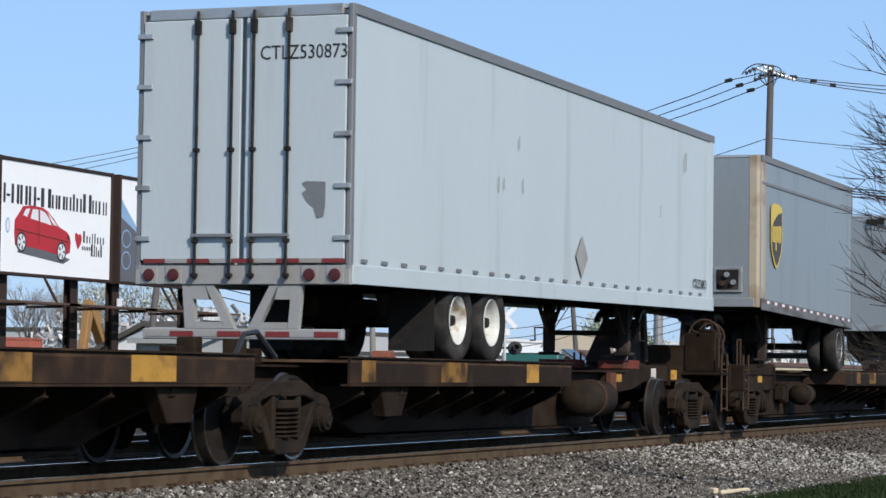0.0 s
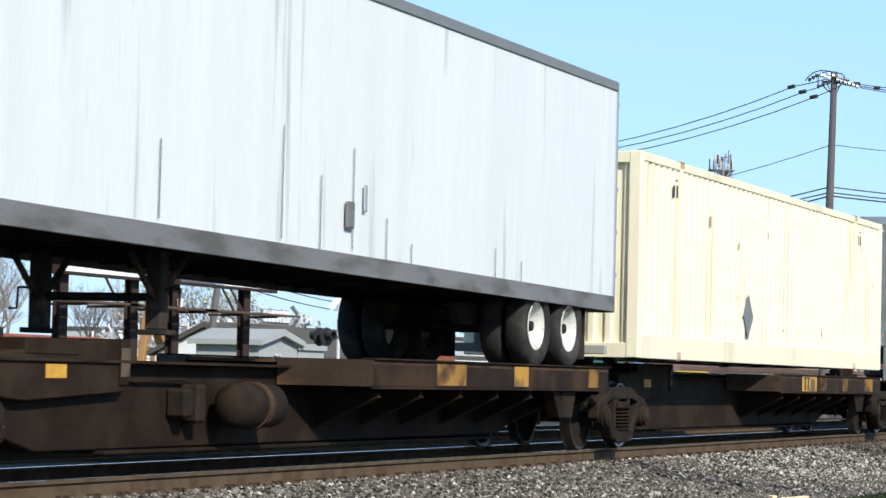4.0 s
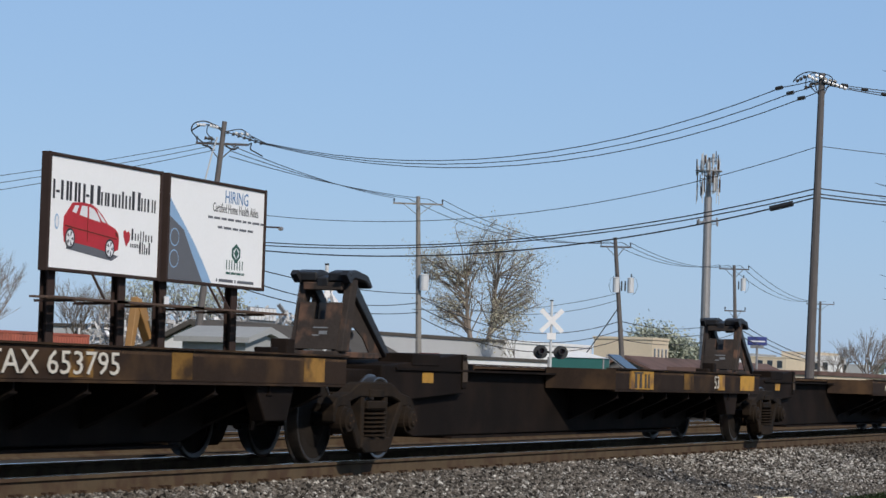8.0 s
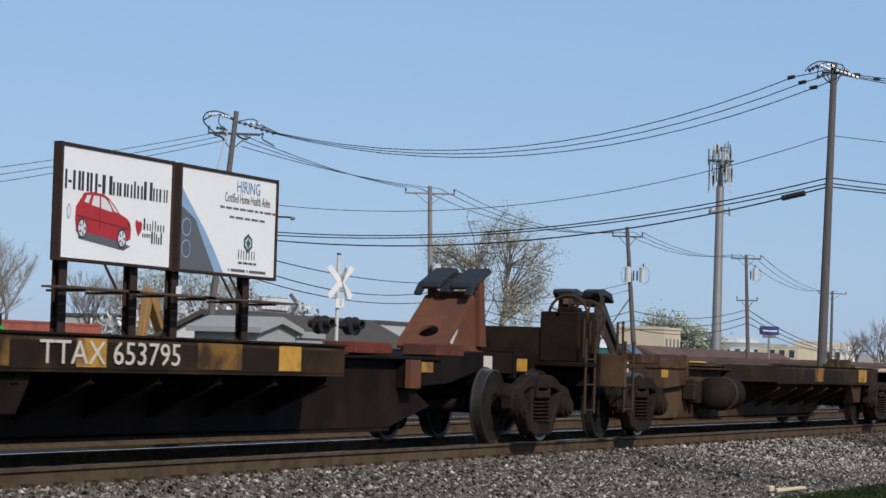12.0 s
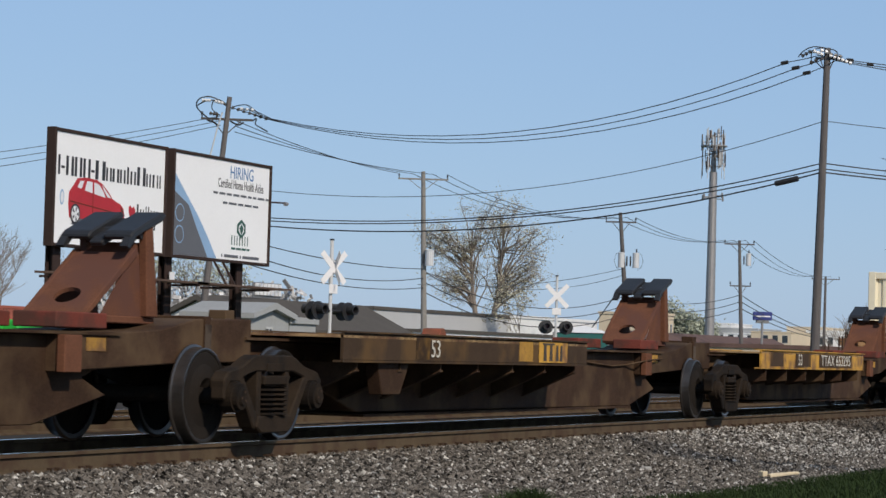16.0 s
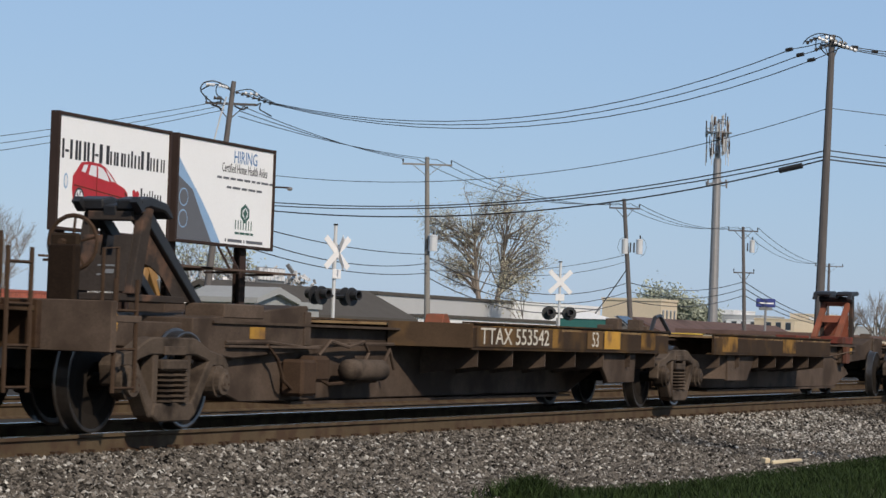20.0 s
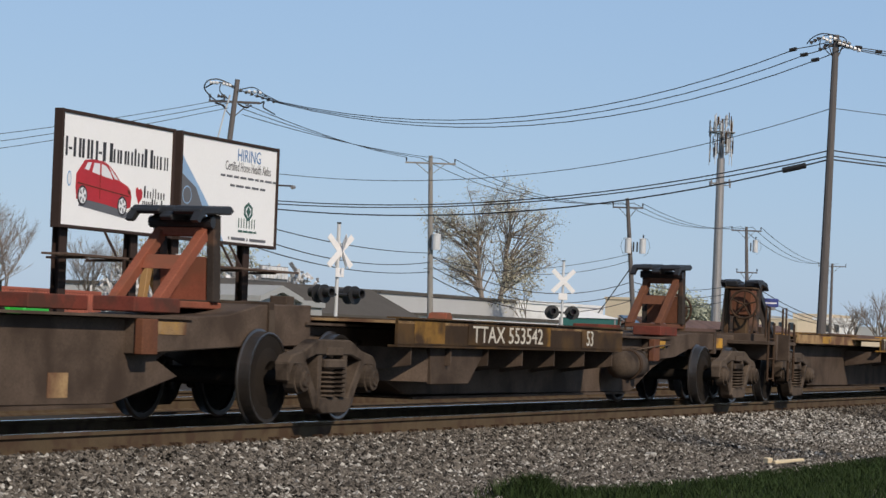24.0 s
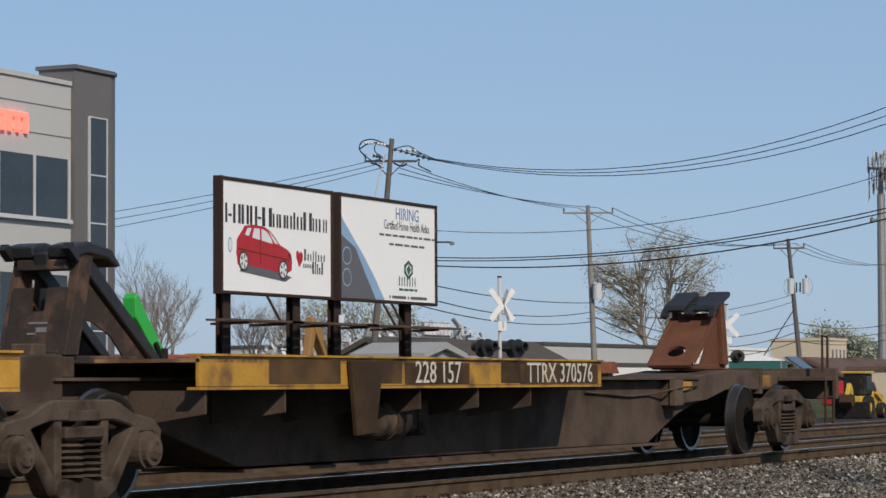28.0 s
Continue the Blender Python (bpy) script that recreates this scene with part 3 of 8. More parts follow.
L_HEAD, R_HEAD = WIRE_ENDS["L"][0], WIRE_ENDS["R"][0]
for i in range(3):
    p, q = ground_pt(108.5, 25.41, 10.58 - 0.03 * i), ground_pt(98, 13.82 - 0.25 * i, 12.37 - 0.19 * i)
    head = R_HEAD + Vector((-0.1, 0.35 - 0.35 * i, -0.3 - 0.1 * i))
    wire(p, q, 1.62 + 0.06 * i, 0.022)
    wire(L_HEAD + Vector((0.3, -0.8, -0.45 - 0.1 * i)), p, 0.0, 0.022, 2)
    wire(q, head, 0.02, 0.022, 3)
    solid("dead_end_insulator", rod(B(), q, q.lerp(p, 0.012) - Vector((0, 0, 0.03)), 0.075, 6), "insulator", "dark bell-shaped strain insulator on a wire", "insulator", "strain insulators")
    end = ground_pt(100, 7.5, 12.15 - 0.25 * i)
    wire(head, end, 0.2, 0.022)
    c = head.lerp(end, 0.11 + 0.05 * i) - Vector((0, 0, 0.08))
    solid("dead_end_insulator", rod(B(), c, c.lerp(end, 0.03), 0.07, 6), "insulator", "dark bell-shaped strain insulator on a wire", "insulator", "strain insulators")
for fl, fr, sag, r, drop in ((0.685, 0.79, 1.5, 0.018, 0.5), (0.580, 0.669, 1.08, 0.03, 0.55), (0.567, 0.653, 1.0, 0.03, 0.5), (0.555, 0.643, 1.22, 0.036, 0.45)):
    a = along("R", fr)
    wire(along("L", fl), a, sag, r, 20)
    wire(a, ground_pt(100, 7.5, a.z - drop), 0.12, r)
along_line = (WIRE_ENDS["L"][2] - WIRE_ENDS["R"][2]).normalized()
c = along("R", 0.643) + along_line * 0.95 - Vector((0, 0, 0.24))
solid("splice_case", rod(B(), c, c + along_line * 0.9 - Vector((0, 0, 0.2)), 0.11, 8), "wire", "black cable splice case hanging on an overhead line", "splice case")
for i in range(3):
    wire(WIRE_ENDS["L"][0] + Vector((0.6, 0, -0.95 - 0.25 * i)), WIRE_ENDS["2"][1][i], 0.25, 0.02)
    wire(WIRE_ENDS["2"][1][i + 1], WIRE_ENDS["3"][1][i], 0.9, 0.02)
    wire(WIRE_ENDS["3"][1][i + 1], WIRE_ENDS["4"][1][i], 0.7, 0.02)
    wire(WIRE_ENDS["4"][1][i + 1], WIRE_ENDS["5"][1][i], 0.9, 0.022)
    wire(along("2", (0.514, 0.469, 0.421)[i]), ground_pt(118, 25.9, (5.76, 5.15, 4.68)[i]), (0.32, 0.6, 0.5)[i], 0.03)
    wire(along("2", 0.5 - 0.05 * i), along("3", 0.49 - 0.055 * i), 1.4, 0.03)
    wire(along("3", 0.49 - 0.055 * i), along("4", 0.6 - 0.05 * i), 0.6, 0.03)
    wire(along("4", 0.6 - 0.05 * i), ground_pt(300, 12.0, 4.0), 1.2, 0.035)
    wire(WIRE_ENDS["L"][0] + Vector((-0.8, 0, -0.9 - 0.2 * i)), WIRE_ENDS["L"][0] + Vector((-30, 18, -6.2 - 0.5 * i)), 0.8, 0.018)
wire(along("3", 0.66), ground_pt(140, 22.0, 4.5), 0.5, 0.02)
wire(along("3", 0.58), ground_pt(150, 18.6, 0.5), 0.1, 0.035)
wire(along("3", 0.62), along("2", 0.5), 1.0, 0.02)


def mast():
    d, az = 330, 15.42
    base = ground_pt(d, az)
    top = 0.968 + d * math.tan(radians(5.1))
    t = thing("cell_mast", "tall grey monopole mast with clusters of antenna panels", "mast", at=Matrix.Translation(base))
    h = top - GROUND
    part("mast_pole", rod(rod(B(), (0, 0, 0), (0, 0, h - 5.5), 0.66, 12, 0.5), (0, 0, h - 5.5), (0, 0, h - 0.9), 0.4, 10, 0.22), "steel_pole", t)
    rnd = random.Random(5)
    part("platform_ring", lathe(B(), [(1.2, h - 2.2), (1.75, h - 2.2), (1.75, h - 2.08), (1.2, h - 2.08)], 16, axis="z"), "steel_pole", t)
    for k in range(70):
        a = rnd.uniform(0, math.tau)
        deep = rnd.random()
        z = h - 0.2 - 4.8 * deep
        rr = rnd.uniform(0.6, 1.15) if deep < 0.12 else rnd.uniform(0.8, 1.75)
        x, y = rr * math.cos(a), rr * math.sin(a)
        pw, ln = rnd.uniform(0.05, 0.15), rnd.uniform(0.5, 1.1)
        part("antenna_panel", box(B(), x - pw, x + pw, y - pw * 0.6, y + pw * 0.6, z - ln, z + ln * rnd.uniform(0.6, 1.0), 0.03), "pale_metal" if rnd.random() < 0.3 else "iron" if rnd.random() < 0.45 else "steel_pole", t)
        if k % 2:
            part("stand_off", rod(B(), (0, 0, z), (x, y, z), 0.06, 5), "steel_pole", t)
    for k in range(5):
        a = k * math.tau / 5 + 0.4
        part("mounting_pipe", rod(B(), (1.55 * math.cos(a), 1.55 * math.sin(a), h - 6.4), (1.5 * math.cos(a), 1.5 * math.sin(a), h - 0.6), 0.05, 5), "pale_metal", t)
    for k in range(6):
        a = rnd.uniform(0, math.tau)
        x, y, z = 1.3 * math.cos(a), 1.3 * math.sin(a), h - 8.8 + rnd.uniform(-0.3, 0.3)
        part("antenna_panel", box(B(), x - 0.12, x + 0.12, y - 0.1, y + 0.1, z - 0.3, z + 0.35, 0.03), "steel_pole", t)
        part("stand_off", rod(B(), (0, 0, z), (x, y, z), 0.06, 5), "steel_pole", t)
    for k in range(10):
        z = h * (0.35 + 0.06 * k)
        part("step_bolt", rod(B(), (0.7, 0, z), (1.5, 0.2, z), 0.05, 4), "steel_pole", t)


mast()

# ---------------- billboards ----------------
BB_Y = 23.88


def poster_shape(name, pts, mat, parent, lift):
    return part(name, prism(B(), pts, -lift - 0.004, -lift, "y"), mat, parent)


def bars(name, x0, z0, widths, heights, gap, mat, parent, lift, bottom=True):
    """Unread or withheld writing as plain upright bars, one mesh for a word."""
    x = x0
    for w, h in zip(widths, heights):
        part(name, box(B(), x, x + w, -lift - 0.004, -lift, z0, z0 + h), mat, parent)
        x += w + gap


def billboard_panel(x0, w, label):
    h, z0 = 3.28, 3.50
    t = thing("billboard", label, "billboard", "billboards beside the line", at=Matrix.Translation((x0, BB_Y, z0)))
    face = part("poster", box(B(), 0.08, w - 0.08, 0.0, 0.05, 0.08, h - 0.08), "poster", t)
    part("back_panel", box(B(), 0.02, w - 0.02, 0.054, 0.20, 0.02, h - 0.02), "post_brown", t)
    for a in ((0, w, 0, 0.09), (0, w, h - 0.09, h)):
        part("frame_rail", box(B(), a[0], a[1], -0.05, 0.22, a[2], a[3], 0.01), "post_brown", t)
    for a in ((-0.02, 0.09), (w - 0.09, w + 0.02)):
        part("frame_stile", box(B(), a[0], a[1], -0.055, 0.225, -0.01, h + 0.01, 0.01), "post_brown", t)
    return t, face, w, h


def donate_board():
    t, face, w, h = billboard_panel(61.13, 6.66, "white vinyl billboard with a red hatchback car and dark lettering")
    S = lambda u: u * w
    Z = lambda v: v * h
    # withheld number and name as bars, two thin ones for each broad letter
    z, cap, low = Z(0.61), 0.165 * h, 0.118 * h
    for a, b, kind in ((0.035, 0.062, "c"), (0.066, 0.094, "-"), (0.106, 0.17, "o"), (0.178, 0.24, "o"), (0.25, 0.312, "o"), (0.318, 0.346, "-"), (0.355, 0.442, "o"), (0.449, 0.498, "x"), (0.505, 0.565, "x"),
                       (0.573, 0.622, "x"), (0.628, 0.66, "t"), (0.667, 0.717, "x"), (0.728, 0.806, "o"), (0.814, 0.856, "x"), (0.862, 0.9, "r"), (0.914, 0.95, "x")):
        a, b = S(a), S(b)
        if kind == "-":
            bars("number_bar", a, z + 0.055 * h, [b - a], [0.07], 0, "ink", face, 0.004)
        elif kind in "ctr":
            bars("number_bar", (a + b) / 2 - 0.055, z, [0.11], [{"c": cap, "t": 0.15 * h, "r": low}[kind]], 0, "ink", face, 0.004)
        else:
            wd, top = 0.31 * (b - a), cap if kind == "o" else low
            bars("name_bar", a, z, [wd, wd], [top, top], b - a - 2 * wd, "ink", face, 0.004)
    car = [(0.145, 0.255), (0.134, 0.36), (0.137, 0.47), (0.175, 0.54), (0.205, 0.597), (0.28, 0.612), (0.37, 0.605), (0.42, 0.575), (0.47, 0.52), (0.515, 0.455), (0.585, 0.42), (0.612, 0.385), (0.622, 0.33), (0.617, 0.24), (0.55, 0.20), (0.40, 0.235), (0.25, 0.255)]
    poster_shape("printed_shadow", [(S(a), Z(b)) for a, b in ((0.16, 0.2), (0.56, 0.135), (0.62, 0.18), (0.4, 0.25), (0.2, 0.26))], "ink_grey", face, 0.003)
    poster_shape("printed_car", [(S(a), Z(b)) for a, b in car], "ink_red", face, 0.005)
    for pts in ([(0.268, 0.50), (0.285, 0.583), (0.332, 0.583), (0.335, 0.485)], [(0.35, 0.482), (0.347, 0.583), (0.39, 0.567), (0.425, 0.52), (0.45, 0.46)], [(0.205, 0.52), (0.228, 0.578), (0.262, 0.583), (0.24, 0.51)], [(0.41, 0.575), (0.47, 0.5), (0.5, 0.462), (0.466, 0.466), (0.44, 0.51)]):
        poster_shape("printed_window", [(S(a), Z(b)) for a, b in pts], "ink_white", face, 0.010)
    for pts in ([(0.337, 0.49), (0.34, 0.28), (0.344, 0.28), (0.341, 0.49)], [(0.15, 0.40), (0.60, 0.335), (0.60, 0.325), (0.15, 0.388)], [(0.585, 0.395), (0.61, 0.37), (0.612, 0.34), (0.59, 0.36)]):
        poster_shape("printed_crease", [(S(a), Z(b)) for a, b in pts], "shim_red", face, 0.010)
    for cx, cz in ((0.193, 0.29), (0.54, 0.24)):
        c = [(S(cx) + 0.28 * math.cos(i * math.tau / 18), Z(cz) + 0.29 * math.sin(i * math.tau / 18)) for i in range(18)]
        poster_shape("printed_tyre", c, "ink", face, 0.010)
        c = [(S(cx) + 0.215 * math.cos(i * math.tau / 18), Z(cz) + 0.225 * math.sin(i * math.tau / 18)) for i in range(18)]
        poster_shape("printed_rim", c, "ink_white", face, 0.015)
        for k in range(5):
            a = k * math.tau / 5
            poster_shape("printed_spoke_gap", [(S(cx) + r * math.cos(a + d), Z(cz) + r * 1.1 * math.sin(a + d)) for r, d in ((0.07, -0.2), (0.19, -0.25), (0.19, 0.25), (0.07, 0.2))], "ink_grey", face, 0.020)
    heart = [(0.688, 0.275), (0.662, 0.36), (0.66, 0.41), (0.675, 0.425), (0.69, 0.40), (0.706, 0.418), (0.722, 0.39), (0.718, 0.335)]
    poster_shape("printed_heart", [(S(a), Z(b)) for a, b in heart], "ink_red", face, 0.005)
    bars("name_bar", S(0.735), Z(0.34), [0.1, 0.07, 0.06, 0.05, 0.06, 0.07, 0.07, 0.07], [0.34, 0.2, 0.2, 0.3, 0.3, 0.2, 0.2, 0.2], 0.105, "ink", face, 0.004)
    bars("name_bar", S(0.725), Z(0.275), [0.06] * 6, [0.11] * 6, 0.05, "ink", face, 0.004)
    bars("name_bar", S(0.81), Z(0.225), [0.1, 0.06, 0.06, 0.08, 0.09], [0.36, 0.36, 0.3, 0.2, 0.36], 0.07, "ink", face, 0.004)
    ring = [(S(0.08) + 0.12 * math.cos(i * math.tau / 12), Z(0.42) + 0.22 * math.sin(i * math.tau / 12)) for i in range(12)]
    poster_shape("printed_ring", ring, "ink_paleblue", face, 0.004)
    inner = [(S(0.08) + 0.085 * math.cos(i * math.tau / 12), Z(0.42) + 0.165 * math.sin(i * math.tau / 12)) for i in range(12)]
    poster_shape("printed_ring_middle", inner, "ink_white", face, 0.009)
    return t


def hiring_board():
    t, face, w, h = billboard_panel(68.23, 6.86, "white vinyl billboard with a blue and grey corner and hiring notice")
    S = lambda u: u * w
    Z = lambda v: v * h
    poster_shape("printed_blue_corner", [(S(a), Z(b)) for a, b in ((0.015, 0.03), (0.45, 0.03), (0.36, 0.22), (0.25, 0.42), (0.06, 0.72), (0.015, 0.80))], "ink_paleblue", face, 0.003)
    poster_shape("printed_grey_corner", [(S(a), Z(b)) for a, b in ((0.015, 0.03), (0.36, 0.03), (0.25, 0.28), (0.16, 0.5), (0.015, 0.62))], "ink_grey", face, 0.008)
    for cz in (0.42, 0.22):
        ring = [(S(0.075) + 0.30 * math.cos(i * math.tau / 16), Z(cz) + 0.28 * math.sin(i * math.tau / 16)) for i in range(16)]
        poster_shape("printed_badge", ring, "ink_paleblue", face, 0.012)
        ring = [(S(0.075) + 0.26 * math.cos(i * math.tau / 16), Z(cz) + 0.24 * math.sin(i * math.tau / 16)) for i in range(16)]
        poster_shape("printed_badge_middle", ring, "ink_grey", face, 0.016)
    lettering("hiring_word", "HIRING", "ink_blue", face, 0.56, near_side(S(0.69), -0.006, Z(0.865)), squeeze=0.92)
    lettering("notice_line", "Certified Home Health Aides", "ink", face, 0.42, near_side(S(0.685), -0.006, Z(0.752)), squeeze=0.66)
    rnd = random.Random(3)
    for v, u0, u1 in ((0.645, 0.40, 0.96), (0.56, 0.5, 0.88)):
        x = S(u0)
        while x < S(u1):
            ww = rnd.uniform(0.25, 0.55)
            bars("print_bar", x, Z(v), [ww], [0.07], 0, "ink_grey", face, 0.004)
            x += ww + 0.1
    hexa = [(0.70, 0.43), (0.745, 0.38), (0.745, 0.3), (0.70, 0.24), (0.655, 0.3), (0.655, 0.38)]
    poster_shape("printed_emblem", [(S(a), Z(b)) for a, b in hexa], "ink_green", face, 0.004)
    poster_shape("printed_emblem_middle", [(S(0.70 + (a - 0.70) * 0.62), Z(0.335 + (b - 0.335) * 0.62)) for a, b in hexa], "ink_white", face, 0.009)
    poster_shape("printed_emblem_star", [(S(0.70 + a), Z(0.34 + b)) for a, b in ((0, 0.045), (0.022, 0), (0, -0.06), (-0.022, 0))], "ink_green", face, 0.013)
    bars("name_bar", S(0.60), Z(0.175), [0.06, 0.05, 0.05, 0.06, 0.06, 0.05, 0.05], [0.3] * 7, 0.135, "ink_green", face, 0.004)
    bars("name_bar", S(0.60), Z(0.13), [0.3, 0.34, 0.3, 0.2], [0.07] * 4, 0.06, "ink_green", face, 0.004)
    bars("contact_bar", S(0.5), Z(0.05), [0.08, 1.0, 0.08, 1.2], [0.09] * 4, 0.12, "ink_grey", face, 0.004)
    return t


donate_board()
hiring_board()


def billboard_structure():
    t = thing("billboard_stand", "dark brown steel posts with a rusty catwalk under the billboards", "billboard frame", at=Matrix.Translation((60.9, BB_Y, 0)))
    for x in (1.0, 5.1, 7.7, 12.6):
        ht = 6.6 if x < 1 else 6.2
        a, b, c = 0.2, 0.02, 0.225
        ring = [(-a, c), (a, c), (a, c + 0.04), (b, c + 0.04), (b, c + 0.22), (a, c + 0.22), (a, c + 0.26), (-a, c + 0.26), (-a, c + 0.22), (-b, c + 0.22), (-b, c + 0.04), (-a, c + 0.04)]
        part("post", prism(B(), [(x + u, v) for u, v in ring], GROUND - 0.5, ht, "z"), "post_brown", t)
    for x0, x1 in ((-0.6, 3.6), (2.9, 8.4), (7.6, 14.4)):
        for yy in (-0.72, -0.42, -0.12):
            part("catwalk_plank", box(B(), x0, x1, yy - 0.1, yy + 0.1, 2.72, 2.78), "catwalk", t)
    for x in (0.4, 2.6, 5.1, 7.7, 10.2, 12.6):
        part("outrigger", rod(B(), (x, 0.4, 2.66), (x, -0.85, 2.68), 0.05, 4), "post_brown", t)
    for x in (2.6, 10.0, 10.6):
        part("hanger", rod(B(), (x, -0.6, 2.75), (x + 0.2, -0.05, 3.5), 0.045, 4), "post_brown", t)
    part("tag_plate", box(B(), 7.55, 7.85, 0.09, 0.12, 2.78, 3.06), "white_tape", t)
    part("lamp_arm", rod(B(), (14.1, 0.2, 5.6), (14.6, -0.4, 5.6), 0.03, 5), "post_brown", t)
    part("lamp_head", rod(B(), (14.5, -0.4, 5.55), (14.64, -0.42, 5.57), 0.06, 8), "steel_pole", t)


billboard_structure()

# ---------------- crossing signals ----------------


def crossing_signal(dist, az, face, label, turns=(0,), half=0.12, paint="white_tape", out=0.72):
    base = ground_pt(dist, az)
    t = thing("crossing_signal", label, "crossing signal", "level crossing signals", at=Matrix.Translation(base) @ pose(0, 0, 0, 0, 0, face))
    part("signal_mast", rod(B(), (0, 0, 0), (0, 0, 4.75), 0.06, 10), "pale_metal", t)
    part("mast_base", rod(B(), (0, 0, 0), (0, 0, 0.7), 0.18, 8, 0.12), "steel_pole", t)
    for turn, a in [(q, b) for q in turns for b in (45, -45)]:
        bm = box(B(), -0.68, 0.68, -0.115, -0.1, -half, half)
        bm.transform(Matrix.Rotation(radians(turn), 4, "Z") @ Matrix.Translation((0, 0 if a > 0 else -0.02, 3.88)) @ Matrix.Rotation(radians(a), 4, "Y"))
        part("crossbuck_blade", bm, paint, t)
    part("track_sign", box(B(), -0.2, 0.2, -0.12, -0.1, 3.05, 3.35, 0.01), paint, t)
    part("light_bar", rod(B(), (-out - 0.13, 0, 2.5), (out + 0.13, 0, 2.5), 0.05, 6), "grease", t)
    for x in (-out, out):
        for s in (-1, 1):
            disc = part("backing_disc", lathe(B(), [(0.0, s * 0.12), (0.30, s * 0.12), (0.30, s * 0.16), (0.0, s * 0.16)], 18, (x, 0, 2.5)), "grease", t)
            part("lamp_hood", lathe(B(), [(0.14, s * 0.16), (0.16, s * 0.45), (0.12, s * 0.45), (0.11, s * 0.16)], 14, (x, 0, 2.55)), "grease", disc)
            part("lamp_lens", lathe(B(), [(0.0, s * 0.19), (0.12, s * 0.18), (0.12, s * 0.165)], 14, (x, 0, 2.5)), "red_glass", disc)
    part("bell", rod(B(), (0, 0, 4.75), (0, 0, 4.8), 0.075, 10), "grease", t)
    return t


crossing_signal(81, 23.95, -18, "crossing mast with white crossbucks and two pairs of hooded lamps", (-8, 62), 0.1)
crossing_signal(112, 18.86, -62, "crossing mast with a grey-backed crossbuck and dark lamp hoods", (0,), 0.10, "white_tape", 0.45)

# ---------------- buildings ----------------


def block(name, label, x0, x1, y0, y1, h, wall, roof="flat", roof_mat="roof_grey", windows=(), base=GROUND, over=0.3, rise=None):
    t = thing(name, label, "building", at=Matrix.Translation((x0, y0, base)))
    w, d = x1 - x0, y1 - y0
    bm = B()
    th = 0.25
    box(bm, 0, w, 0, th, 0, h)
    box(bm, 0, w, d - th, d, 0, h)
    box(bm, 0, th, th, d - th, 0, h)
    box(bm, w - th, w, th, d - th, 0, h)
    part("wall", bm, wall, t)
    rx, ry = (d * 0.28, w * 0.2) if rise is None else (rise, rise)
    if roof == "flat":
        part("roof", box(B(), -0.1, w + 0.1, -0.1, d + 0.1, h + 0.004, h + 0.25), roof_mat, t)
    elif roof == "gable_x":
        part("roof", prism(B(), [(-over, h - 0.1), (d / 2, h + rx), (d + over, h - 0.1), (d + over, h + 0.1), (d / 2, h + rx + 0.25), (-over, h + 0.1)], -over, w + over, "x"), roof_mat, t)
        for a, b in ((0, th), (w - th, w)):
            part("gable_wall", prism(B(), [(0, h), (d, h), (d / 2, h + rx - 0.05)], a, b, "x"), wall, t)
    elif roof == "gable_y":
        part("roof", prism(B(), [(-over, h - 0.1), (w / 2, h + ry), (w + over, h - 0.1), (w + over, h + 0.1), (w / 2, h + ry + 0.25), (-over, h + 0.1)], -over, d + over, "y"), roof_mat, t)
        part("gable_wall", prism(B(), [(0, h), (w, h), (w / 2, h + ry - 0.05)], 0, th, "y"), wall, t)
    for face, a, b, z0, z1 in windows:
        if face == "front":
            wd = part("window", box(B(), a, b, -0.02, 0.01, z0, z1), "glass", t)
            part("window_frame", box(box(box(B(), a - 0.06, b + 0.06, -0.05, -0.021, z1, z1 + 0.08), a - 0.06, b + 0.06, -0.06, -0.021, z0 - 0.1, z0), (a + b) / 2 - 0.03, (a + b) / 2 + 0.03, -0.04, -0.021, z0, z1), "pale_clad", wd)
        else:
            wd = part("window", box(B(), -0.02, 0.01, a, b, z0, z1), "glass", t)
            part("window_frame", box(box(B(), -0.05, -0.021, a - 0.06, b + 0.06, z1, z1 + 0.08), -0.06, -0.021, a - 0.06, b + 0.06, z0 - 0.1, z0), "pale_clad", wd)
    return t


block("workshop", "low white workshop under a broad dark grey roof", 105.7, 125.0, 39.25, 44.55, 2.05, "white_wall", "gable_x", "roof_grey", windows=(("front", 9.0, 11.5, 0.5, 1.5),), rise=1.3)
block("cabin", "small grey clapboard cabin with a shallow gabled front", 84.6, 87.9, 29.0, 31.6, 2.42, "grey_wall", "gable_y", "grey_wall", windows=(("front", 1.3, 1.75, 1.55, 1.95),), over=0.25, rise=0.28)
block("equipment_box", "pale grey equipment cabinet standing beside the cabin", 88.0, 90.4, 29.0, 31.0, 2.2, "grey_wall", "flat", "grey_wall")
block("house", "white clapboard house with a gabled front", 118.0, 126.0, 45.1, 49.0, 2.5, "white_wall", "gable_x", "roof_grey", windows=(("side", 0.7, 1.3, 1.2, 2.2), ("side", 2.5, 3.1, 1.2, 2.2)), rise=1.1)
block("warehouse", "long pale flat-roofed warehouse with a ribbed grey upper wall", 165, 193, 58.2, 84, 4.05, "pale_clad", "flat", "roof_grey", windows=tuple(("front", 6 + 7 * i, 9 + 7 * i, 1.4, 2.2) for i in range(3)))
block("white_shed", "white flat-roofed shed joined to the warehouse", 193.1, 215.5, 58.0, 80, 4.1, "white_wall", "flat", "white_wall")
block("warehouse_annex", "white loading annex with a dark flat roof along the warehouse front", 168, 192.5, 54, 58, 2.55, "white_wall", "flat", "roof_grey")
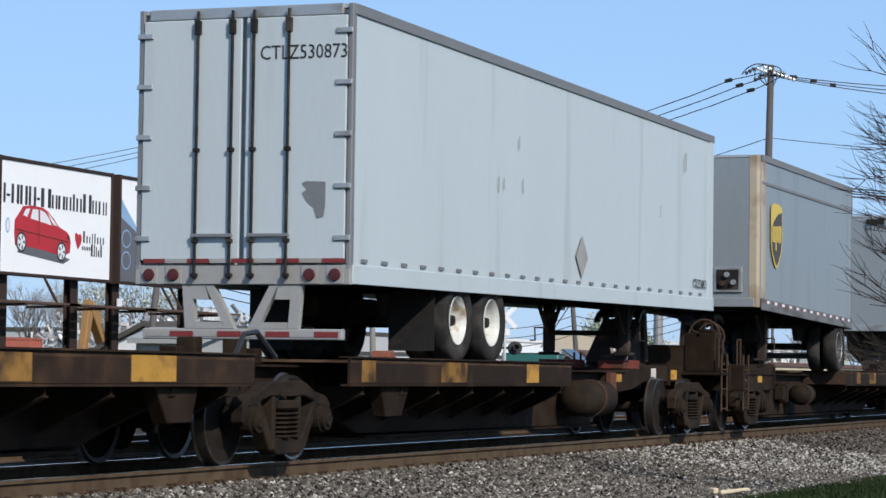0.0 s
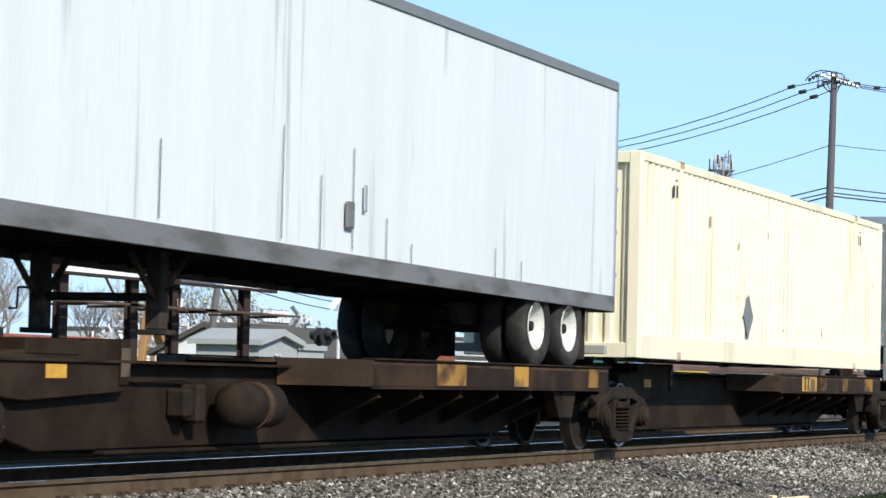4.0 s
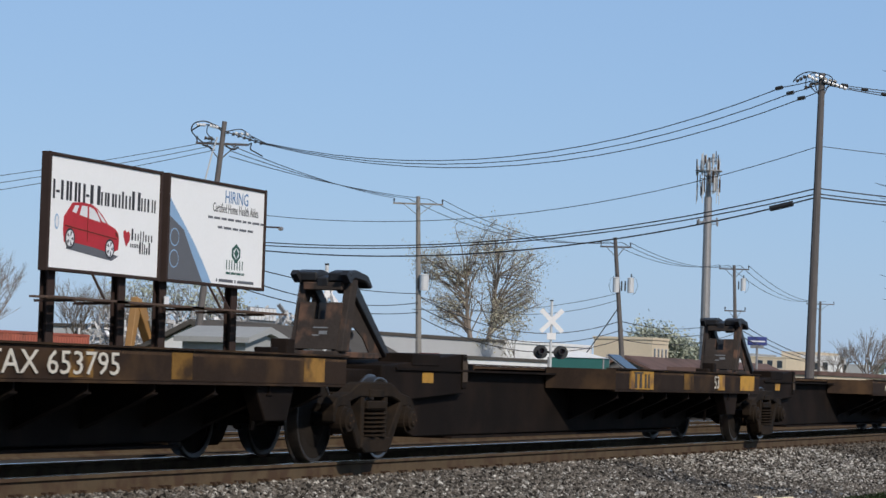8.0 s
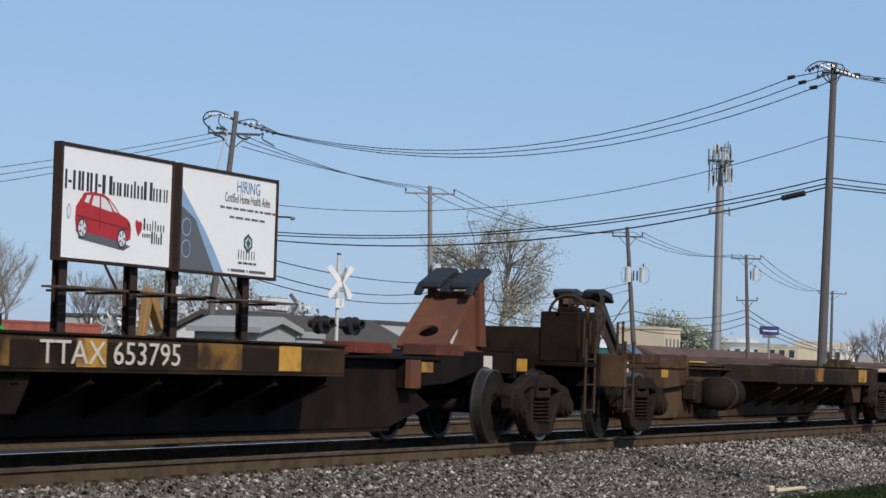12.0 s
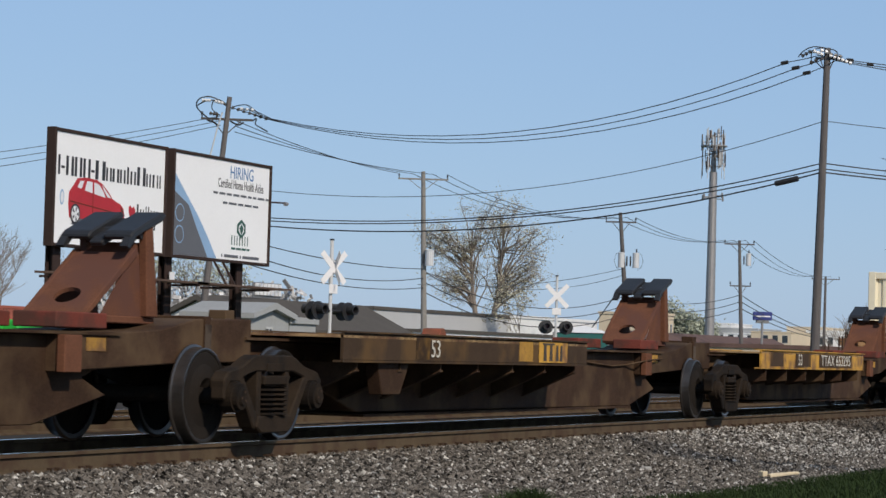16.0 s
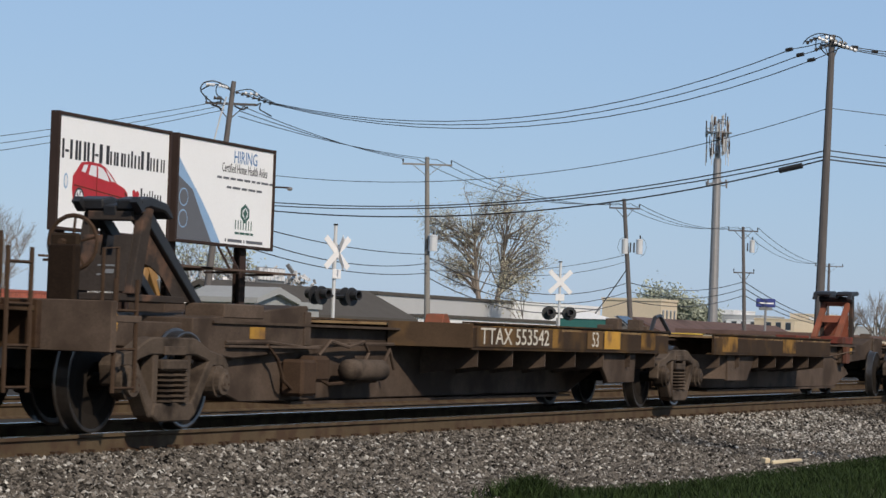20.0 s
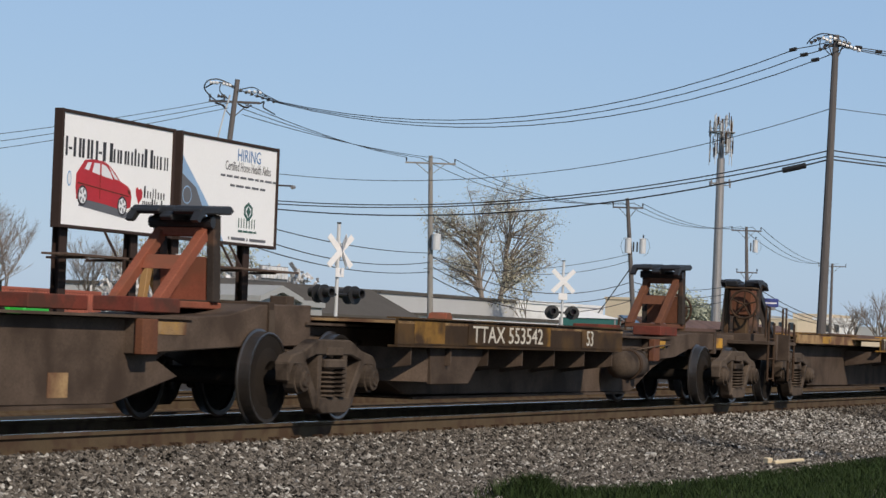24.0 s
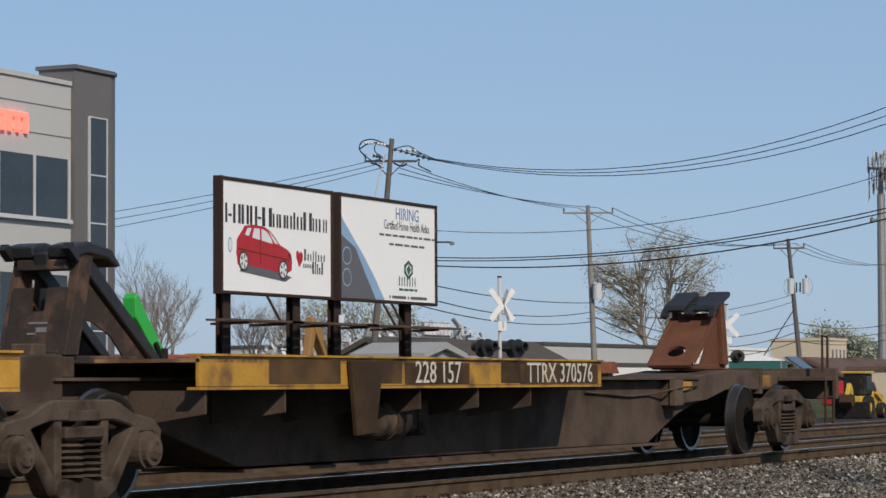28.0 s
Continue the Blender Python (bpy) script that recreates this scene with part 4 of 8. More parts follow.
block("corner_block", "tan two-storey block with small upright windows", 247, 252.8, 61.8, 68.0, 5.5, "tan_wall", "flat", "tan_wall",
      windows=tuple(("front", 0.6 + 1.35 * i, 1.15 + 1.35 * i, 3.1, 4.6) for i in range(4)) + (("side", 0.9, 1.7, 2.6, 3.6), ("side", 4.2, 5.0, 2.6, 3.6)))
block("depot", "long low depot under a brown metal roof", 209, 259, 49.5, 56.5, 1.7, "dark_wall", "gable_x", "roof_brown", over=0.5, rise=1.55)


def canopy_tent():
    """A square market tent: four poles, teal side cloths and a shallow white roof with a hanging edge."""
    t = thing("canopy_tent", "white-roofed canopy tent with dark teal side cloths", "tent", at=Matrix.Translation(ground_pt(140, 18.22)) @ pose(0, 0, 0, 0, 0, 12))
    k = 1.5
    for x in (-1, 1):
        for y in (-1, 1):
            part("pole", rod(B(), (x * k, y * k, 0), (x * k, y * k, 2.5), 0.05, 8), "steel_pole", t)
    bm = B()
    ring = [bm.verts.new((x, y, 2.52)) for x, y in ((-k - 0.1, -k - 0.1), (k + 0.1, -k - 0.1), (k + 0.1, k + 0.1), (-k - 0.1, k + 0.1))]
    top = bm.verts.new((0, 0, 2.92))
    for a, b in zip(ring, ring[1:] + ring[:1]):
        bm.faces.new((a, b, top))
    part("roof_cloth", bm, "white_wall", t, "white roof cloth")
    for x0, x1, y0, y1 in ((-k, k, -k - 0.03, -k), (-k, k, k, k + 0.03), (-k - 0.03, -k, -k, k), (k, k + 0.03, -k, k)):
        part("side_cloth", box(B(), x0, x1, y0, y1, 0.1, 2.5), "teal", t, "dark teal side cloth")


canopy_tent()


def corner_building():
    """Pale modern building with a dark stair tower, glazed bands and glowing red letters."""
    X1, Y0, h = 77.65, 38.2, 11.85
    t = thing("office_building", "pale grey office building with a dark stair tower and glazed bands", "building", at=Matrix.Translation((X1, Y0, GROUND)))
    part("wall", box(B(), -34, -3.05, -0.45, 14, 0, h), "pale_clad", t)
    tw = part("stair_tower", prism(B(), [(-3.05, -0.6), (-0.7, -0.6), (-0.2, -0.45), (0, 0.0), (0, 0.9), (-3.05, 0.9)], 0, h + 0.62, "z"), "dark_wall", t, "dark grey cladding")
    part("tower_coping", prism(B(), [(-3.15, -0.7), (-0.65, -0.7), (-0.15, -0.5), (0.06, 0.0), (0.06, 1.0), (-3.12, 1.0)], h + 0.624, h + 0.76, "z"), "dark_wall", tw)
    part("coping", box(B(), -34.1, -3.1, -0.53, 14.1, h + 0.004, h + 0.16), "pale_clad", t)
    for z in (10.0, 11.0):
        part("cladding_joint", box(B(), -34, -3.06, -0.465, -0.451, z, z + 0.04), "grey_rail", t)
    for z0, z1 in ((7.15, 9.25), (2.7, 5.2), (0.2, 1.9)):
        band = part("window_band", box(B(), -34, -3.2, -0.52, -0.46, z0, z1), "glass", t, "dark reflective glass")
        for i in range(15):
            x = -3.3 - i * 2.1
            part("mullion", box(B(), x - 0.05, x + 0.05, -0.57, -0.52, z0, z1), "pale_metal", band)
        part("sill", box(B(), -34, -3.2, -0.65, -0.45, z0 - 0.14, z0 - 0.004), "pale_metal", band)
    strip = part("tower_glazing", box(B(), -2.15, -1.1, -0.66, -0.604, 1.2, 10.85), "glass", t, "dark reflective glass")
    for x in (-2.18, -1.07):
        part("mullion", box(B(), x - 0.025, x + 0.025, -0.69, -0.604, 1.2, 10.88), "pale_metal", strip)
    for z in (3.3, 5.1, 6.1, 7.1, 8.8, 10.85):
        part("transom", box(B(), -2.14, -1.11, -0.685, -0.662, z - 0.025, z + 0.025), "pale_metal", strip)
    for x0, x1, z0, z1 in ((-8.0, -7.83, 9.95, 10.62), (-7.35, -7.18, 9.95, 10.62), (-7.83, -7.35, 10.47, 10.62), (-7.83, -7.35, 9.95, 10.1),
                           (-6.95, -6.78, 9.95, 10.62), (-6.48, -6.31, 9.95, 10.5), (-6.0, -5.83, 9.95, 10.5), (-6.78, -5.86, 10.47, 10.62)):
        part("glowing_letter_bar", box(B(), x0, x1, -0.60, -0.455, z0, z1), "neon", t)


corner_building()
# ---------------- the train ----------------
SPEED = 15.713
MOVERS = []   # (thing, position along the train)
AXLES = []    # (axle, its bogie's position along the train)


def flip(L, kind):
    return (lambda u: L - u) if kind == "R" else (lambda u: u)


def fbox(bm, f, u0, u1, y0, y1, z0, z1, bevel=0.0):
    a, b = sorted((f(u0), f(u1)))
    return box(bm, a, b, y0, y1, z0, z1, bevel)


def bogie_proto(cast, label):
    t = thing("bogie", label, "bogie", "bogies of the train")
    for s in (-1, 1):
        y0, y1 = (s * 1.10, s * 0.94)
        y0, y1 = min(y0, y1), max(y0, y1)
        bm = B()
        prism(bm, [(-1.10, 0.52), (-1.12, 0.62), (-1.02, 0.70), (-0.72, 0.75), (-0.52, 0.83), (-0.40, 0.86), (0.40, 0.86), (0.52, 0.83), (0.72, 0.75), (1.02, 0.70), (1.12, 0.62), (1.10, 0.52),
                   (0.98, 0.60), (0.78, 0.60), (0.66, 0.655), (0.44, 0.70), (-0.44, 0.70), (-0.66, 0.655), (-0.78, 0.60), (-0.98, 0.60)], y0, y1, "y", 0.014)
        for d in (-1, 1):
            prism(bm, [(d * 1.11, 0.60), (d * 1.10, 0.44), (d * 1.05, 0.42), (d * 1.03, 0.58)], y0 + 0.01, y1 - 0.01, "y", 0.01)
            prism(bm, [(d * 0.82, 0.64), (d * 0.70, 0.66), (d * 0.36, 0.26), (d * 0.36, 0.13), (d * 0.45, 0.15)], y0, y1, "y", 0.014)
            prism(bm, [(d * 0.37, 0.72), (d * 0.27, 0.72), (d * 0.27, 0.24), (d * 0.36, 0.24)], y0 + 0.015, y1 - 0.015, "y", 0.01)
        prism(bm, [(-0.38, 0.27), (-0.42, 0.16), (-0.30, 0.10), (0.30, 0.10), (0.42, 0.16), (0.38, 0.27)], y0 - 0.02, y1 + 0.02, "y", 0.014)
        fr = part("side_frame", bm, cast, t)
        for d in (-0.135, 0.135):
            prof = [(0.0, 0.28)] + [(0.105 + 0.026 * math.cos(i * math.pi), 0.28 + i * 0.0235) for i in range(13)] + [(0.0, 0.28 + 12 * 0.0235)]
            part("coil_spring", lathe(B(), prof, 12, (d, (y0 + y1) / 2 - s * -0.02, 0), "z"), cast, fr, smooth=False)
        part("adapter", prism(B(), [(-1.03, 0.585), (-0.73, 0.585), (-0.72, 0.5), (-0.80, 0.60), (-0.96, 0.60), (-1.04, 0.5)], y0 + 0.02, y1 - 0.02, "y"), cast, fr)
        part("adapter", prism(B(), [(1.03, 0.585), (0.73, 0.585), (0.72, 0.5), (0.80, 0.60), (0.96, 0.60), (1.04, 0.5)], y0 + 0.02, y1 - 0.02, "y"), cast, fr)
        part("bolster_end", box(B(), -0.26, 0.26, y0 - 0.02, y1 + 0.02, 0.565, 0.66, 0.015), cast, fr)
        part("friction_plate", box(B(), -0.2, 0.2, (y0 if s < 0 else y1) - 0.012, (y0 if s < 0 else y1) + 0.012, 0.70, 0.78, 0.005), cast, fr)
        for d in (-0.88, 0.88):
            c = part("bearing_cap", lathe(B(), [(0.0, s * 1.2), (0.075, s * 1.2), (0.09, s * 1.18), (0.125, s * 1.175), (0.13, s * 1.13), (0.15, s * 1.125), (0.152, s * 1.0), (0.0, s * 1.0)], 20, (d, 0, 0.46)), cast, fr, smooth=False)
    bm = B()
    prism(bm, [(-0.9, 0.68), (-0.5, 0.52), (0.5, 0.52), (0.9, 0.68), (0.9, 0.74), (-0.9, 0.74)], -0.22, 0.22, "x", 0.015)
    part("bolster", bm, cast, t)
    part("centre_bowl", rod(B(), (0, 0, 0.74), (0, 0, 0.86), 0.22, 14), "grease", t)
    for d in (-1, 1):
        part("brake_beam", prism(B(), [(d * 0.36, 0.36), (d * 0.44, 0.36), (d * 0.44, 0.46), (d * 0.36, 0.46)], -0.7, 0.7, "y"), "grease", t)
        for s in (-1, 1):
            part("brake_shoe", prism(B(), [(d * 0.40, 0.3), (d * 0.47, 0.28), (d * 0.45, 0.56), (d * 0.40, 0.56)], s * 0.76 - 0.04, s * 0.76 + 0.04, "y"), "iron", t)
    for d in (-0.88, 0.88):
        ax = new("axle", mesh_of("axle", lathe(B(), [(0.0, -1.0), (0.075, -1.0), (0.075, -0.8), (0.085, -0.6), (0.08, 0.0), (0.085, 0.6), (0.075, 0.8), (0.075, 1.0), (0.0, 1.0)], 14), "wheel", True))
        ax.parent = t
        ax.location = (d, 0, 0.46)
        tagged(ax, "dark steel axle with two flanged wheels")
        for s in (-1, 1):
            prof = [(0.08, 0.72), (0.17, 0.80), (0.30, 0.765), (0.419, 0.768), (0.419, 0.68), (0.30, 0.715), (0.17, 0.70), (0.08, 0.66)]
            part("wheel", lathe(B(), [(r, s * y) for r, y in prof] + [(prof[0][0], s * prof[0][1])], 32), "wheel", ax, smooth=False)
            rim = [(0.42, 0.772), (0.442, 0.778), (0.455, 0.775), (0.46, 0.70), (0.464, 0.665), (0.487, 0.655), (0.487, 0.64), (0.465, 0.63), (0.42, 0.64)]
            part("rim", lathe(B(), [(r, s * y) for r, y in rim] + [(rim[0][0], s * rim[0][1])], 40), "tread", ax, "bright worn wheel rim", smooth=False)
        bm = B()
        for k in range(3):
            a = k * math.tau / 3
            for s in (-1, 1):
                rod(bm, (0.05 * math.cos(a), s * 1.0, 0.05 * math.sin(a)), (0.05 * math.cos(a), s * 1.205, 0.05 * math.sin(a)), 0.014, 6)
        part("cap_bolts", bm, "iron", ax)
    return t


TRUCKS = [24.25, 40.8, 44.95, 61.9, 79.25, 96.6, 114.1, 130.7, 134.5, 151.1, 168.4, 185.6, 203.1, 219.0, 223.3, 239.75, 256.9, 274.1, 291.4, 307.5,
          311.6, 330.55, 334.75, 351.1, 367.8, 384.7, 401.1, 417.2, 421.2, 438.4, 456.2, 473.7]
PROTO = {}
for s in [7.3] + TRUCKS:
    # bogies ahead of 300 m carry the steel coloured for dimmer sun
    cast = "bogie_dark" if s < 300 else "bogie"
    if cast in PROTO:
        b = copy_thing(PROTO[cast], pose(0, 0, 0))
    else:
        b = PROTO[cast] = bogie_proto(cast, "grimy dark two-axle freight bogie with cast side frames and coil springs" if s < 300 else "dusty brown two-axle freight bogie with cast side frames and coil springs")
    MOVERS.append((b, s))


def on_slope(bm, a, b):
    """Lay a flat piece (x along, y across, z its thickness) on the slope from a to b, each (x, z)."""
    e = Vector((b[0] - a[0], 0, b[1] - a[1])).normalized()
    n = Vector((-e.z, 0, e.x)) * (1 if e.x > 0 else -1)
    m = Matrix(((e.x, 0, n.x, a[0]), (0, 1, 0, 0), (e.z, 0, n.z, a[1]), (0, 0, 0, 1)))
    bm.transform(m)
    return bm


def hitch(parent, u, f, z, mat, head="plate"):
    """A trailer hitch: two uprights, a sloping brace towards smaller u and a greased head plate on top."""
    w, wing = {"panel": (0.28, 0.35), "plate": (0.30, 0.38)}.get(head, (0.30, 0.40))
    h = part("hitch", fbox(B(), f, u - 1.0, u + 0.3, -w, w, z - 0.02, z + 0.05, 0.01), mat, parent, "trailer hitch with a greased head plate")
    P = lambda pts: [(f(u + a), z + b) for a, b in pts]
    if head == "plate":
        foot, top = (f(u - 1.12), z + 0.02), (f(u - 0.2), z + 0.64)
        ln = math.hypot(top[0] - foot[0], top[1] - foot[1])
        bm = B()
        for sg in (-1, 1):
            arc = [(0.34 - 0.13 * math.cos(i * math.pi / 8), sg * 0.13 * math.sin(i * math.pi / 8)) for i in range(9)]
            prism(bm, [(0, 0)] + arc + [(ln, 0), (ln, sg * w), (0, sg * w)], -0.02, 0.02, "z")
        part("sloping_plate", on_slope(bm, foot, top), mat, h, "sloping plate with a round opening")
        for sg in (-1, 1):
            part("upright", prism(B(), P([(0.26, 0.05), (0.04, 0.05), (-0.04, 0.90), (0.10, 0.94)]), sg * (w + 0.02) - 0.04, sg * (w + 0.02) + 0.04, "y", 0.008), mat, h)
            part("side_web", prism(B(), P([(-0.72, 0.05), (0.05, 0.05), (-0.03, 0.64), (-0.2, 0.58)]), sg * (w - 0.02) - 0.01, sg * (w - 0.02) + 0.01, "y"), mat, h)
            part("edge_rib", prism(B(), P([(-1.1, 0.06), (-1.0, 0.06), (-0.1, 0.64), (-0.16, 0.70)]), sg * (w + 0.005) - 0.025, sg * (w + 0.005) + 0.025, "y", 0.006), mat, h)
        profile = [(-0.32, 0.76), (-0.36, 0.80), (-0.30, 0.85), (0.28, 1.06), (0.34, 1.03), (0.28, 0.97), (-0.05, 0.86)]
        tie = 0.66
    elif head == "panel":
        for sg in (-1, 1):
            part("upright", prism(B(), P([(0.20, 0.05), (0.0, 0.05), (-0.22, 0.88), (-0.04, 0.88)]), sg * w - 0.045, sg * w + 0.045, "y", 0.008), mat, h)
            part("brace", prism(B(), P([(-1.40, -0.02), (-1.24, -0.02), (-0.16, 0.74), (-0.20, 0.88)]), sg * (w - 0.04) - 0.05, sg * (w - 0.04) + 0.05, "y", 0.008), "grease", h)
            part("brace_web", prism(B(), P([(-0.14, 0.36), (-0.2, 0.70), (-1.2, 0.0), (-0.86, 0.0), (-0.6, 0.22), (-0.36, 0.32)]), sg * (w - 0.05) - 0.008, sg * (w - 0.05) + 0.008, "y"), mat, h)
        foot, top = (f(u + 0.19), z + 0.07), (f(u + 0.06), z + 0.60)
        ln = math.hypot(top[0] - foot[0], top[1] - foot[1])
        bm = prism(B(), [(0, -w + 0.02), (ln, -w + 0.02), (ln, -0.07), (ln - 0.2, -0.07), (ln - 0.2, 0.07), (ln, 0.07), (ln, w - 0.02), (0, w - 0.02)], -0.012, 0.012, "z")
        part("face_plate", on_slope(bm, foot, top), mat, h, "upright face plate with a notched top")
        part("slot_back", prism(B(), P([(-0.02, 0.38), (0.0, 0.38), (-0.04, 0.6), (-0.06, 0.6)]), -0.07, 0.07, "y"), "grease", h)
        for d0, d1, w0, w1 in ((0.24, 0.255, -0.12, 0.06), (0.17, 0.21, -0.12, -0.02), (0.15, 0.165, -0.02, 0.06)):
            part("stencil_bar", on_slope(prism(B(), [(d0, w0), (d1, w0), (d1, w1), (d0, w1)], -0.016, 0.016, "z"), foot, top), "grey_rail", h)
        profile = [(0.06, 0.84), (0.08, 0.94), (-0.12, 0.98), (-0.46, 0.93), (-0.60, 0.80), (-0.54, 0.78), (-0.4, 0.85), (-0.1, 0.88)]
        tie = 0.74
    else:
        for sg in (-1, 1):
            part("upright", prism(B(), P([(0.2, 0.05), (0.04, 0.05), (-0.02, 0.92), (0.14, 0.92)]), sg * w - 0.04, sg * w + 0.04, "y", 0.008), "hitch_dark", h)
            part("brace", prism(B(), P([(-1.02, 0.05), (-0.82, 0.05), (-0.02, 0.66), (-0.06, 0.78)]), sg * (w - 0.06) - 0.05, sg * (w - 0.06) + 0.05, "y", 0.008), mat, h)
        part("rear_plate", prism(B(), P([(0.08, 0.07), (0.04, 0.07), (0.0, 0.5), (0.04, 0.5)]), -w + 0.05, w - 0.05, "y"), mat, h)
        part("brace_tie", prism(B(), P([(-0.5, 0.36), (-0.4, 0.36), (-0.3, 0.44), (-0.4, 0.5)]), -w + 0.05, w - 0.05, "y"), mat, h)
        profile = [(-0.38, 0.90), (-0.42, 0.94), (-0.34, 0.99), (0.26, 1.02), (0.33, 0.97), (0.26, 0.93)]
        tie = 0.70
    part("cross_tie", fbox(B(), f, u - 0.08, u + 0.06, -w + 0.04, w - 0.04, z + tie, z + tie + 0.09, 0.01), mat, h)
    bm = B()
    for y0, y1 in ((-wing, -0.07), (0.07, wing)):
        prism(bm, P(profile), y0, y1, "y", 0.015)
    prism(bm, [(x, v - 0.06) for x, v in P(profile)], -0.069, 0.069, "y", 0.01)
    part("head_plate", bm, "grease", h, "black greased fifth-wheel head")
    part("head_pivot", rod(B(), (f(u - 0.05), -wing + 0.05, z + 0.84), (f(u - 0.05), wing - 0.05, z + 0.84), 0.06, 8), "grease", h)
    for sg in (-1, 1):
        part("guide_horn", prism(B(), P([(profile[1][0] + 0.04, profile[1][1] + 0.02), (profile[1][0] - 0.08, profile[1][1] - 0.1), (profile[1][0] - 0.02, profile[1][1] - 0.12), (profile[1][0] + 0.1, profile[1][1] - 0.03)]), sg * (wing - 0.04) - 0.04, sg * (wing - 0.04) + 0.04, "y"), "grease", h)
    return h


def hand_brake(parent, f, u, z, kind="post", wheel_mat="iron"):
    """A hand brake on an end platform: a stepped bulkhead, a tall gear cabinet, a bare wheel on a stand, or a slim post."""
    if kind == "bulkhead":
        hb = part("brake_stand", fbox(B(), f, u, u + 0.34, -1.16, -0.62, z, z + 0.66, 0.015), "spine_dark", parent, "dark brown hand-brake housing")
        part("low_housing", fbox(B(), f, u + 0.02, u + 0.32, -0.618, 0.25, z, z + 0.45, 0.012), "spine_dark", hb)
        part("housing_cap", fbox(B(), f, u + 0.04, u + 0.3, -1.1, -0.85, z + 0.662, z + 0.72, 0.01), "spine_dark", hb)
        c, r = Vector((f(u + 0.44), -0.86, z + 0.62)), 0.27
    elif kind == "cabinet":
        hb = part("brake_stand", fbox(B(), f, u - 0.1, u + 0.2, -0.62, -0.2, z + 0.42, z + 0.88, 0.03), "hitch_rust", parent, "tall rusty hand-brake gear cabinet")
        part("cabinet_lid", fbox(B(), f, u - 0.13, u + 0.23, -0.64, -0.12, z + 0.884, z + 0.92, 0.01), "spine", hb)
        part("side_flange", fbox(B(), f, u - 0.06, u + 0.06, -0.16, -0.08, z, z + 0.9, 0.01), "spine", hb)
        part("lower_case", fbox(B(), f, u - 0.04, u + 0.14, -0.52, -0.26, z, z + 0.417, 0.03), "spine", hb)
        for k in range(3):
            part("gear_boss", rod(B(), (f(u - 0.101), -0.4, z + 0.52 + 0.12 * k), (f(u - 0.14), -0.4, z + 0.52 + 0.12 * k), 0.045, 8), "iron", hb)
        part("chain", tube(B(), [(f(u - 0.16), -0.5, z + 0.8), (f(u - 0.18), -0.56, z + 0.5), (f(u - 0.16), -0.54, z + 0.2), (f(u - 0.1), -0.5, z + 0.02)], 0.016, 5), "iron", hb)
        c, r = Vector((f(u + 0.32), -0.5, z + 0.62)), 0.24
    elif kind == "wheel":
        hb = part("brake_stand", fbox(B(), f, u - 0.06, u + 0.06, -0.02, 0.3, z, z + 0.36, 0.02), "spine", parent, "short hand-brake stand")
        part("gear_case", rod(B(), (f(u - 0.12), 0.14, z + 0.36), (f(u + 0.06), 0.14, z + 0.36), 0.19, 14), "spine", hb)
        c, r = Vector((f(u - 0.18), 0.08, z + 0.38)), 0.25
    else:
        hb = part("brake_stand", fbox(B(), f, u - 0.06, u + 0.06, -0.78, -0.52, z, z + 0.6, 0.015), "spine_dark", parent, "slim hand-brake post")
        part("gear_case", fbox(B(), f, u - 0.13, u - 0.061, -0.74, -0.46, z + 0.35, z + 0.7, 0.02), "spine_dark", hb)
        c, r = Vector((f(u - 0.22), -0.6, z + 0.62)), 0.24
    pts = [c + Vector((0, r * math.cos(i * math.tau / 20), r * math.sin(i * math.tau / 20))) for i in range(21)]
    part("brake_wheel", tube(B(), pts, 0.02, 6), wheel_mat, hb, "spoked brake wheel")
    for k in range(5):
        a = k * math.tau / 5 + 0.4
        part("spoke", rod(B(), c, c + Vector((0, r * math.cos(a), r * math.sin(a))), 0.013, 5), wheel_mat, hb)
    part("brake_shaft", rod(B(), c, (f(u), c.y, c.z), 0.03, 6), wheel_mat, hb)
    return hb


def ladder(parent, x, y, z0, z1, w=0.42):
    la = part("ladder", rod(rod(B(), (x, y, z0), (x, y, z1), 0.02, 6), (x + w, y, z0), (x + w, y, z1), 0.02, 6), "iron", parent)
    z = z0 + 0.04
    while z < z1 - 0.05:
        part("rung", rod(B(), (x, y, z), (x + w, y, z), 0.014, 5), "iron", la)
        z += 0.33
    return la


def coupler(parent, x0, x1, z=0.86):
    c = part("coupler", box(B(), min(x0, x1), max(x0, x1), -0.09, 0.09, z - 0.1, z + 0.08, 0.02), "iron", parent, "rusty knuckle coupler")
    xm = x1
    part("knuckle", prism(B(), [(xm - 0.16, -0.16), (xm + 0.16, -0.13), (xm + 0.2, 0.08), (xm + 0.02, 0.17), (xm - 0.16, 0.14)], z - 0.15, z + 0.13, "z", 0.02), "iron", c)
    part("air_hose", tube(B(), [(x0, -0.3, z - 0.1), ((x0 + x1) / 2, -0.34, z - 0.42), (x1, -0.32, z - 0.5), (x1 + (x1 - x0) * 0.4, -0.3, z - 0.44)], 0.024, 6), "grease", c)
    return c


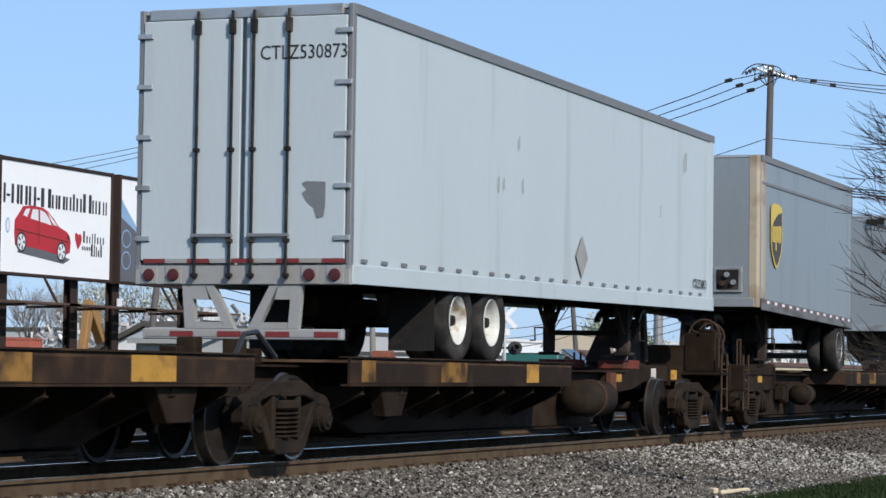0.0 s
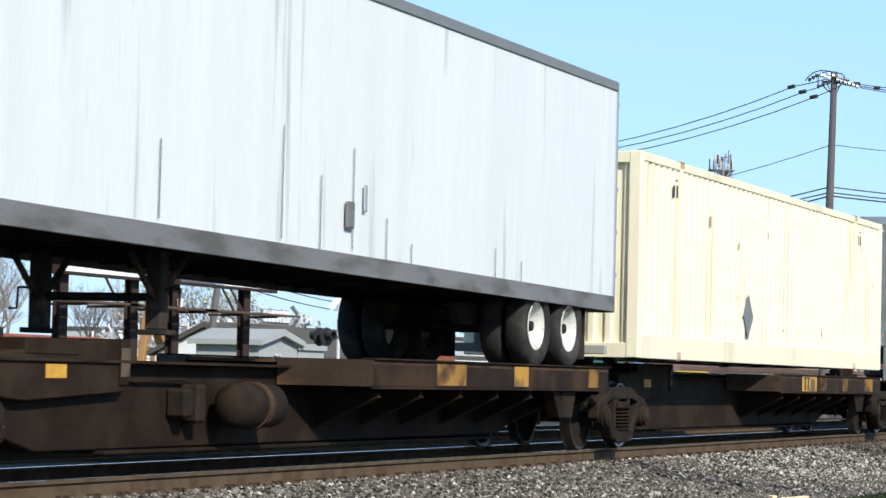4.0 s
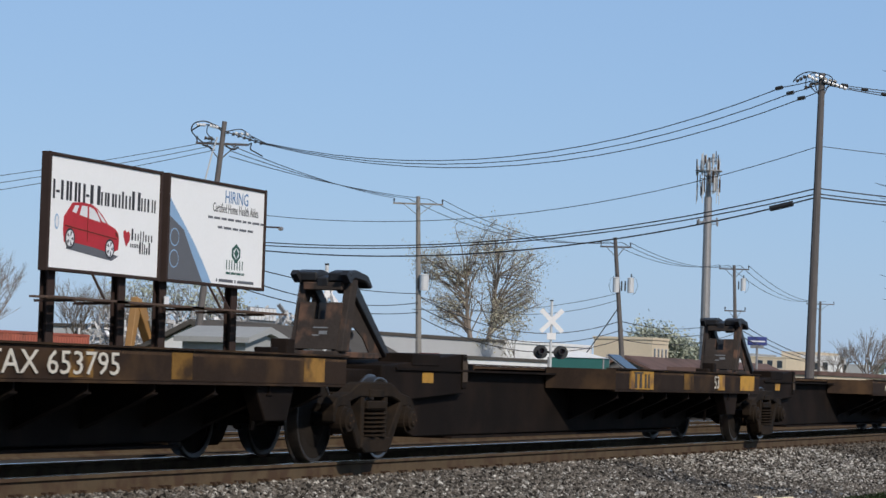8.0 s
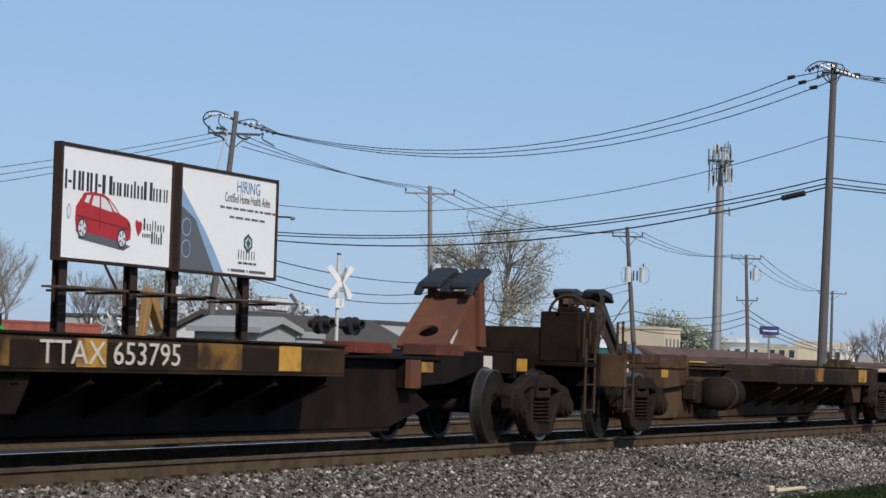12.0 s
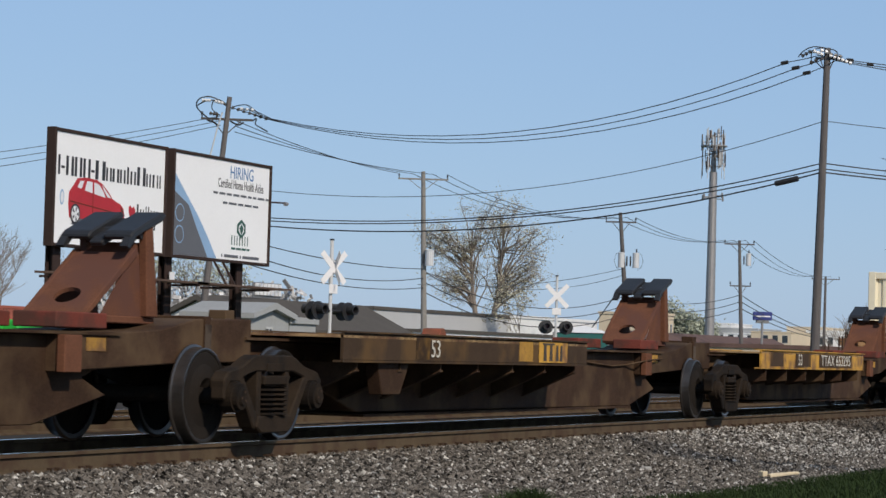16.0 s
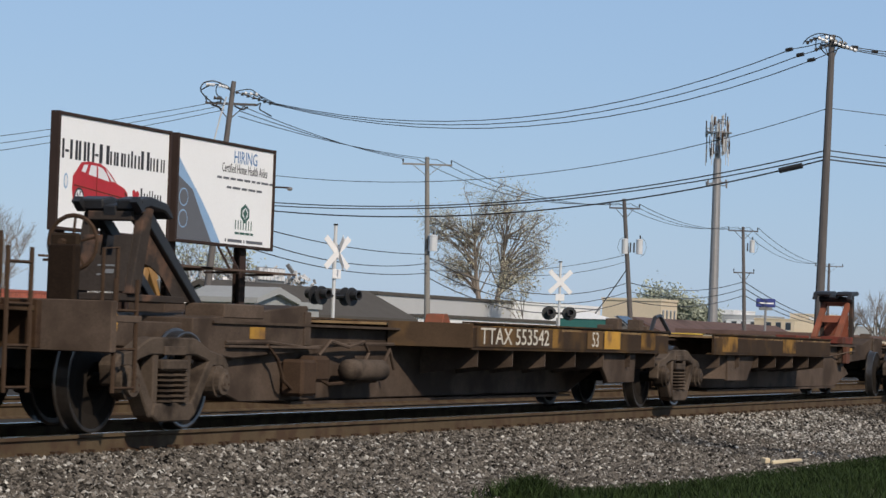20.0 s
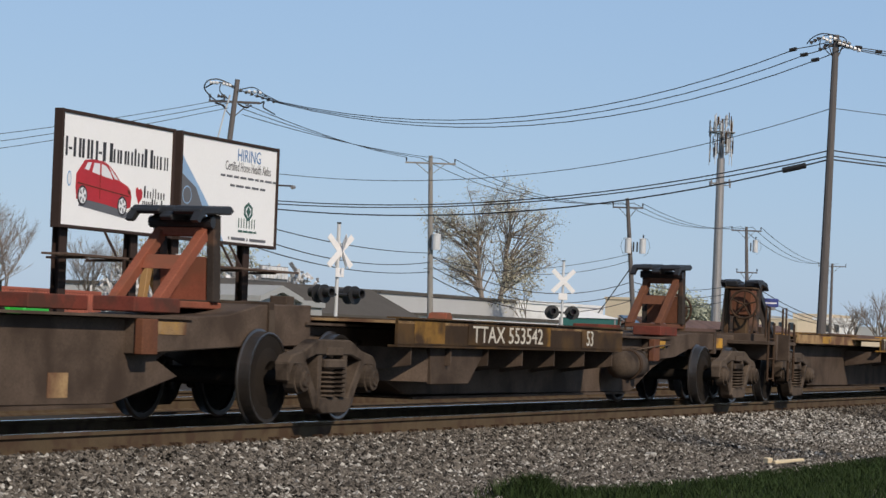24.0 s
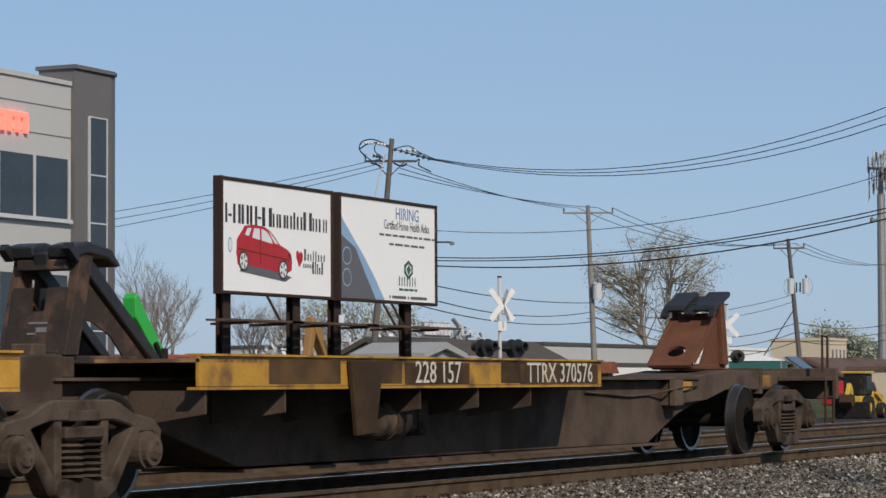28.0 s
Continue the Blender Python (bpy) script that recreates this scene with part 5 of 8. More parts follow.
def spine_unit(s0, s1, kind, hmat, ends=(False, False), marks=(), tank=None, seed=0, patches=5, hose=False, bright=False):
    """One platform of a spine car between bogies at s0 and s1. kind M: deck first, hitch at the rear; R: the reverse; F: long deck and two hitches."""
    L = s1 - s0
    rnd = random.Random(seed)
    # paints go from dark to light along the train as the sun strengthens
    sill_mat, deck_mat = ("sill_dark", "deck_dark") if s0 < 230 else ("sill", "deck")
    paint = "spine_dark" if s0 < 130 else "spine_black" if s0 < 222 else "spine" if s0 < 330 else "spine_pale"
    f = flip(L, kind)
    lead, trail = (ends if kind != "R" else (ends[1], ends[0]))
    t = thing("spine_wagon", "grimy dark brown spine wagon with yellow-patched sills and trailer hitch" if s0 < 230 else "brown skeletal spine wagon with yellow-patched side sills and trailer hitch", "rail wagon", "spine wagons of the train")
    d0, d1 = (1.25, 10.0) if kind != "F" else (1.4, L - 1.1)
    if kind == "F" and ends[1]:
        d1 = 11.0
    hz = 1.10
    # centre beam with a deep belly that ends in a pointed nose short of the bogie at the hitch end
    low = -1.6 if lead else 0.15
    if kind == "R":
        sp = [(low, 1.0), (L + (1.6 if trail else -0.15), 1.0), (L + (1.6 if trail else -0.15), 0.80), (L - 1.6, 0.72), (L - 1.75, 0.42), (L - 2.6, 0.22), (3.4, 0.24), (1.75, 0.66), (low, 0.70)]
        arm = [(L - 1.3, 1.05), (L - 1.7, 1.06), (L - 3.8, 1.22), (L - 3.95, 1.22), (L - 3.95, 0.74), (L - 2.2, 0.66), (L - 1.3, 0.74)]
        plate = (L - 3.99, L - 3.84)
    else:
        sp = [(low, 1.0), (L - 2.2, 1.0), (L - 2.3, 0.76), (L - 2.75, 0.62), (L - 2.3, 0.46), (L - 3.6, 0.21), (3.4, 0.24), (1.75, 0.66), (low, 0.70)]
        if trail and not 130 < s0 < 330:
            sp = sp[:1] + [(L - 1.3, 1.0), (L - 1.3, 0.86), (L - 2.8, 0.56), (L - 3.9, 0.21)] + sp[6:]
        if trail:
            arm = [(L - 3.4, 0.67), (L - 2.0, 0.73), (L - 1.2, 0.86), (L + 1.5, 0.86), (L + 1.5, 1.12), (L - 1.0, 1.13), (L - 2.4, 1.05), (L - 3.4, 1.02)]
            plate = (L + 0.2, L + 0.32)
        else:
            arm = [(L - 3.4, 0.67), (L - 1.3, 0.75), (L + 0.45, 0.78), (L + 0.45, 1.21), (L - 0.75, 1.19), (L - 1.5, 1.07), (L - 2.4, 1.03), (L - 3.4, 1.02)]
            plate = (L - 0.62, L - 0.5)
    beam = part("centre_beam", prism(B(), [(f(u), z) for u, z in sp], -0.50, 0.50, "y", 0.012), paint, t)
    part("top_flange", fbox(B(), f, 0.3, L - (1.7 if kind == "R" else 2.3), -0.64, 0.64, 1.004, 1.03), paint, beam)
    wb = 0.58 if bright else 0.56
    part("bottom_flange", fbox(B(), f, 3.5, L - 3.7, -wb, wb, 0.185, 0.215), paint, beam)
    neck = part("hitch_neck", prism(B(), [(f(u), z) for u, z in arm], -0.61, 0.61, "y", 0.012), paint, t)
    part("neck_plate", fbox(B(), f, plate[0], plate[1], -0.632, 0.632, 0.80, 1.16 if trail else 1.22, 0.008), paint, neck)
    if not trail:
        part("plate_slot", fbox(B(), f, plate[0] - 0.006, plate[1] + 0.006, -0.638, -0.6325, 0.88, 1.14), "bogie", neck)
    if kind != "R":
        part("bolted_pad", fbox(B(), f, L - 3.42, L - 3.12, -0.70, -0.615, 0.67, 1.0, 0.008), "hitch_rust" if kind == "M" else paint, neck)
    # deck
    if kind == "F":
        w0 = 6.3 if ends[0] else 7.1
        outline = [(d0, -0.75), (w0 - 0.5, -0.75), (w0, -1.28), (d1, -1.28), (d1, 1.28), (w0, 1.28), (w0 - 0.5, 0.75), (d0, 0.75)]
        if ends[1]:
            outline, w0 = [(d0, -1.28), (d1 - 0.9, -1.28), (d1, -0.5), (d1, 0.5), (d1 - 0.9, 1.28), (d0, 1.28)], d0
        dz = 0.09
    else:
        outline = [(d0, -1.28), (d1 - 0.75, -1.28), (d1, -0.52), (d1, 0.52), (d1 - 0.75, 1.28), (d0, 1.28)]
        w0, dz = d0, 0.0
    z0, z1 = 0.83 + dz * 1.35, 1.09 + dz
    part("deck_plate", prism(B(), [(f(u), y) for u, y in outline], z1 - 0.03, z1, "z"), deck_mat, t, "scuffed deck plate")
    cut = d1 if (kind == "F" and not ends[1]) else (d1 - 0.75 if kind != "F" else d1 - 0.9)
    for s in (-1, 1):
        bm = B()
        fbox(bm, f, w0, cut, s * 1.26 - 0.02, s * 1.26 + 0.02, z0, z1 + 0.02, 0.004)
        fbox(bm, f, w0, cut, s * 1.22 - 0.06, s * 1.22 + 0.06, z0 - 0.025, z0 - 0.002)
        fbox(bm, f, w0, cut, s * 1.225 - 0.085, s * 1.225 + 0.085, z1 + 0.022, z1 + 0.04)
        sill = part("side_sill", bm, "yellow" if bright else sill_mat, t, "faded yellow side sill" if bright else "")
        if kind == "F" and not ends[1]:
            ns = part("narrow_sill", fbox(B(), f, d0, w0 - 0.02, s * 0.75 - 0.03, s * 0.75 + 0.03, z1 - 0.15, z1 + 0.03, 0.006), "deck", t)
            part("paint_patch", fbox(B(), f, d0 + 1.9, d0 + 2.6, s * 0.7815 - 0.001, s * 0.7815 + 0.001, z1 - 0.13, z1), "yellow", ns)
            part("edge_strip", fbox(B(), f, d0, w0 - 0.02, s * 0.75 - 0.05, s * 0.75 + 0.05, z1 + 0.032, z1 + 0.05), "yellow_dull", ns)
        else:
            part("corner_sill", prism(B(), [(f(cut + 0.002), s * 1.28), (f(d1 + 0.02), s * 0.53), (f(d1 - 0.02), s * 0.51), (f(cut - 0.02), s * 1.24)], z0, z1 + 0.02, "z"), sill_mat, t)
        # patches of paint
        n = (3 if bright else patches)
        step = (cut - w0 - 0.4) / n
        for k in range(n):
            a = w0 + 0.15 + k * step + rnd.uniform(0, 0.5 * step)
            ln = rnd.choice((0.5, 0.9, 1.3) if bright else (0.4, 0.5, 0.7, 0.9))
            hue = sill_mat if bright else rnd.choice(("yellow", "yellow_dull", "yellow_dull"))
            part("paint_patch", fbox(B(), f, a, a + ln, s * 1.2825 - 0.0015, s * 1.2825 + 0.0015, z0 + 0.02, z1 - 0.0), hue, sill)
        # cantilever brackets
        nb = max(6, int((cut - w0) / (1.3 if bright else 1.12)))
        for k in range(nb):
            u = w0 + (0.17 + 1.33 * k if kind == "F" else 0.5 + k * (cut - w0 - 0.8) / (nb - 1))
            bm = B()
            if bright or s0 > 330:
                bw = 0.014
                prism(bm, [(s * 1.235, z0 - 0.03), (s * 1.235, z0 - 0.22), (s * 0.51, z0 - 0.33), (s * 0.51, z0 - 0.03)], f(u) - bw, f(u) + bw, "x")
                part("bracket", bm, paint, t)
                continue
            prism(bm, [(s * 1.22, z0 - 0.03), (s * 1.22, z0 - 0.10), (s * 0.51, 0.40), (s * 0.51, z0 - 0.03)], min(f(u - 0.012), f(u + 0.012)), max(f(u - 0.012), f(u + 0.012)), "x")
            prism(bm, [(s * 1.22, z0 - 0.10), (s * 1.22, z0 - 0.118), (s * 0.51, 0.382), (s * 0.51, 0.40)], min(f(u - 0.06), f(u + 0.06)), max(f(u - 0.06), f(u + 0.06)), "x")
            part("bracket", bm, paint, t)
        # end closing arm
        if bright:
            for up in {29: (13.05,), 30: (13.9,), 31: (4.25,)}.get(sum(v <= s0 for v in T) - 1, ()):
                part("jacking_pad", prism(B(), [(f(up - 0.32), z1), (f(up + 0.32), z1), (f(up + 0.16), 0.52), (f(up - 0.2), 0.5)], s * 1.32 - 0.028, s * 1.32 + 0.028, "y", 0.01), sill_mat, t)
        elif s0 > 330:
            part("jacking_pad", prism(B(), [(f(w0 + 1.22), z0 - 0.03), (f(w0 + 3.0), z0 - 0.03), (f(w0 + 2.45), 0.39), (f(w0 + 1.28), 0.39)], s * 1.14 - 0.03, s * 1.14 + 0.03, "y", 0.008), paint, t)
            part("pad_wing", prism(B(), [(f(w0 + 1.26), s * 1.12), (f(w0 + 1.24), s * 1.14), (f(w0 + 0.5), s * 0.56), (f(w0 + 0.52), s * 0.54)], 0.42, z0 - 0.04, "z"), paint, t)
        else:
            part("jacking_pad", prism(B(), [(f(w0 + 1.1), z0 - 0.03), (f(w0 + 2.0), z0 - 0.03), (f(w0 + 1.75), 0.46), (f(w0 + 1.25), 0.46)], s * 1.12 - 0.08, s * 1.12 + 0.08, "y", 0.01), paint, t)
    # hitches
    if kind in "MR":
        hu = L - ((0.35 if s0 < 330 else 0.75) if trail else (1.0 if kind == "R" else 1.35))
        hitch(t, hu, f, 1.2 if trail and s0 > 330 else 1.14, hmat, ("open" if s0 > 330 else "plate") if kind == "M" else "panel")
        part("shim_block", fbox(B(), f, hu - 2.1, hu - 1.2, -0.62, -0.18, 1.06, 1.2, 0.01), "shim_red" if kind == "M" else paint, t)
        part("shim_block", fbox(B(), f, hu - 2.6, hu - 1.5, 0.2, 0.62, 1.06, 1.2, 0.01), "shim_red" if kind == "M" else paint, t)
    else:
        g = flip(L, "R")
        hitch(t, L - (0.2 if ends[0] else 1.1), g, 1.16, "hitch_dark", "panel")
        hitch(t, L - (0.6 if ends[1] else 1.5), lambda u: u, 1.16, hmat, "plate" if ends[1] else "open")
    # air reservoir
    if tank:
        u, r, ln = tank
        part("air_reservoir", lathe(B(), [(0, -ln / 2), (r * 0.7, -ln / 2 + 0.03), (r, -ln / 2 + 0.12), (r, ln / 2 - 0.12), (r * 0.7, ln / 2 - 0.03), (0, ln / 2)], 18, (f(u), -0.82, 0.62), "x"), "bogie_dark" if s0 < 300 else "bogie", t, "dusty air reservoir", smooth=True)
        part("reservoir_strap", lathe(B(), [(r + 0.002, -0.05), (r + 0.02, -0.05), (r + 0.02, 0.05), (r + 0.002, 0.05)], 18, (f(u), -0.82, 0.62), "x"), "iron", t)
        for k in range(2):
            part("brake_valve", box(B(), f(u + 1.0) - 0.2 + k * 0.26, f(u + 1.0) - 0.02 + k * 0.26, -0.72, -0.5, 0.5 - 0.05 * k, 0.78 + 0.04 * k, 0.03), "bogie_dark" if s0 < 300 else "bogie", t)
        part("brake_hose", tube(B(), [(f(u + 0.6), -0.6, 0.8), (f(u + 1.0), -0.56, 0.86), (f(u + 1.8), -0.54, 0.84), (f(u + 2.8), -0.54, 0.88)], 0.016, 6), paint, t)
    # levers and paint marks on the near side
    part("paint_patch", fbox(B(), f, L - 2.9, L - 2.55, -0.6165, -0.6115, 0.86, 0.98), "yellow", t)
    for u in (1.9,):
        lev = part("brake_lever", prism(B(), [(f(u) - 0.03, 0.34), (f(u) + 0.04, 0.34), (f(u) + 0.09, 0.86), (f(u) + 0.03, 0.86)], -0.54, -0.515, "y"), "iron", t)
        part("lever_pin", rod(B(), (f(u) + 0.03, -0.56, 0.6), (f(u) + 0.03, -0.48, 0.6), 0.02, 6), "iron", lev)
    if kind != "R" and seed % 3 == 0:
        part("hose_run", tube(B(), [(f(L - 6.0), -0.53, 0.86), (f(L - 4.6), -0.53, 0.80), (f(L - 3.9), -0.53, 0.82), (f(L - 3.3), -0.72, 0.9), (f(L - 2.4), -0.64, 0.92)], 0.014, 5), paint, t)
    # small fittings on the low end
    for u in (0.55, 0.95):
        part("side_bearing", fbox(B(), f, u - 0.1, u + 0.1, -0.32, -0.12, 1.03, 1.2 + 0.1 * (u < 0.7), 0.01), paint, t)
    if hose:
        part("air_hose", tube(B(), [(f(0.9), -0.9, 1.1), (f(0.7), -0.9, 1.33), (f(0.3), -0.86, 1.36), (f(-0.1), -0.9, 1.1)], 0.03, 6), "grease", t)
    if 334 < s0 < 335:
        # brake gear hung on the side of the beam
        part("control_valve", box(box(B(), 3.5, 3.86, -0.78, -0.52, 0.28, 0.66, 0.03), 3.9, 4.3, -0.74, -0.52, 0.42, 0.7, 0.04), "iron", t)
        part("air_reservoir", lathe(B(), [(0, -0.55), (0.08, -0.53), (0.12, -0.45), (0.12, 0.45), (0.08, 0.53), (0, 0.55)], 14, (5.15, -0.76, 0.55), "x"), "bogie", t, "small dusty air reservoir", smooth=True)
        for k, line in enumerate((((2.0, 0.82), (3.0, 0.83), (3.9, 0.78), (5.0, 0.83), (6.3, 0.84)), ((2.9, 0.8), (3.15, 0.66), (3.3, 0.44), (3.5, 0.36)), ((4.1, 0.7), (4.4, 0.86), (4.9, 0.8), (5.3, 0.86), (5.45, 0.74), (5.3, 0.6)), ((3.9, 0.5), (4.3, 0.4), (4.9, 0.42), (5.6, 0.43)), ((5.7, 0.6), (5.9, 0.78), (6.05, 0.56)))):
            part("brake_pipe", tube(B(), [(a, -0.62 - 0.03 * k, z) for a, z in line], 0.02, 6), "iron" if k % 2 else paint, t)
        part("pipe_bracket", box(B(), 2.0, 4.2, -0.66, -0.52, 0.77, 0.795, 0.004), paint, t)
    if 384 < s0 < 385:
        part("tan_patch", box(B(), 11.65, 12.0, -0.505, -0.5015, 0.28, 0.5), "deck", t, "faded tan paint square")
        part("tan_patch", box(B(), 13.3, 14.0, -0.6165, -0.6135, 0.86, 0.98), "deck", t)
    if 438 < s0 < 439:
        loop = [(442.5, 0.74), (442.88, 0.75), (443.0, 0.66), (443.16, 0.49), (443.3, 0.44), (443.46, 0.49), (443.6, 0.66), (443.72, 0.76), (444.0, 0.79), (444.5, 0.8)]
        part("air_hose", tube(B(), [(a - s0, -0.56, z) for a, z in loop], 0.035, 7), "iron", t, "sagging air hose")
        part("angle_cock", box(B(), 5.5, 5.85, -0.66, -0.52, 0.72, 0.9, 0.02), "iron", t)
        part("hose_bracket", box(B(), 6.4, 6.5, -0.6, -0.52, 0.5, 0.86, 0.01), paint, t)
    if trail and s0 < 230:
        part("notice_plate", fbox(B(), f, L - 0.85, L - 0.56, -0.619, -0.612, 0.88, 1.08), "white_mark", t, "pale notice plate")
    # end sill, steps and hand brake on outer ends
    for end, isend in ((0, lead), (1, trail)):
        if isend:
            uu = (lambda v: -v) if end == 0 else (lambda v: L + v)
            fu = lambda v: f(uu(v))
            a, b = sorted((fu(1.05), fu(1.6)))
            part("end_platform", box(B(), a, b, -1.32, 1.32, 0.98, 1.04, 0.006), paint, t)
            part("end_sill", box(B(), min(fu(1.52), fu(1.62)), max(fu(1.52), fu(1.62)), -1.34, 1.34, 0.72, 1.16, 0.008), paint, t)
            part("paint_patch", box(B(), min(fu(0.2), fu(0.75)), max(fu(0.2), fu(0.75)), -0.617, -0.612, 0.9, 1.06), "yellow", t)
            for s in (-1, 1):
                ladder(t, min(fu(1.1), fu(1.5)), s * 1.3, 0.38, 1.35 if s1 < 470 else 1.0, 0.38)
            part("grab_iron", tube(B(), [(fu(1.55), -1.2, 1.1), (fu(1.55), -1.2, 1.6), (fu(1.3), -1.2, 1.62), (fu(1.3), -1.2, 1.1)], 0.018, 6), "iron", t)
            coupler(t, fu(1.6), fu(2.05))
            if s1 < 470 or end == 0:
                hand_brake(t, fu, *((0.55, 1.12, "wheel") if kind == "M" and s0 > 330 else (1.2, 1.04, "bulkhead") if kind == "M" else (1.2, 1.04, "cabinet") if kind == "F" else (1.25, 1.04)))
    zm = (z0 + z1) / 2
    for text, s, mat, size in MARKS:
        if not s0 < s < s1:
            continue
        x = s - s0
        if text is None:
            part("mark_patch", box(B(), x - 0.55, x + 0.55, -1.2885, -1.2855, z0 + 0.01, z1 + 0.01), "yellow", t)
            for d, w in ((-0.33, 0.06), (-0.1, 0.06), (0.14, 0.05), (0.3, 0.05)):
                part("mark_bar", prism(B(), [(x + d - w, zm - 0.1), (x + d + w, zm - 0.1), (x + d + w * 0.7, zm + 0.1), (x + d - w * 0.7, zm + 0.1)], -1.2935, -1.289, "y"), "dark_emblem", t)
            part("mark_bar", box(B(), x - 0.42, x + 0.02, -1.2935, -1.289, zm + 0.101, zm + 0.125), "dark_emblem", t)
            continue
        if (bright or s0 > 330) and mat == "white_mark":
            hw = 0.5 * size * 0.62 * len(text) * (0.8 if text[:3] == "ALL" else (0.95 if s > 420 else 1.32)) + 0.1
            part("mark_patch", box(B(), x - hw, x + hw, -1.2895, -1.2865, z0 + 0.015, z1 - 0.01), "sill", t, "dark worn panel behind the stencilled marks")
        lettering("mark", text, mat, t, size, near_side(x, -1.2935, zm), squeeze=0.85 if text[:3] == "ALL" else ((1.05 if s > 420 else 1.5) if len(text) > 4 else 1.1))
    MOVERS.append((t, s0))
    return t


T = [7.3] + TRUCKS
R_, M_, F_ = "R", "M", "F"
MARKS = [("TTRA 554346", 118.8, "grey_rail", 0.26), ("TTAX 653795", 143.75, "white_mark", 0.28), ("53", 164.4, "white_mark", 0.28), ("ALL PURPOSE SPINE CAR", 178.25, "white_mark", 0.16), ("53", 181.6, "white_mark", 0.28), ("53", 199.0, "white_mark", 0.28),
         ("TTAX 653795", 207.5, "white_mark", 0.28), ("53", 277.9, "white_mark", 0.28), ("53", 295.35, "white_mark", 0.28), ("TTAX 653295", 298.2, "white_mark", 0.28), ("TTAX 553542", 343.3, "white_mark", 0.28),
         ("53", 346.4, "white_mark", 0.28), ("53", 373.2, "white_mark", 0.28), ("ALL PURPOSE SPINE CAR", 375.95, "white_mark", 0.17), ("53", 389.3, "white_mark", 0.3), ("TTAX 553542", 405.8, "white_mark", 0.28),
         ("53", 408.9, "white_mark", 0.28), ("TTRX 370576", 428.55, "white_mark", 0.3), ("228 157", 432.7, "white_mark", 0.3), ("ALL PURPOSE SPINE CAR", 446.9, "white_mark", 0.2), ("228 157", 462.05, "white_mark", 0.3),
         ("TTRX 370576", 465.1, "white_mark", 0.3)] + [(None, s, "", 0) for s in (71.7, 106.84, 160.4, 195.6, 246.7, 281.97, 371.2, 392.5, 449.8)]
UNITS = [
    (0, 1, R_, "hitch_dark", (0, 0), (), None),
    (1, 2, M_, "hitch_dark", (0, 1), (), (11.6, 0.26, 1.5)),
    (3, 4, R_, "hitch_dark", (1, 0), (), (11.4, 0.2, 1.0)),
    (4, 5, R_, "hitch_dark", (0, 0), (), None),
    (5, 6, R_, "hitch_dark", (0, 0), (), (11.2, 0.22, 1.0)),
    (6, 7, R_, "hitch_dark", (0, 0), (), None),
    (7, 8, M_, "hitch_rust", (0, 1), (), None),
    (9, 10, R_, "hitch_dark", (1, 0), (), (11.0, 0.24, 1.3)),
    (10, 11, R_, "hitch_dark", (0, 0), (), None),
    (11, 12, R_, "hitch_dark", (0, 0), (), (5.0, 0.28, 1.4)),
    (12, 13, R_, "hitch_dark", (0, 0), (), None),
    (13, 14, M_, "hitch_rust", (0, 1), (), None),
    (15, 16, R_, "hitch_dark", (1, 0), (), (11.2, 0.26, 1.4)),
    (16, 17, M_, "hitch_rust", (0, 0), (), None),
    (17, 18, M_, "hitch_rust", (0, 0), (), None),
    (18, 19, M_, "hitch_rust", (0, 0), (), None),
    (19, 20, M_, "hitch_rust", (0, 1), (), None),
    (23, 24, R_, "hitch_dark", (1, 0), (), None),
    (24, 25, M_, "hitch_red", (0, 0), (), None),
    (25, 26, M_, "hitch_red", (0, 0), (), (10.4, 0.22, 1.1)),
    (26, 27, M_, "hitch_red", (0, 0), (), None),
    (27, 28, M_, "hitch_rust", (0, 1), (), (11.0, 0.2, 1.0)),
    (29, 30, F_, "hitch_rust", (1, 0), (), None),
    (30, 31, F_, "hitch_red", (0, 0), (), None),
    (31, 32, F_, "hitch_rust", (0, 1), (), (5.6, 0.18, 0.8)),
]
for i, (a, b, kind, hm, ends, marks, tank) in enumerate(UNITS):
    spine_unit(T[a], T[b], kind, hm, ends, marks, tank, seed=i, patches=2 + i % 3, hose=i in (0, 17), bright=a in (19, 26, 29, 30, 31))


def corrugated(bm, u0, u1, y, z0, z1, pitch, depth, axis="x", out=-1):
    """A trapezoid-ribbed sheet with thickness; out: the side that the ribs stand to."""
    n = max(1, round((u1 - u0) / pitch))
    p = (u1 - u0) / n
    line = []
    for i in range(n):
        a = u0 + i * p
        line += [(a, 0.0), (a + p * 0.30, 0.0), (a + p * 0.44, depth), (a + p * 0.86, depth)]
    line += [(u1, 0.0)]
    lo, hi = [], []
    for a, d in line:
        q = (a, y + out * d) if axis == "x" else (y + out * d, a)
        lo.append(bm.verts.new((q[0], q[1], z0)))
        hi.append(bm.verts.new((q[0], q[1], z1)))
    for i in range(len(line) - 1):
        bm.faces.new((lo[i], lo[i + 1], hi[i + 1], hi[i]))
    return bm


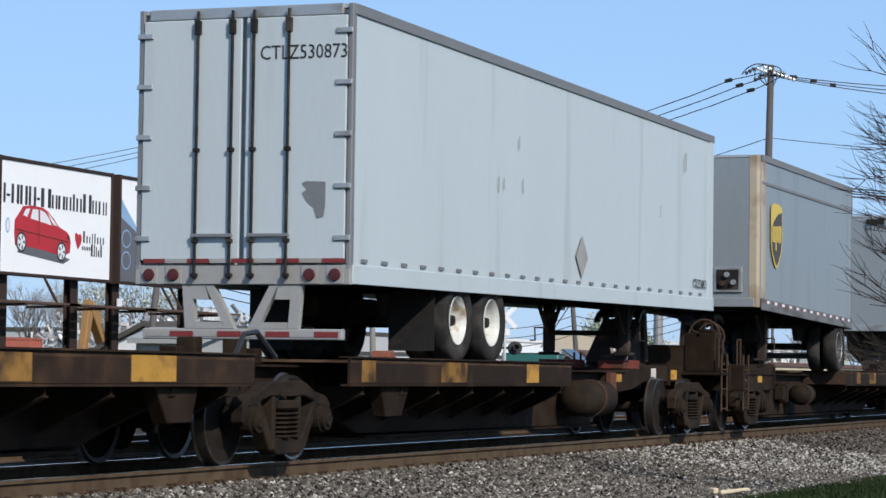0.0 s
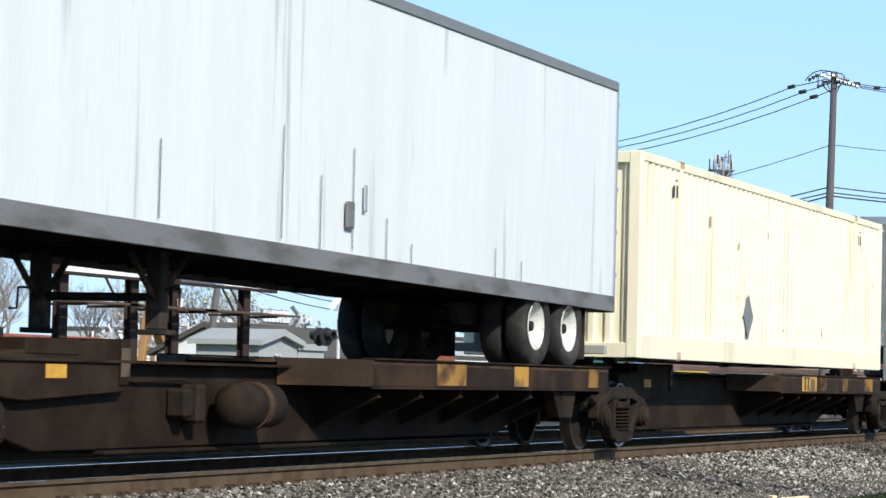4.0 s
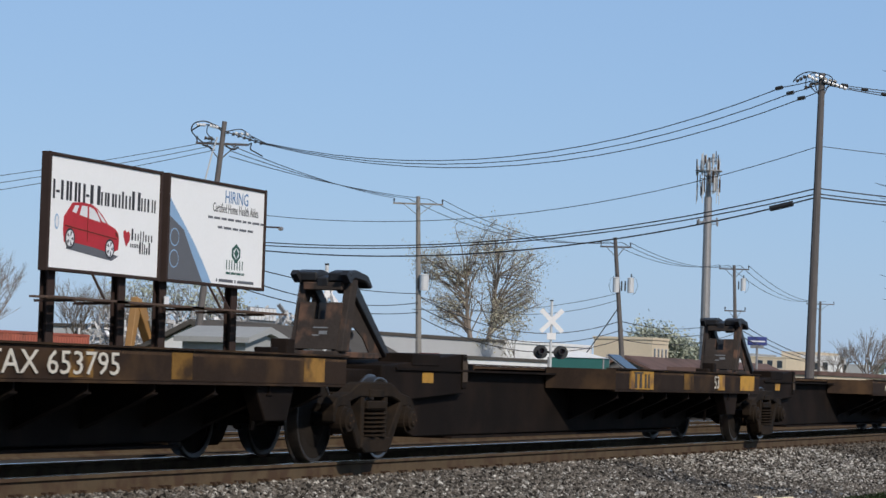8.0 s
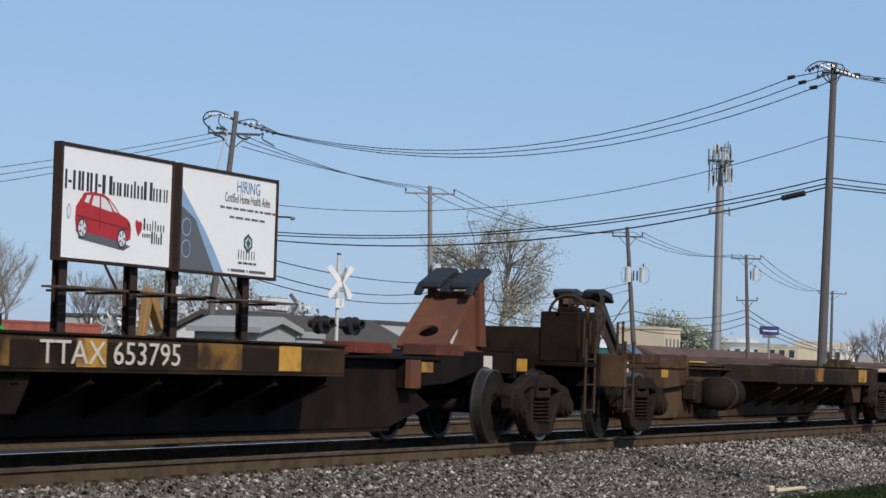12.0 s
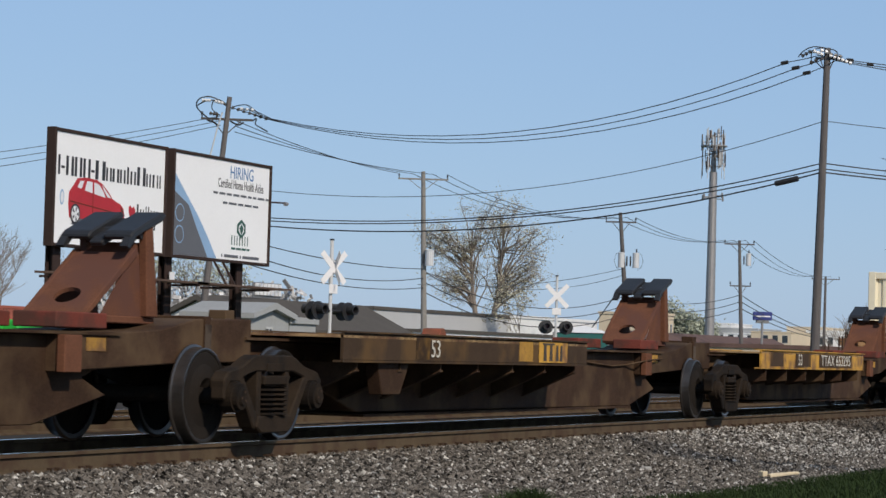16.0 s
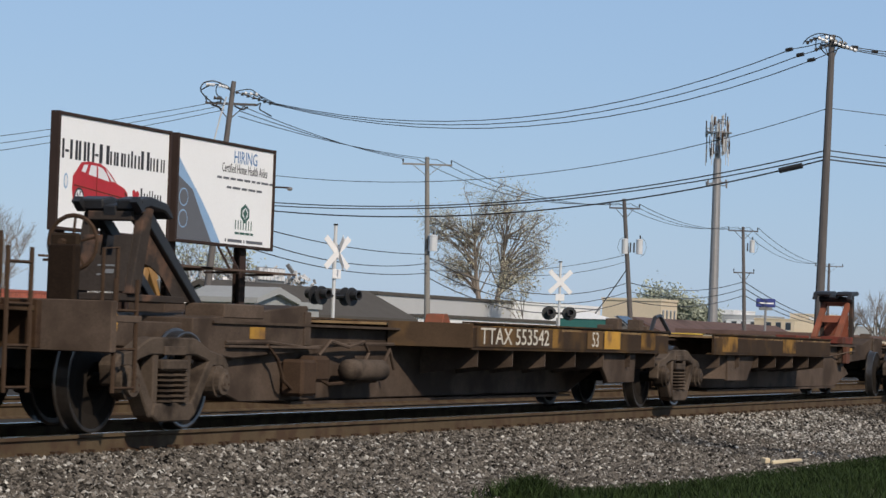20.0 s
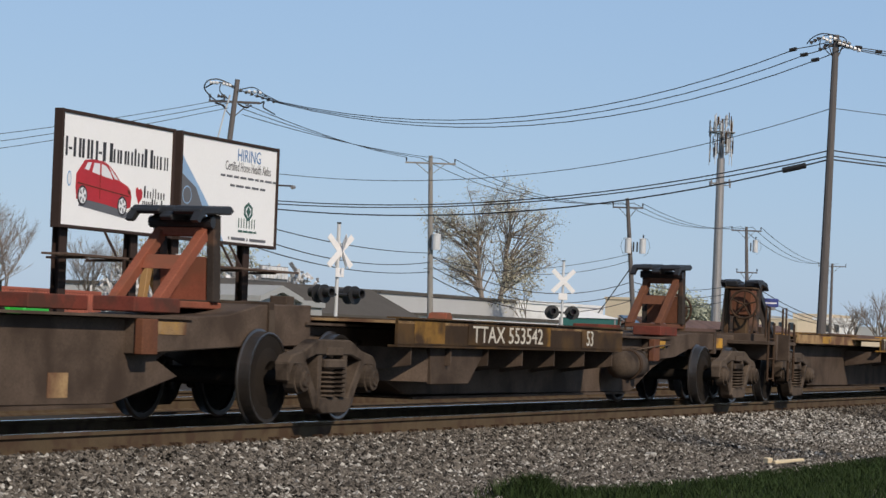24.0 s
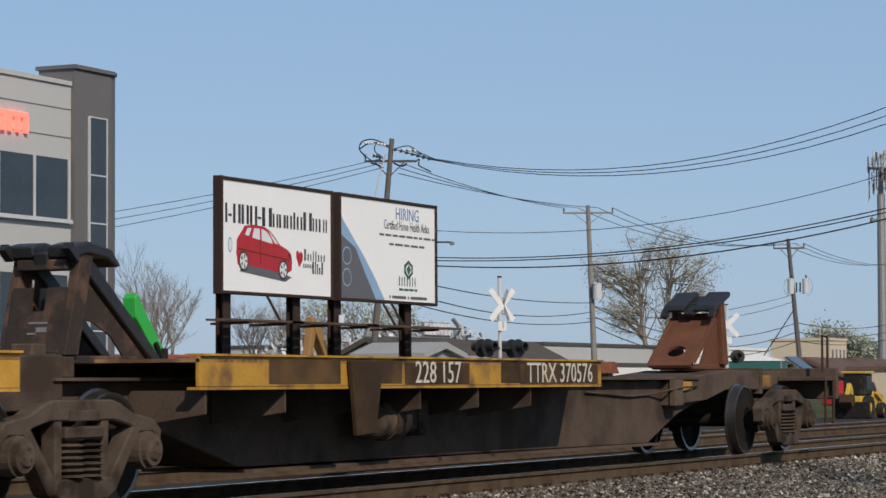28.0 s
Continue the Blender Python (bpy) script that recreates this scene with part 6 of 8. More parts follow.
def container(s0, z0, H, marks_front=True, diamond=False):
    L, w = 16.15, 1.295
    t = thing("container", "cream corrugated 53-foot steel container with rusty corner fittings", "container", "cream containers")
    z1 = z0 + H
    for s in (-1, 1):
        part("corrugated_side", corrugated(B(), 0.16, L - 0.16, s * (w - 0.052), z0 + 0.32, z1 - 0.12, 0.285, 0.04, "x", s), "cream", t)
        part("bottom_rail", box(B(), 0.17, L - 0.17, s * (w - 0.04) - 0.04, s * (w - 0.04) + 0.04, z0 + 0.0, z0 + 0.325, 0.008), "cream", t)
        part("top_rail", box(B(), 0.17, L - 0.17, s * (w - 0.035) - 0.035, s * (w - 0.035) + 0.035, z1 - 0.13, z1 - 0.01, 0.008), "cream", t)
        for u in (2.02, 13.75):
            part("lifting_post", box(B(), u - 0.09, u + 0.09, s * (w - 0.03) - 0.03, s * (w - 0.03) + 0.033, z0 + 0.02, z1 - 0.1, 0.01), "cream", t)
            part("corner_casting", box(B(), u - 0.12, u + 0.12, s * (w - 0.07) - 0.07, s * (w - 0.07) + 0.085, z1 - 0.11, z1 + 0.01, 0.012), "cream_rust", t)
            part("foot_casting", box(B(), u - 0.11, u + 0.11, s * (w - 0.06) - 0.06, s * (w - 0.06) + 0.078, z0 - 0.02, z0 + 0.12, 0.012), "cream_rust", t)
        for u in (0.085, L - 0.085):
            part("corner_post", box(B(), u - 0.085, u + 0.085, s * (w - 0.09) - 0.09, s * (w - 0.09) + 0.092, z0, z1, 0.015), "cream", t)
    for u, o in ((0.06, -1), (L - 0.06, 1)):
        part("corrugated_end", corrugated(B(), -w + 0.18, w - 0.18, u, z0 + 0.2, z1 - 0.16, 0.25, 0.045, "y", -o), "cream", t)
        part("end_header", box(B(), u - 0.05, u + 0.05, -w + 0.17, w - 0.17, z1 - 0.17, z1 - 0.012, 0.008), "cream", t)
        part("end_sill", box(B(), u - 0.05, u + 0.05, -w + 0.17, w - 0.17, z0, z0 + 0.21, 0.008), "cream", t)
    part("roof", box(B(), 0.1, L - 0.1, -w + 0.075, w - 0.075, z1 - 0.05, z1 - 0.02), "cream", t)
    part("floor", box(B(), 0.1, L - 0.1, -w + 0.09, w - 0.09, z0 + 0.05, z0 + 0.2), "chassis", t)
    for u in (1.72, 14.1):
        y = -w + 0.008
        for a, b, c, d in ((-0.02, 0.10, 0.0, 0.03), (-0.12, -0.04, -0.34, -0.08), (0.04, 0.12, -0.34, -0.08)):
            part("owner_mark_bar", box(B(), u + a, u + b, y - 0.002, y, z1 - 0.3 + c * 0.7, z1 - 0.3 + d * 0.7), "black_mark", t)
    if marks_front:
        lettering("container_number", "UPSU 605376", "black_mark", t, 0.24, front_side(0.056, 0.1, z1 - 0.58), squeeze=1.0)
        part("placard_holder", box(B(), -0.05, -0.012, -0.35, 0.15, z1 - 0.36, z1 - 0.2, 0.008), "black_mark", t)
        lettering("side_number", "UPSU 605376", "black_mark", t, 0.17, near_side(2.75, -w + 0.008, z1 - 0.42), squeeze=1.35)
    if diamond:
        u, z = 5.9, z0 + 0.75
        part("placard", prism(B(), [(u - 0.3, z), (u, z - 0.36), (u + 0.3, z), (u, z + 0.36)], -w - 0.012, -w - 0.004, "y"), "grey_rail", t, "bare diamond placard frame")
    rnd = random.Random(int(s0))
    for k in range(12):
        u = rnd.uniform(0.5, L - 0.5)
        z = rnd.uniform(z0 + 0.5, z1 - 0.5)
        part("rust_spot", box(B(), u, u + 0.03, -w + 0.006, -w + 0.009, z, z + rnd.uniform(0.05, 0.22)), "cream_rust", t)
    MOVERS.append((t, s0))
    return t


container(96.6, 1.27, 2.89, False, True)
container(313.15, 0.29, 2.89, True, False)


def dual_wheel(parent, u, y, z, hub, s):
    for k, yy in enumerate((y, y - s * 0.33)):
        w = part("tyre", lathe(B(), [(0.29, s * 0.10), (0.40, s * 0.135), (0.475, s * 0.13), (0.505, s * 0.10), (0.512, 0.0), (0.505, -s * 0.10), (0.475, -s * 0.13), (0.40, -s * 0.135), (0.29, -s * 0.10), (0.29, s * 0.10)], 30, (u, yy, z)), "tyre", parent, smooth=True)
        prof = [(0.0, s * -0.02), (0.10, s * -0.02), (0.13, s * -0.06), (0.20, s * -0.06), (0.25, s * 0.06), (0.292, s * 0.115), (0.30, s * 0.11), (0.29, -s * 0.10), (0.0, -s * 0.08)] if k == 0 else [(0.0, s * 0.05), (0.28, s * 0.05), (0.292, 0.0)]
        part("wheel_disc", lathe(B(), prof, 24, (u, yy, z)), hub, w)
        if k == 0 and hub == "hub_dark":
            part("rim_flange", lathe(B(), [(0.285, s * 0.105), (0.302, s * 0.125), (0.312, s * 0.118), (0.30, s * 0.1)], 24, (u, yy, z)), "alu", w, "bright rim flange")
        if k == 0:
            for j in range(8):
                a = j * math.tau / 8
                part("wheel_nut", rod(B(), (u + 0.155 * math.cos(a), yy - s * 0.06, z + 0.155 * math.sin(a)), (u + 0.155 * math.cos(a), yy - s * 0.02, z + 0.155 * math.sin(a)), 0.016, 6), "chassis", w)
            part("hub", rod(B(), (u, yy - s * 0.05, z), (u, yy + s * 0.06, z), 0.085, 12, 0.06), "chassis", w)


def shield(parent, u, z, h, y):
    """A plain two-tone shield emblem with bare strokes in place of its letters."""
    w = h * 0.78
    outline = [(-0.5, 0.34), (-0.46, 0.45), (-0.2, 0.5), (0.2, 0.5), (0.46, 0.45), (0.5, 0.34), (0.5, -0.1), (0.40, -0.28), (0.2, -0.42), (0.0, -0.5), (-0.2, -0.42), (-0.40, -0.28), (-0.5, -0.1)]
    e = part("emblem", prism(B(), [(u + a * w, z + b * h) for a, b in outline], y - 0.003, y, "y"), "gold", parent, "gold and brown shield emblem")
    inner = [(-0.44, 0.12), (-0.2, 0.24), (0.1, 0.34), (0.45, 0.38), (0.44, -0.08), (0.35, -0.25), (0.17, -0.38), (0.0, -0.45), (-0.17, -0.38), (-0.35, -0.25), (-0.43, -0.08)]
    part("emblem_field", prism(B(), [(u + a * w, z + b * h) for a, b in inner], y - 0.006, y - 0.0035, "y"), "dark_emblem", e)
    for a, b0, b1 in ((-0.34, -0.1, 0.15), (-0.2, -0.1, 0.15), (-0.07, -0.22, 0.15), (0.07, -0.08, 0.16), (0.2, -0.1, 0.17), (0.33, -0.08, 0.17)):
        part("emblem_bar", box(B(), u + (a - 0.045) * w, u + (a + 0.045) * w, y - 0.009, y - 0.0065, z + b0 * h, z + b1 * h), "gold", e)


def trailer(s0, L, style, nose, zf, zr, zt=4.97, axles=2):
    """A box trailer; u runs from its rear doors (0) to its nose (L). nose 'lead': the nose goes first."""
    f = (lambda u: u) if nose == "trail" else (lambda u: L - u)
    X = lambda u0, u1: sorted((f(u0), f(u1)))
    white = style in ("white", "dirty")
    skin = {"white": "white_panel", "dirty": "dirty_panel", "silver": "silver", "silver_tan": "silver"}[style]
    label = {"white": "white box trailer with plain panel sides and swing doors", "dirty": "streaked white box trailer with a dull grey lower rail",
             "silver": "silver-grey box trailer with a gold and brown shield emblem", "silver_tan": "short silver-grey box trailer with tan front corner post and emblem"}[style]
    t = thing("trailer", label, "trailer", "box trailers on the train")
    w = 1.295
    zb = lambda u: zr + (zf - zr) * u / L
    # body in the xz plane, rounded corners at the nose
    bm = B()
    prism(bm, [(f(0.06), zb(0) + 0.12), (f(L - 0.03), zb(L) + 0.12), (f(L - 0.03), zt - 0.05), (f(0.06), zt - 0.05)], -w + 0.012, w - 0.012, "y", 0.01)
    part("body", bm, skin, t)
    part("roof", prism(B(), [(f(0.03), zt - 0.046), (f(L - 0.02), zt - 0.046), (f(L - 0.05), zt), (f(0.05), zt)], -w + 0.05, w - 0.05, "y"), "alu", t)
    for s in (-1, 1):
        part("bottom_rail", prism(B(), [(f(0.04), zb(0) - 0.05), (f(L - 0.02), zb(L) - 0.05), (f(L - 0.02), zb(L) + 0.16), (f(0.04), zb(0) + 0.16)], s * w - 0.012, s * w + 0.012, "y", 0.006), {"dirty": "rail_grey", "white": "white_panel"}.get(style, "rail_grey"), t)
        part("top_rail", prism(B(), [(f(0.04), zt - 0.12), (f(L - 0.02), zt - 0.12), (f(L - 0.02), zt + 0.002), (f(0.04), zt + 0.002)], s * w - 0.010, s * w + 0.010, "y", 0.006), "grey_rail", t)
        if not white:
            part("side_moulding", prism(B(), [(f(0.05), zt - 0.53), (f(L - 0.05), zt - 0.53), (f(L - 0.05), zt - 0.48), (f(0.05), zt - 0.48)], s * w - 0.008, s * w + 0.008, "y"), "grey_rail", t)
        # reflective tape along the bottom rail
        step = 0.62 if not white else 0.61
        u = 0.3
        while u < L - 0.4:
            zz = zb(u) + (0.155 if white else 0.075)
            if style == "white":
                a, b = X(u, u + 0.17)
                part("marker_strip", box(B(), a, b, s * (w + 0.002) - 0.004, s * (w + 0.002) + 0.004, zz + 0.035, zz + 0.075), "grey_rail", t)
            elif style != "dirty":
                a, b = X(u, u + 0.2)
                part("marker_strip", box(B(), a, b, s * (w + 0.0155) - 0.003, s * (w + 0.0155) + 0.003, zz + 0.01, zz + 0.062), "white_tape", t)
                a, b = X(u + 0.225, u + 0.36)
                part("marker_strip", box(B(), a, b, s * (w + 0.0155) - 0.003, s * (w + 0.0155) + 0.003, zz + 0.01, zz + 0.062), "red_tape", t)
            u += step
        # nose corner posts
        pm = {"silver_tan": "tan_post", "dirty": "white_panel", "white": "white_panel"}.get(style, "alu")
        bm = B()
        prism(bm, [(f(L - 0.30), s * (w + 0.004)), (f(L - 0.06), s * (w + 0.004)), (f(L + 0.012), s * (w - 0.09)), (f(L + 0.012), s * (w - 0.22)), (f(L - 0.05), s * (w - 0.22)), (f(L - 0.30), s * (w - 0.05))], zb(L) + 0.0, zt - 0.01, "z")
        part("corner_post", bm, pm, t)
    # nose wall and its service box
    nx0, nx1 = X(L - 0.03, L + 0.006)
    part("nose_wall", box(B(), nx0, nx1, -w + 0.22, w - 0.22, zb(L) + 0.1, zt - 0.06), skin, t)
    a, b = X(L + 0.007, L + 0.045)
    part("nose_sill", box(B(), a, b, -w + 0.12, w - 0.12, zb(L) + 0.0, zb(L) + 0.16, 0.006), "alu", t)
    sb = part("service_box", box(B(), a, b, -0.95, -0.42, zb(L) + 0.26, zb(L) + 0.72, 0.008), "alu", t)
    a2, b2 = X(L + 0.046, L + 0.052)
    part("box_recess", box(B(), a2, b2, -0.89, -0.48, zb(L) + 0.31, zb(L) + 0.67), "chassis", sb)
    for yy, zz, m in ((-0.8, 0.44, "alu"), (-0.6, 0.42, "iron"), (-0.68, 0.58, "alu")):
        a3, b3 = X(L + 0.052, L + 0.11)
        part("coupling", rod(B(), (a3, yy, zb(L) + zz), (b3, yy, zb(L) + zz), 0.05, 8), m, sb)
    part("document_holder", box(B(), a, b, 0.62, 0.94, zb(L) + 0.3, zb(L) + 0.76, 0.008), "alu", t)
    a, b = X(L + 0.008, L + 0.05)
    part("vent", box(B(), a, b, -0.32, 0.12, zt - 0.22, zt - 0.1, 0.006), "chassis", t)
    # rear frame, doors and under-ride guard
    a, b = X(-0.02, 0.08)
    pw = 0.03 if white else 0.06
    for s in (-1, 1):
        part("rear_post", box(B(), a, b, s * (w - pw) - pw, s * (w - pw) + pw, zb(0) + 0.1, zt, 0.01), {"white": "grey_rail", "dirty": "alu"}.get(style, "grey_rail"), t)
    part("rear_header", box(B(), a, b, -w + 0.125, w - 0.125, zt - (0.12 if white else 0.2), zt, 0.01), "alu" if white else "silver", t)
    part("rear_sill", box(B(), a, b, -w, w, zb(0) - 0.06, zb(0) + 0.16, 0.01), "skirt" if white else "grey_rail", t)
    if white:
        for s in (-1, 1):
            a, b = X(-0.035, 0.0)
            d = part("door", box(B(), a, b, min(s * 0.03, s * (w - 0.068)), max(s * 0.03, s * (w - 0.068)), zb(0) + 0.21, zt - 0.13, 0.008), skin, t, "white swing door")
            for yy in (0.13, 0.55):
                a1, b1 = X(-0.075, -0.045)
                bm = rod(B(), ((a1 + b1) / 2, s * yy, zb(0) + 0.0), ((a1 + b1) / 2, s * yy, zt - 0.04), 0.018, 8)
                part("lock_rod", bm, "chassis" if style == "white" else "grey_rail", d)
                for zz in (zt - 0.3, (zt + zb(0)) / 2 - 0.1, zb(0) + 0.4, zb(0) + 0.02):
                    part("rod_keeper", box(B(), a1 - 0.012, b1 + 0.012, s * yy - 0.035, s * yy + 0.035, zz, zz + (0.16 if zz > zt - 0.4 else 0.045), 0.006), "chassis" if style == "white" else "grey_rail", d)
            a1, b1 = X(-0.095, -0.06)
            part("door_handle", box(B(), a1, b1, s * 0.34 - 0.25, s * 0.34 + 0.25, zb(0) + 0.46, zb(0) + 0.5, 0.006), "grey_rail", d)
            for k in range(5):
                zz = zb(0) + 0.42 + k * (zt - zb(0) - 0.75) / 4
                a1, b1 = X(-0.06, -0.03)
                y0, y1 = sorted((s * (w - 0.19), s * (w + 0.004)))
                part("hinge", box(B(), a1, b1, y0, y1, zz, zz + 0.06, 0.008), "alu", d)
    else:
        a, b = X(-0.005, 0.02)
        n = 7
        for k in range(n):
            z0 = zb(0) + 0.17 + k * (zt - 0.2 - zb(0) - 0.17) / n
            z1 = zb(0) + 0.17 + (k + 1) * (zt - 0.2 - zb(0) - 0.17) / n
            part("door_slat", box(B(), a, b, -w + 0.13, w - 0.13, z0 + 0.002, z1 - 0.002, 0.003), "silver_dark", t)
        part("door_backing", box(B(), *X(0.021, 0.05), -w + 0.13, w - 0.13, zb(0) + 0.165, zt - 0.205), "chassis", t)
        for s in (-1, 1):
            bm = box(B(), *X(-0.012, -0.0055), min(s * 0.72, s * 1.1), max(s * 0.72, s * 1.1), zt - 0.36, zt - 0.31)
            box(bm, *X(-0.012, -0.0055), min(s * 1.05, s * 1.1), max(s * 1.05, s * 1.1), zt - 0.62, zt - 0.361)
            part("corner_tape", bm, "white_tape", t)
            part("door_stop", rod(B(), (f(-0.01), s * 1.05, zt - 0.68), (f(-0.08), s * 1.05, zt - 0.68), 0.06, 8), "chassis", t)
        part("door_latch", box(B(), *X(-0.09, -0.006), -0.25, 0.1, zb(0) + 0.2, zb(0) + 0.3, 0.01), "chassis", t)
        part("roof_tape", box(B(), *X(-0.028, -0.021), -w + 0.02, w - 0.02, zb(0) + 0.165, zb(0) + 0.17), "white_tape", t)
    # tape and lamps on the rear sill
    k, y = 0, -w + 0.06
    while y < w - 0.2:
        part("rear_tape", box(B(), *X(-0.045 if white else -0.028, -0.036 if white else -0.021), y, y + 0.26, zb(0) + 0.18, zb(0) + 0.228), "red_tape" if k % 2 == 0 else "skirt", t)
        k, y = k + 1, y + 0.27
    for s in (-1, 1):
        for yy in (1.12, 0.82):
            lamp = part("tail_lamp", lathe(B(), [(0.0, -0.06), (0.06, -0.058), (0.07, -0.04), (0.07, -0.018)], 16, (0, s * yy, zb(0) + 0.05), "x"), "red_glass", t)
            if nose == "lead":
                lamp.data.transform(Matrix.Translation((L, 0, 0)) @ Matrix.Diagonal((-1, 1, 1, 1)))
            part("lamp_bezel", box(B(), *X(-0.03, -0.019), s * yy - 0.1, s * yy + 0.1, zb(0) - 0.05, zb(0) + 0.15, 0.004), "skirt" if white else "alu", t)
    gb = 1.36 if axles == 2 else 1.42
    bar = part("guard_bar", box(B(), *X(-0.0, 0.1), -1.2, 1.2, gb - 0.06, gb + 0.06, 0.01), "skirt" if white else "grey_rail", t)
    for s in (-1, 1):
        if white:
            zt0, zb0 = zb(0) - 0.06, gb + 0.06
            for pts in ([(0.34, zt0), (0.44, zt0), (0.20, zb0), (0.08, zb0)], [(0.60, zt0), (0.72, zt0), (0.68, zb0), (0.56, zb0)],
                        [(0.442, zt0), (0.598, zt0), (0.59, zt0 - 0.16), (0.40, zt0 - 0.16)], [(0.225, zb0 + 0.07), (0.555, zb0 + 0.07), (0.558, zb0), (0.205, zb0)]):
                part("guard_leg", prism(B(), [(s * y, z) for y, z in pts], *X(0.0, 0.09), "x"), "skirt", bar)
        else:
            part("guard_leg", box(B(), *X(-0.01, 0.09), s * 0.62 - 0.06, s * 0.62 + 0.06, gb - 0.4, zb(0) - 0.06, 0.008), "grey_rail", bar)
    k, y = 0, -1.16
    while y < 1.1:
        part("guard_tape", box(B(), *X(-0.008, -0.001), y, y + 0.28, gb - 0.03, gb + 0.03), "red_tape" if k % 2 == 0 else "skirt", bar)
        k, y = k + 1, y + 0.29
    # running gear
    zdeck = 1.10
    us = [3.6, 4.85] if axles == 2 and style == "white" else ([3.2, 4.45] if axles == 2 else [1.05])
    if style == "dirty":
        us = [1.7, 2.95]
    if style == "silver" and axles == 2:
        us = [2.9, 4.15]
    hub = "hub_white" if white else "hub_dark"
    for u in us:
        for s in (-1, 1):
            dual_wheel(t, f(u), s * 1.12, zdeck + 0.5, hub, s)
        part("axle_tube", rod(B(), (f(u), -0.9, zdeck + 0.5), (f(u), 0.9, zdeck + 0.5), 0.07, 8), "chassis", t)
    for s in (-1, 1):
        part("frame_rail", prism(B(), [(f(us[0] - 0.9), zb(us[0]) - 0.1), (f(us[-1] + 1.2), zb(us[-1]) - 0.1), (f(us[-1] + 1.0), zb(us[-1]) - 0.36), (f(us[0] - 0.7), zb(us[0]) - 0.36)], s * 0.55 - 0.05, s * 0.55 + 0.05, "y"), "chassis", t)
        part("mud_flap", box(B(), *X(us[0] - 0.75, us[0] - 0.735), min(s * 0.62, s * 1.2), max(s * 0.62, s * 1.2), zdeck + 0.12, zb(us[0]) - 0.05), "chassis", t)
        for u in us:
            part("spring_hanger", prism(B(), [(f(u - 0.2), zb(u) - 0.36), (f(u + 0.2), zb(u) - 0.36), (f(u + 0.06), zdeck + 0.5), (f(u - 0.06), zdeck + 0.5)], s * 0.55 - 0.06, s * 0.55 + 0.06, "y"), "chassis", t)
        lg = L - {"white": 2.95, "dirty": 4.4, "silver_tan": 3.0}.get(style, 4.0 if axles == 2 else 2.2)
        leg = part("landing_leg", box(B(), *X(lg - 0.08, lg + 0.08), s * 0.62 - 0.08, s * 0.62 + 0.08, 1.32, zb(lg), 0.01), "hitch_dark", t)
        part("leg_shoe", box(B(), *X(lg - 0.15, lg + 0.15), s * 0.62 - 0.13, s * 0.62 + 0.13, 1.27, 1.32, 0.008), "chassis", leg)
        for d in (-0.55, 0.55):
            part("leg_brace", rod(B(), (f(lg), s * 0.62, 1.55), (f(lg + d), s * 0.62, zb(lg) - 0.02), 0.035, 6), "hitch_dark", leg)
        part("crank_handle", tube(B(), [(f(lg), s * 0.7, 1.7), (f(lg), s * 0.86, 1.7), (f(lg + 0.02), s * 0.86, 1.5), (f(lg + 0.02), s * 0.94, 1.5)], 0.016, 6), "hitch_dark", leg)
    part("leg_cross_tube", rod(B(), (f(lg), -0.62, 1.62), (f(lg), 0.62, 1.62), 0.04, 8), "chassis", t)
    for k in range(int(L / 0.62)):
        u = 0.5 + k * 0.6
        part("cross_member", box(B(), *X(u - 0.03, u + 0.03), -w + 0.05, w - 0.05, zb(u) - 0.0, zb(u) + 0.11), "chassis", t)
    kp = part("coupler_plate", box(B(), *X(L - 1.7, L - 0.3), -0.5, 0.5, zb(L) - 0.05, zb(L) - 0.01, 0.006), "chassis", t)
    part("king_pin", rod(B(), (f(L - 0.95), 0, zb(L) - 0.05), (f(L - 0.95), 0, zb(L) - 0.14), 0.03, 8), "iron", kp)
    # markings by kind
    yl = -w - 0.014
    if style == "white":
        lettering("trailer_number", "CTLZ530873", "black_mark", t, 0.225, front_side(-0.038, -0.72, zt - 0.53), squeeze=0.86)
        lettering("trailer_number", "CTLZ530873", "black_mark", t, 0.20, near_side(f(L - 0.95), yl, zb(L) + 0.36), squeeze=0.8)
        rnd = random.Random(4)
        for uu, zz in ((8.43, zb(L) + 0.5),):
            part("placard", prism(B(), [(f(uu - 0.28), zz), (f(uu), zz - 0.3), (f(uu + 0.28), zz), (f(uu), zz + 0.3)], yl + 0.001, yl + 0.004, "y"), "skirt", t)
        for k in range(7):
            uu, zz = rnd.uniform(3, L - 1), rnd.uniform(zb(0) + 1.2, zt - 0.5)
            part("scuff", box(B(), f(uu), f(uu) + 0.02, yl + 0.002, yl + 0.005, zz, zz + rnd.uniform(0.1, 0.35)), "skirt", t)
        part("rust_patch", prism(B(), [(-1.0, 2.76), (-0.98, 2.64), (-0.9, 2.62), (-0.86, 2.74), (-0.78, 2.8), (-0.72, 2.9), (-0.78, 2.94), (-0.72, 3.0), (-0.76, 3.03), (-1.0, 3.02)], -0.040, -0.0365, "x"), "grey_rail", t)
    if style == "dirty":
        lettering("trailer_mark", "K\nN\nK\nZ", "black_mark", t, 0.16, near_side(f(L - 0.14), yl, zt - 0.42))
        part("number_bar", box(B(), f(L - 0.14) - 0.06, f(L - 0.14) + 0.06, yl, yl + 0.003, zt - 1.32, zt - 1.16), "grey_rail", t)
        lettering("trailer_number", "5\n3\n0\n2\n4", "black_mark", t, 0.2, near_side(f(L - 0.14), yl, zt - 1.82))
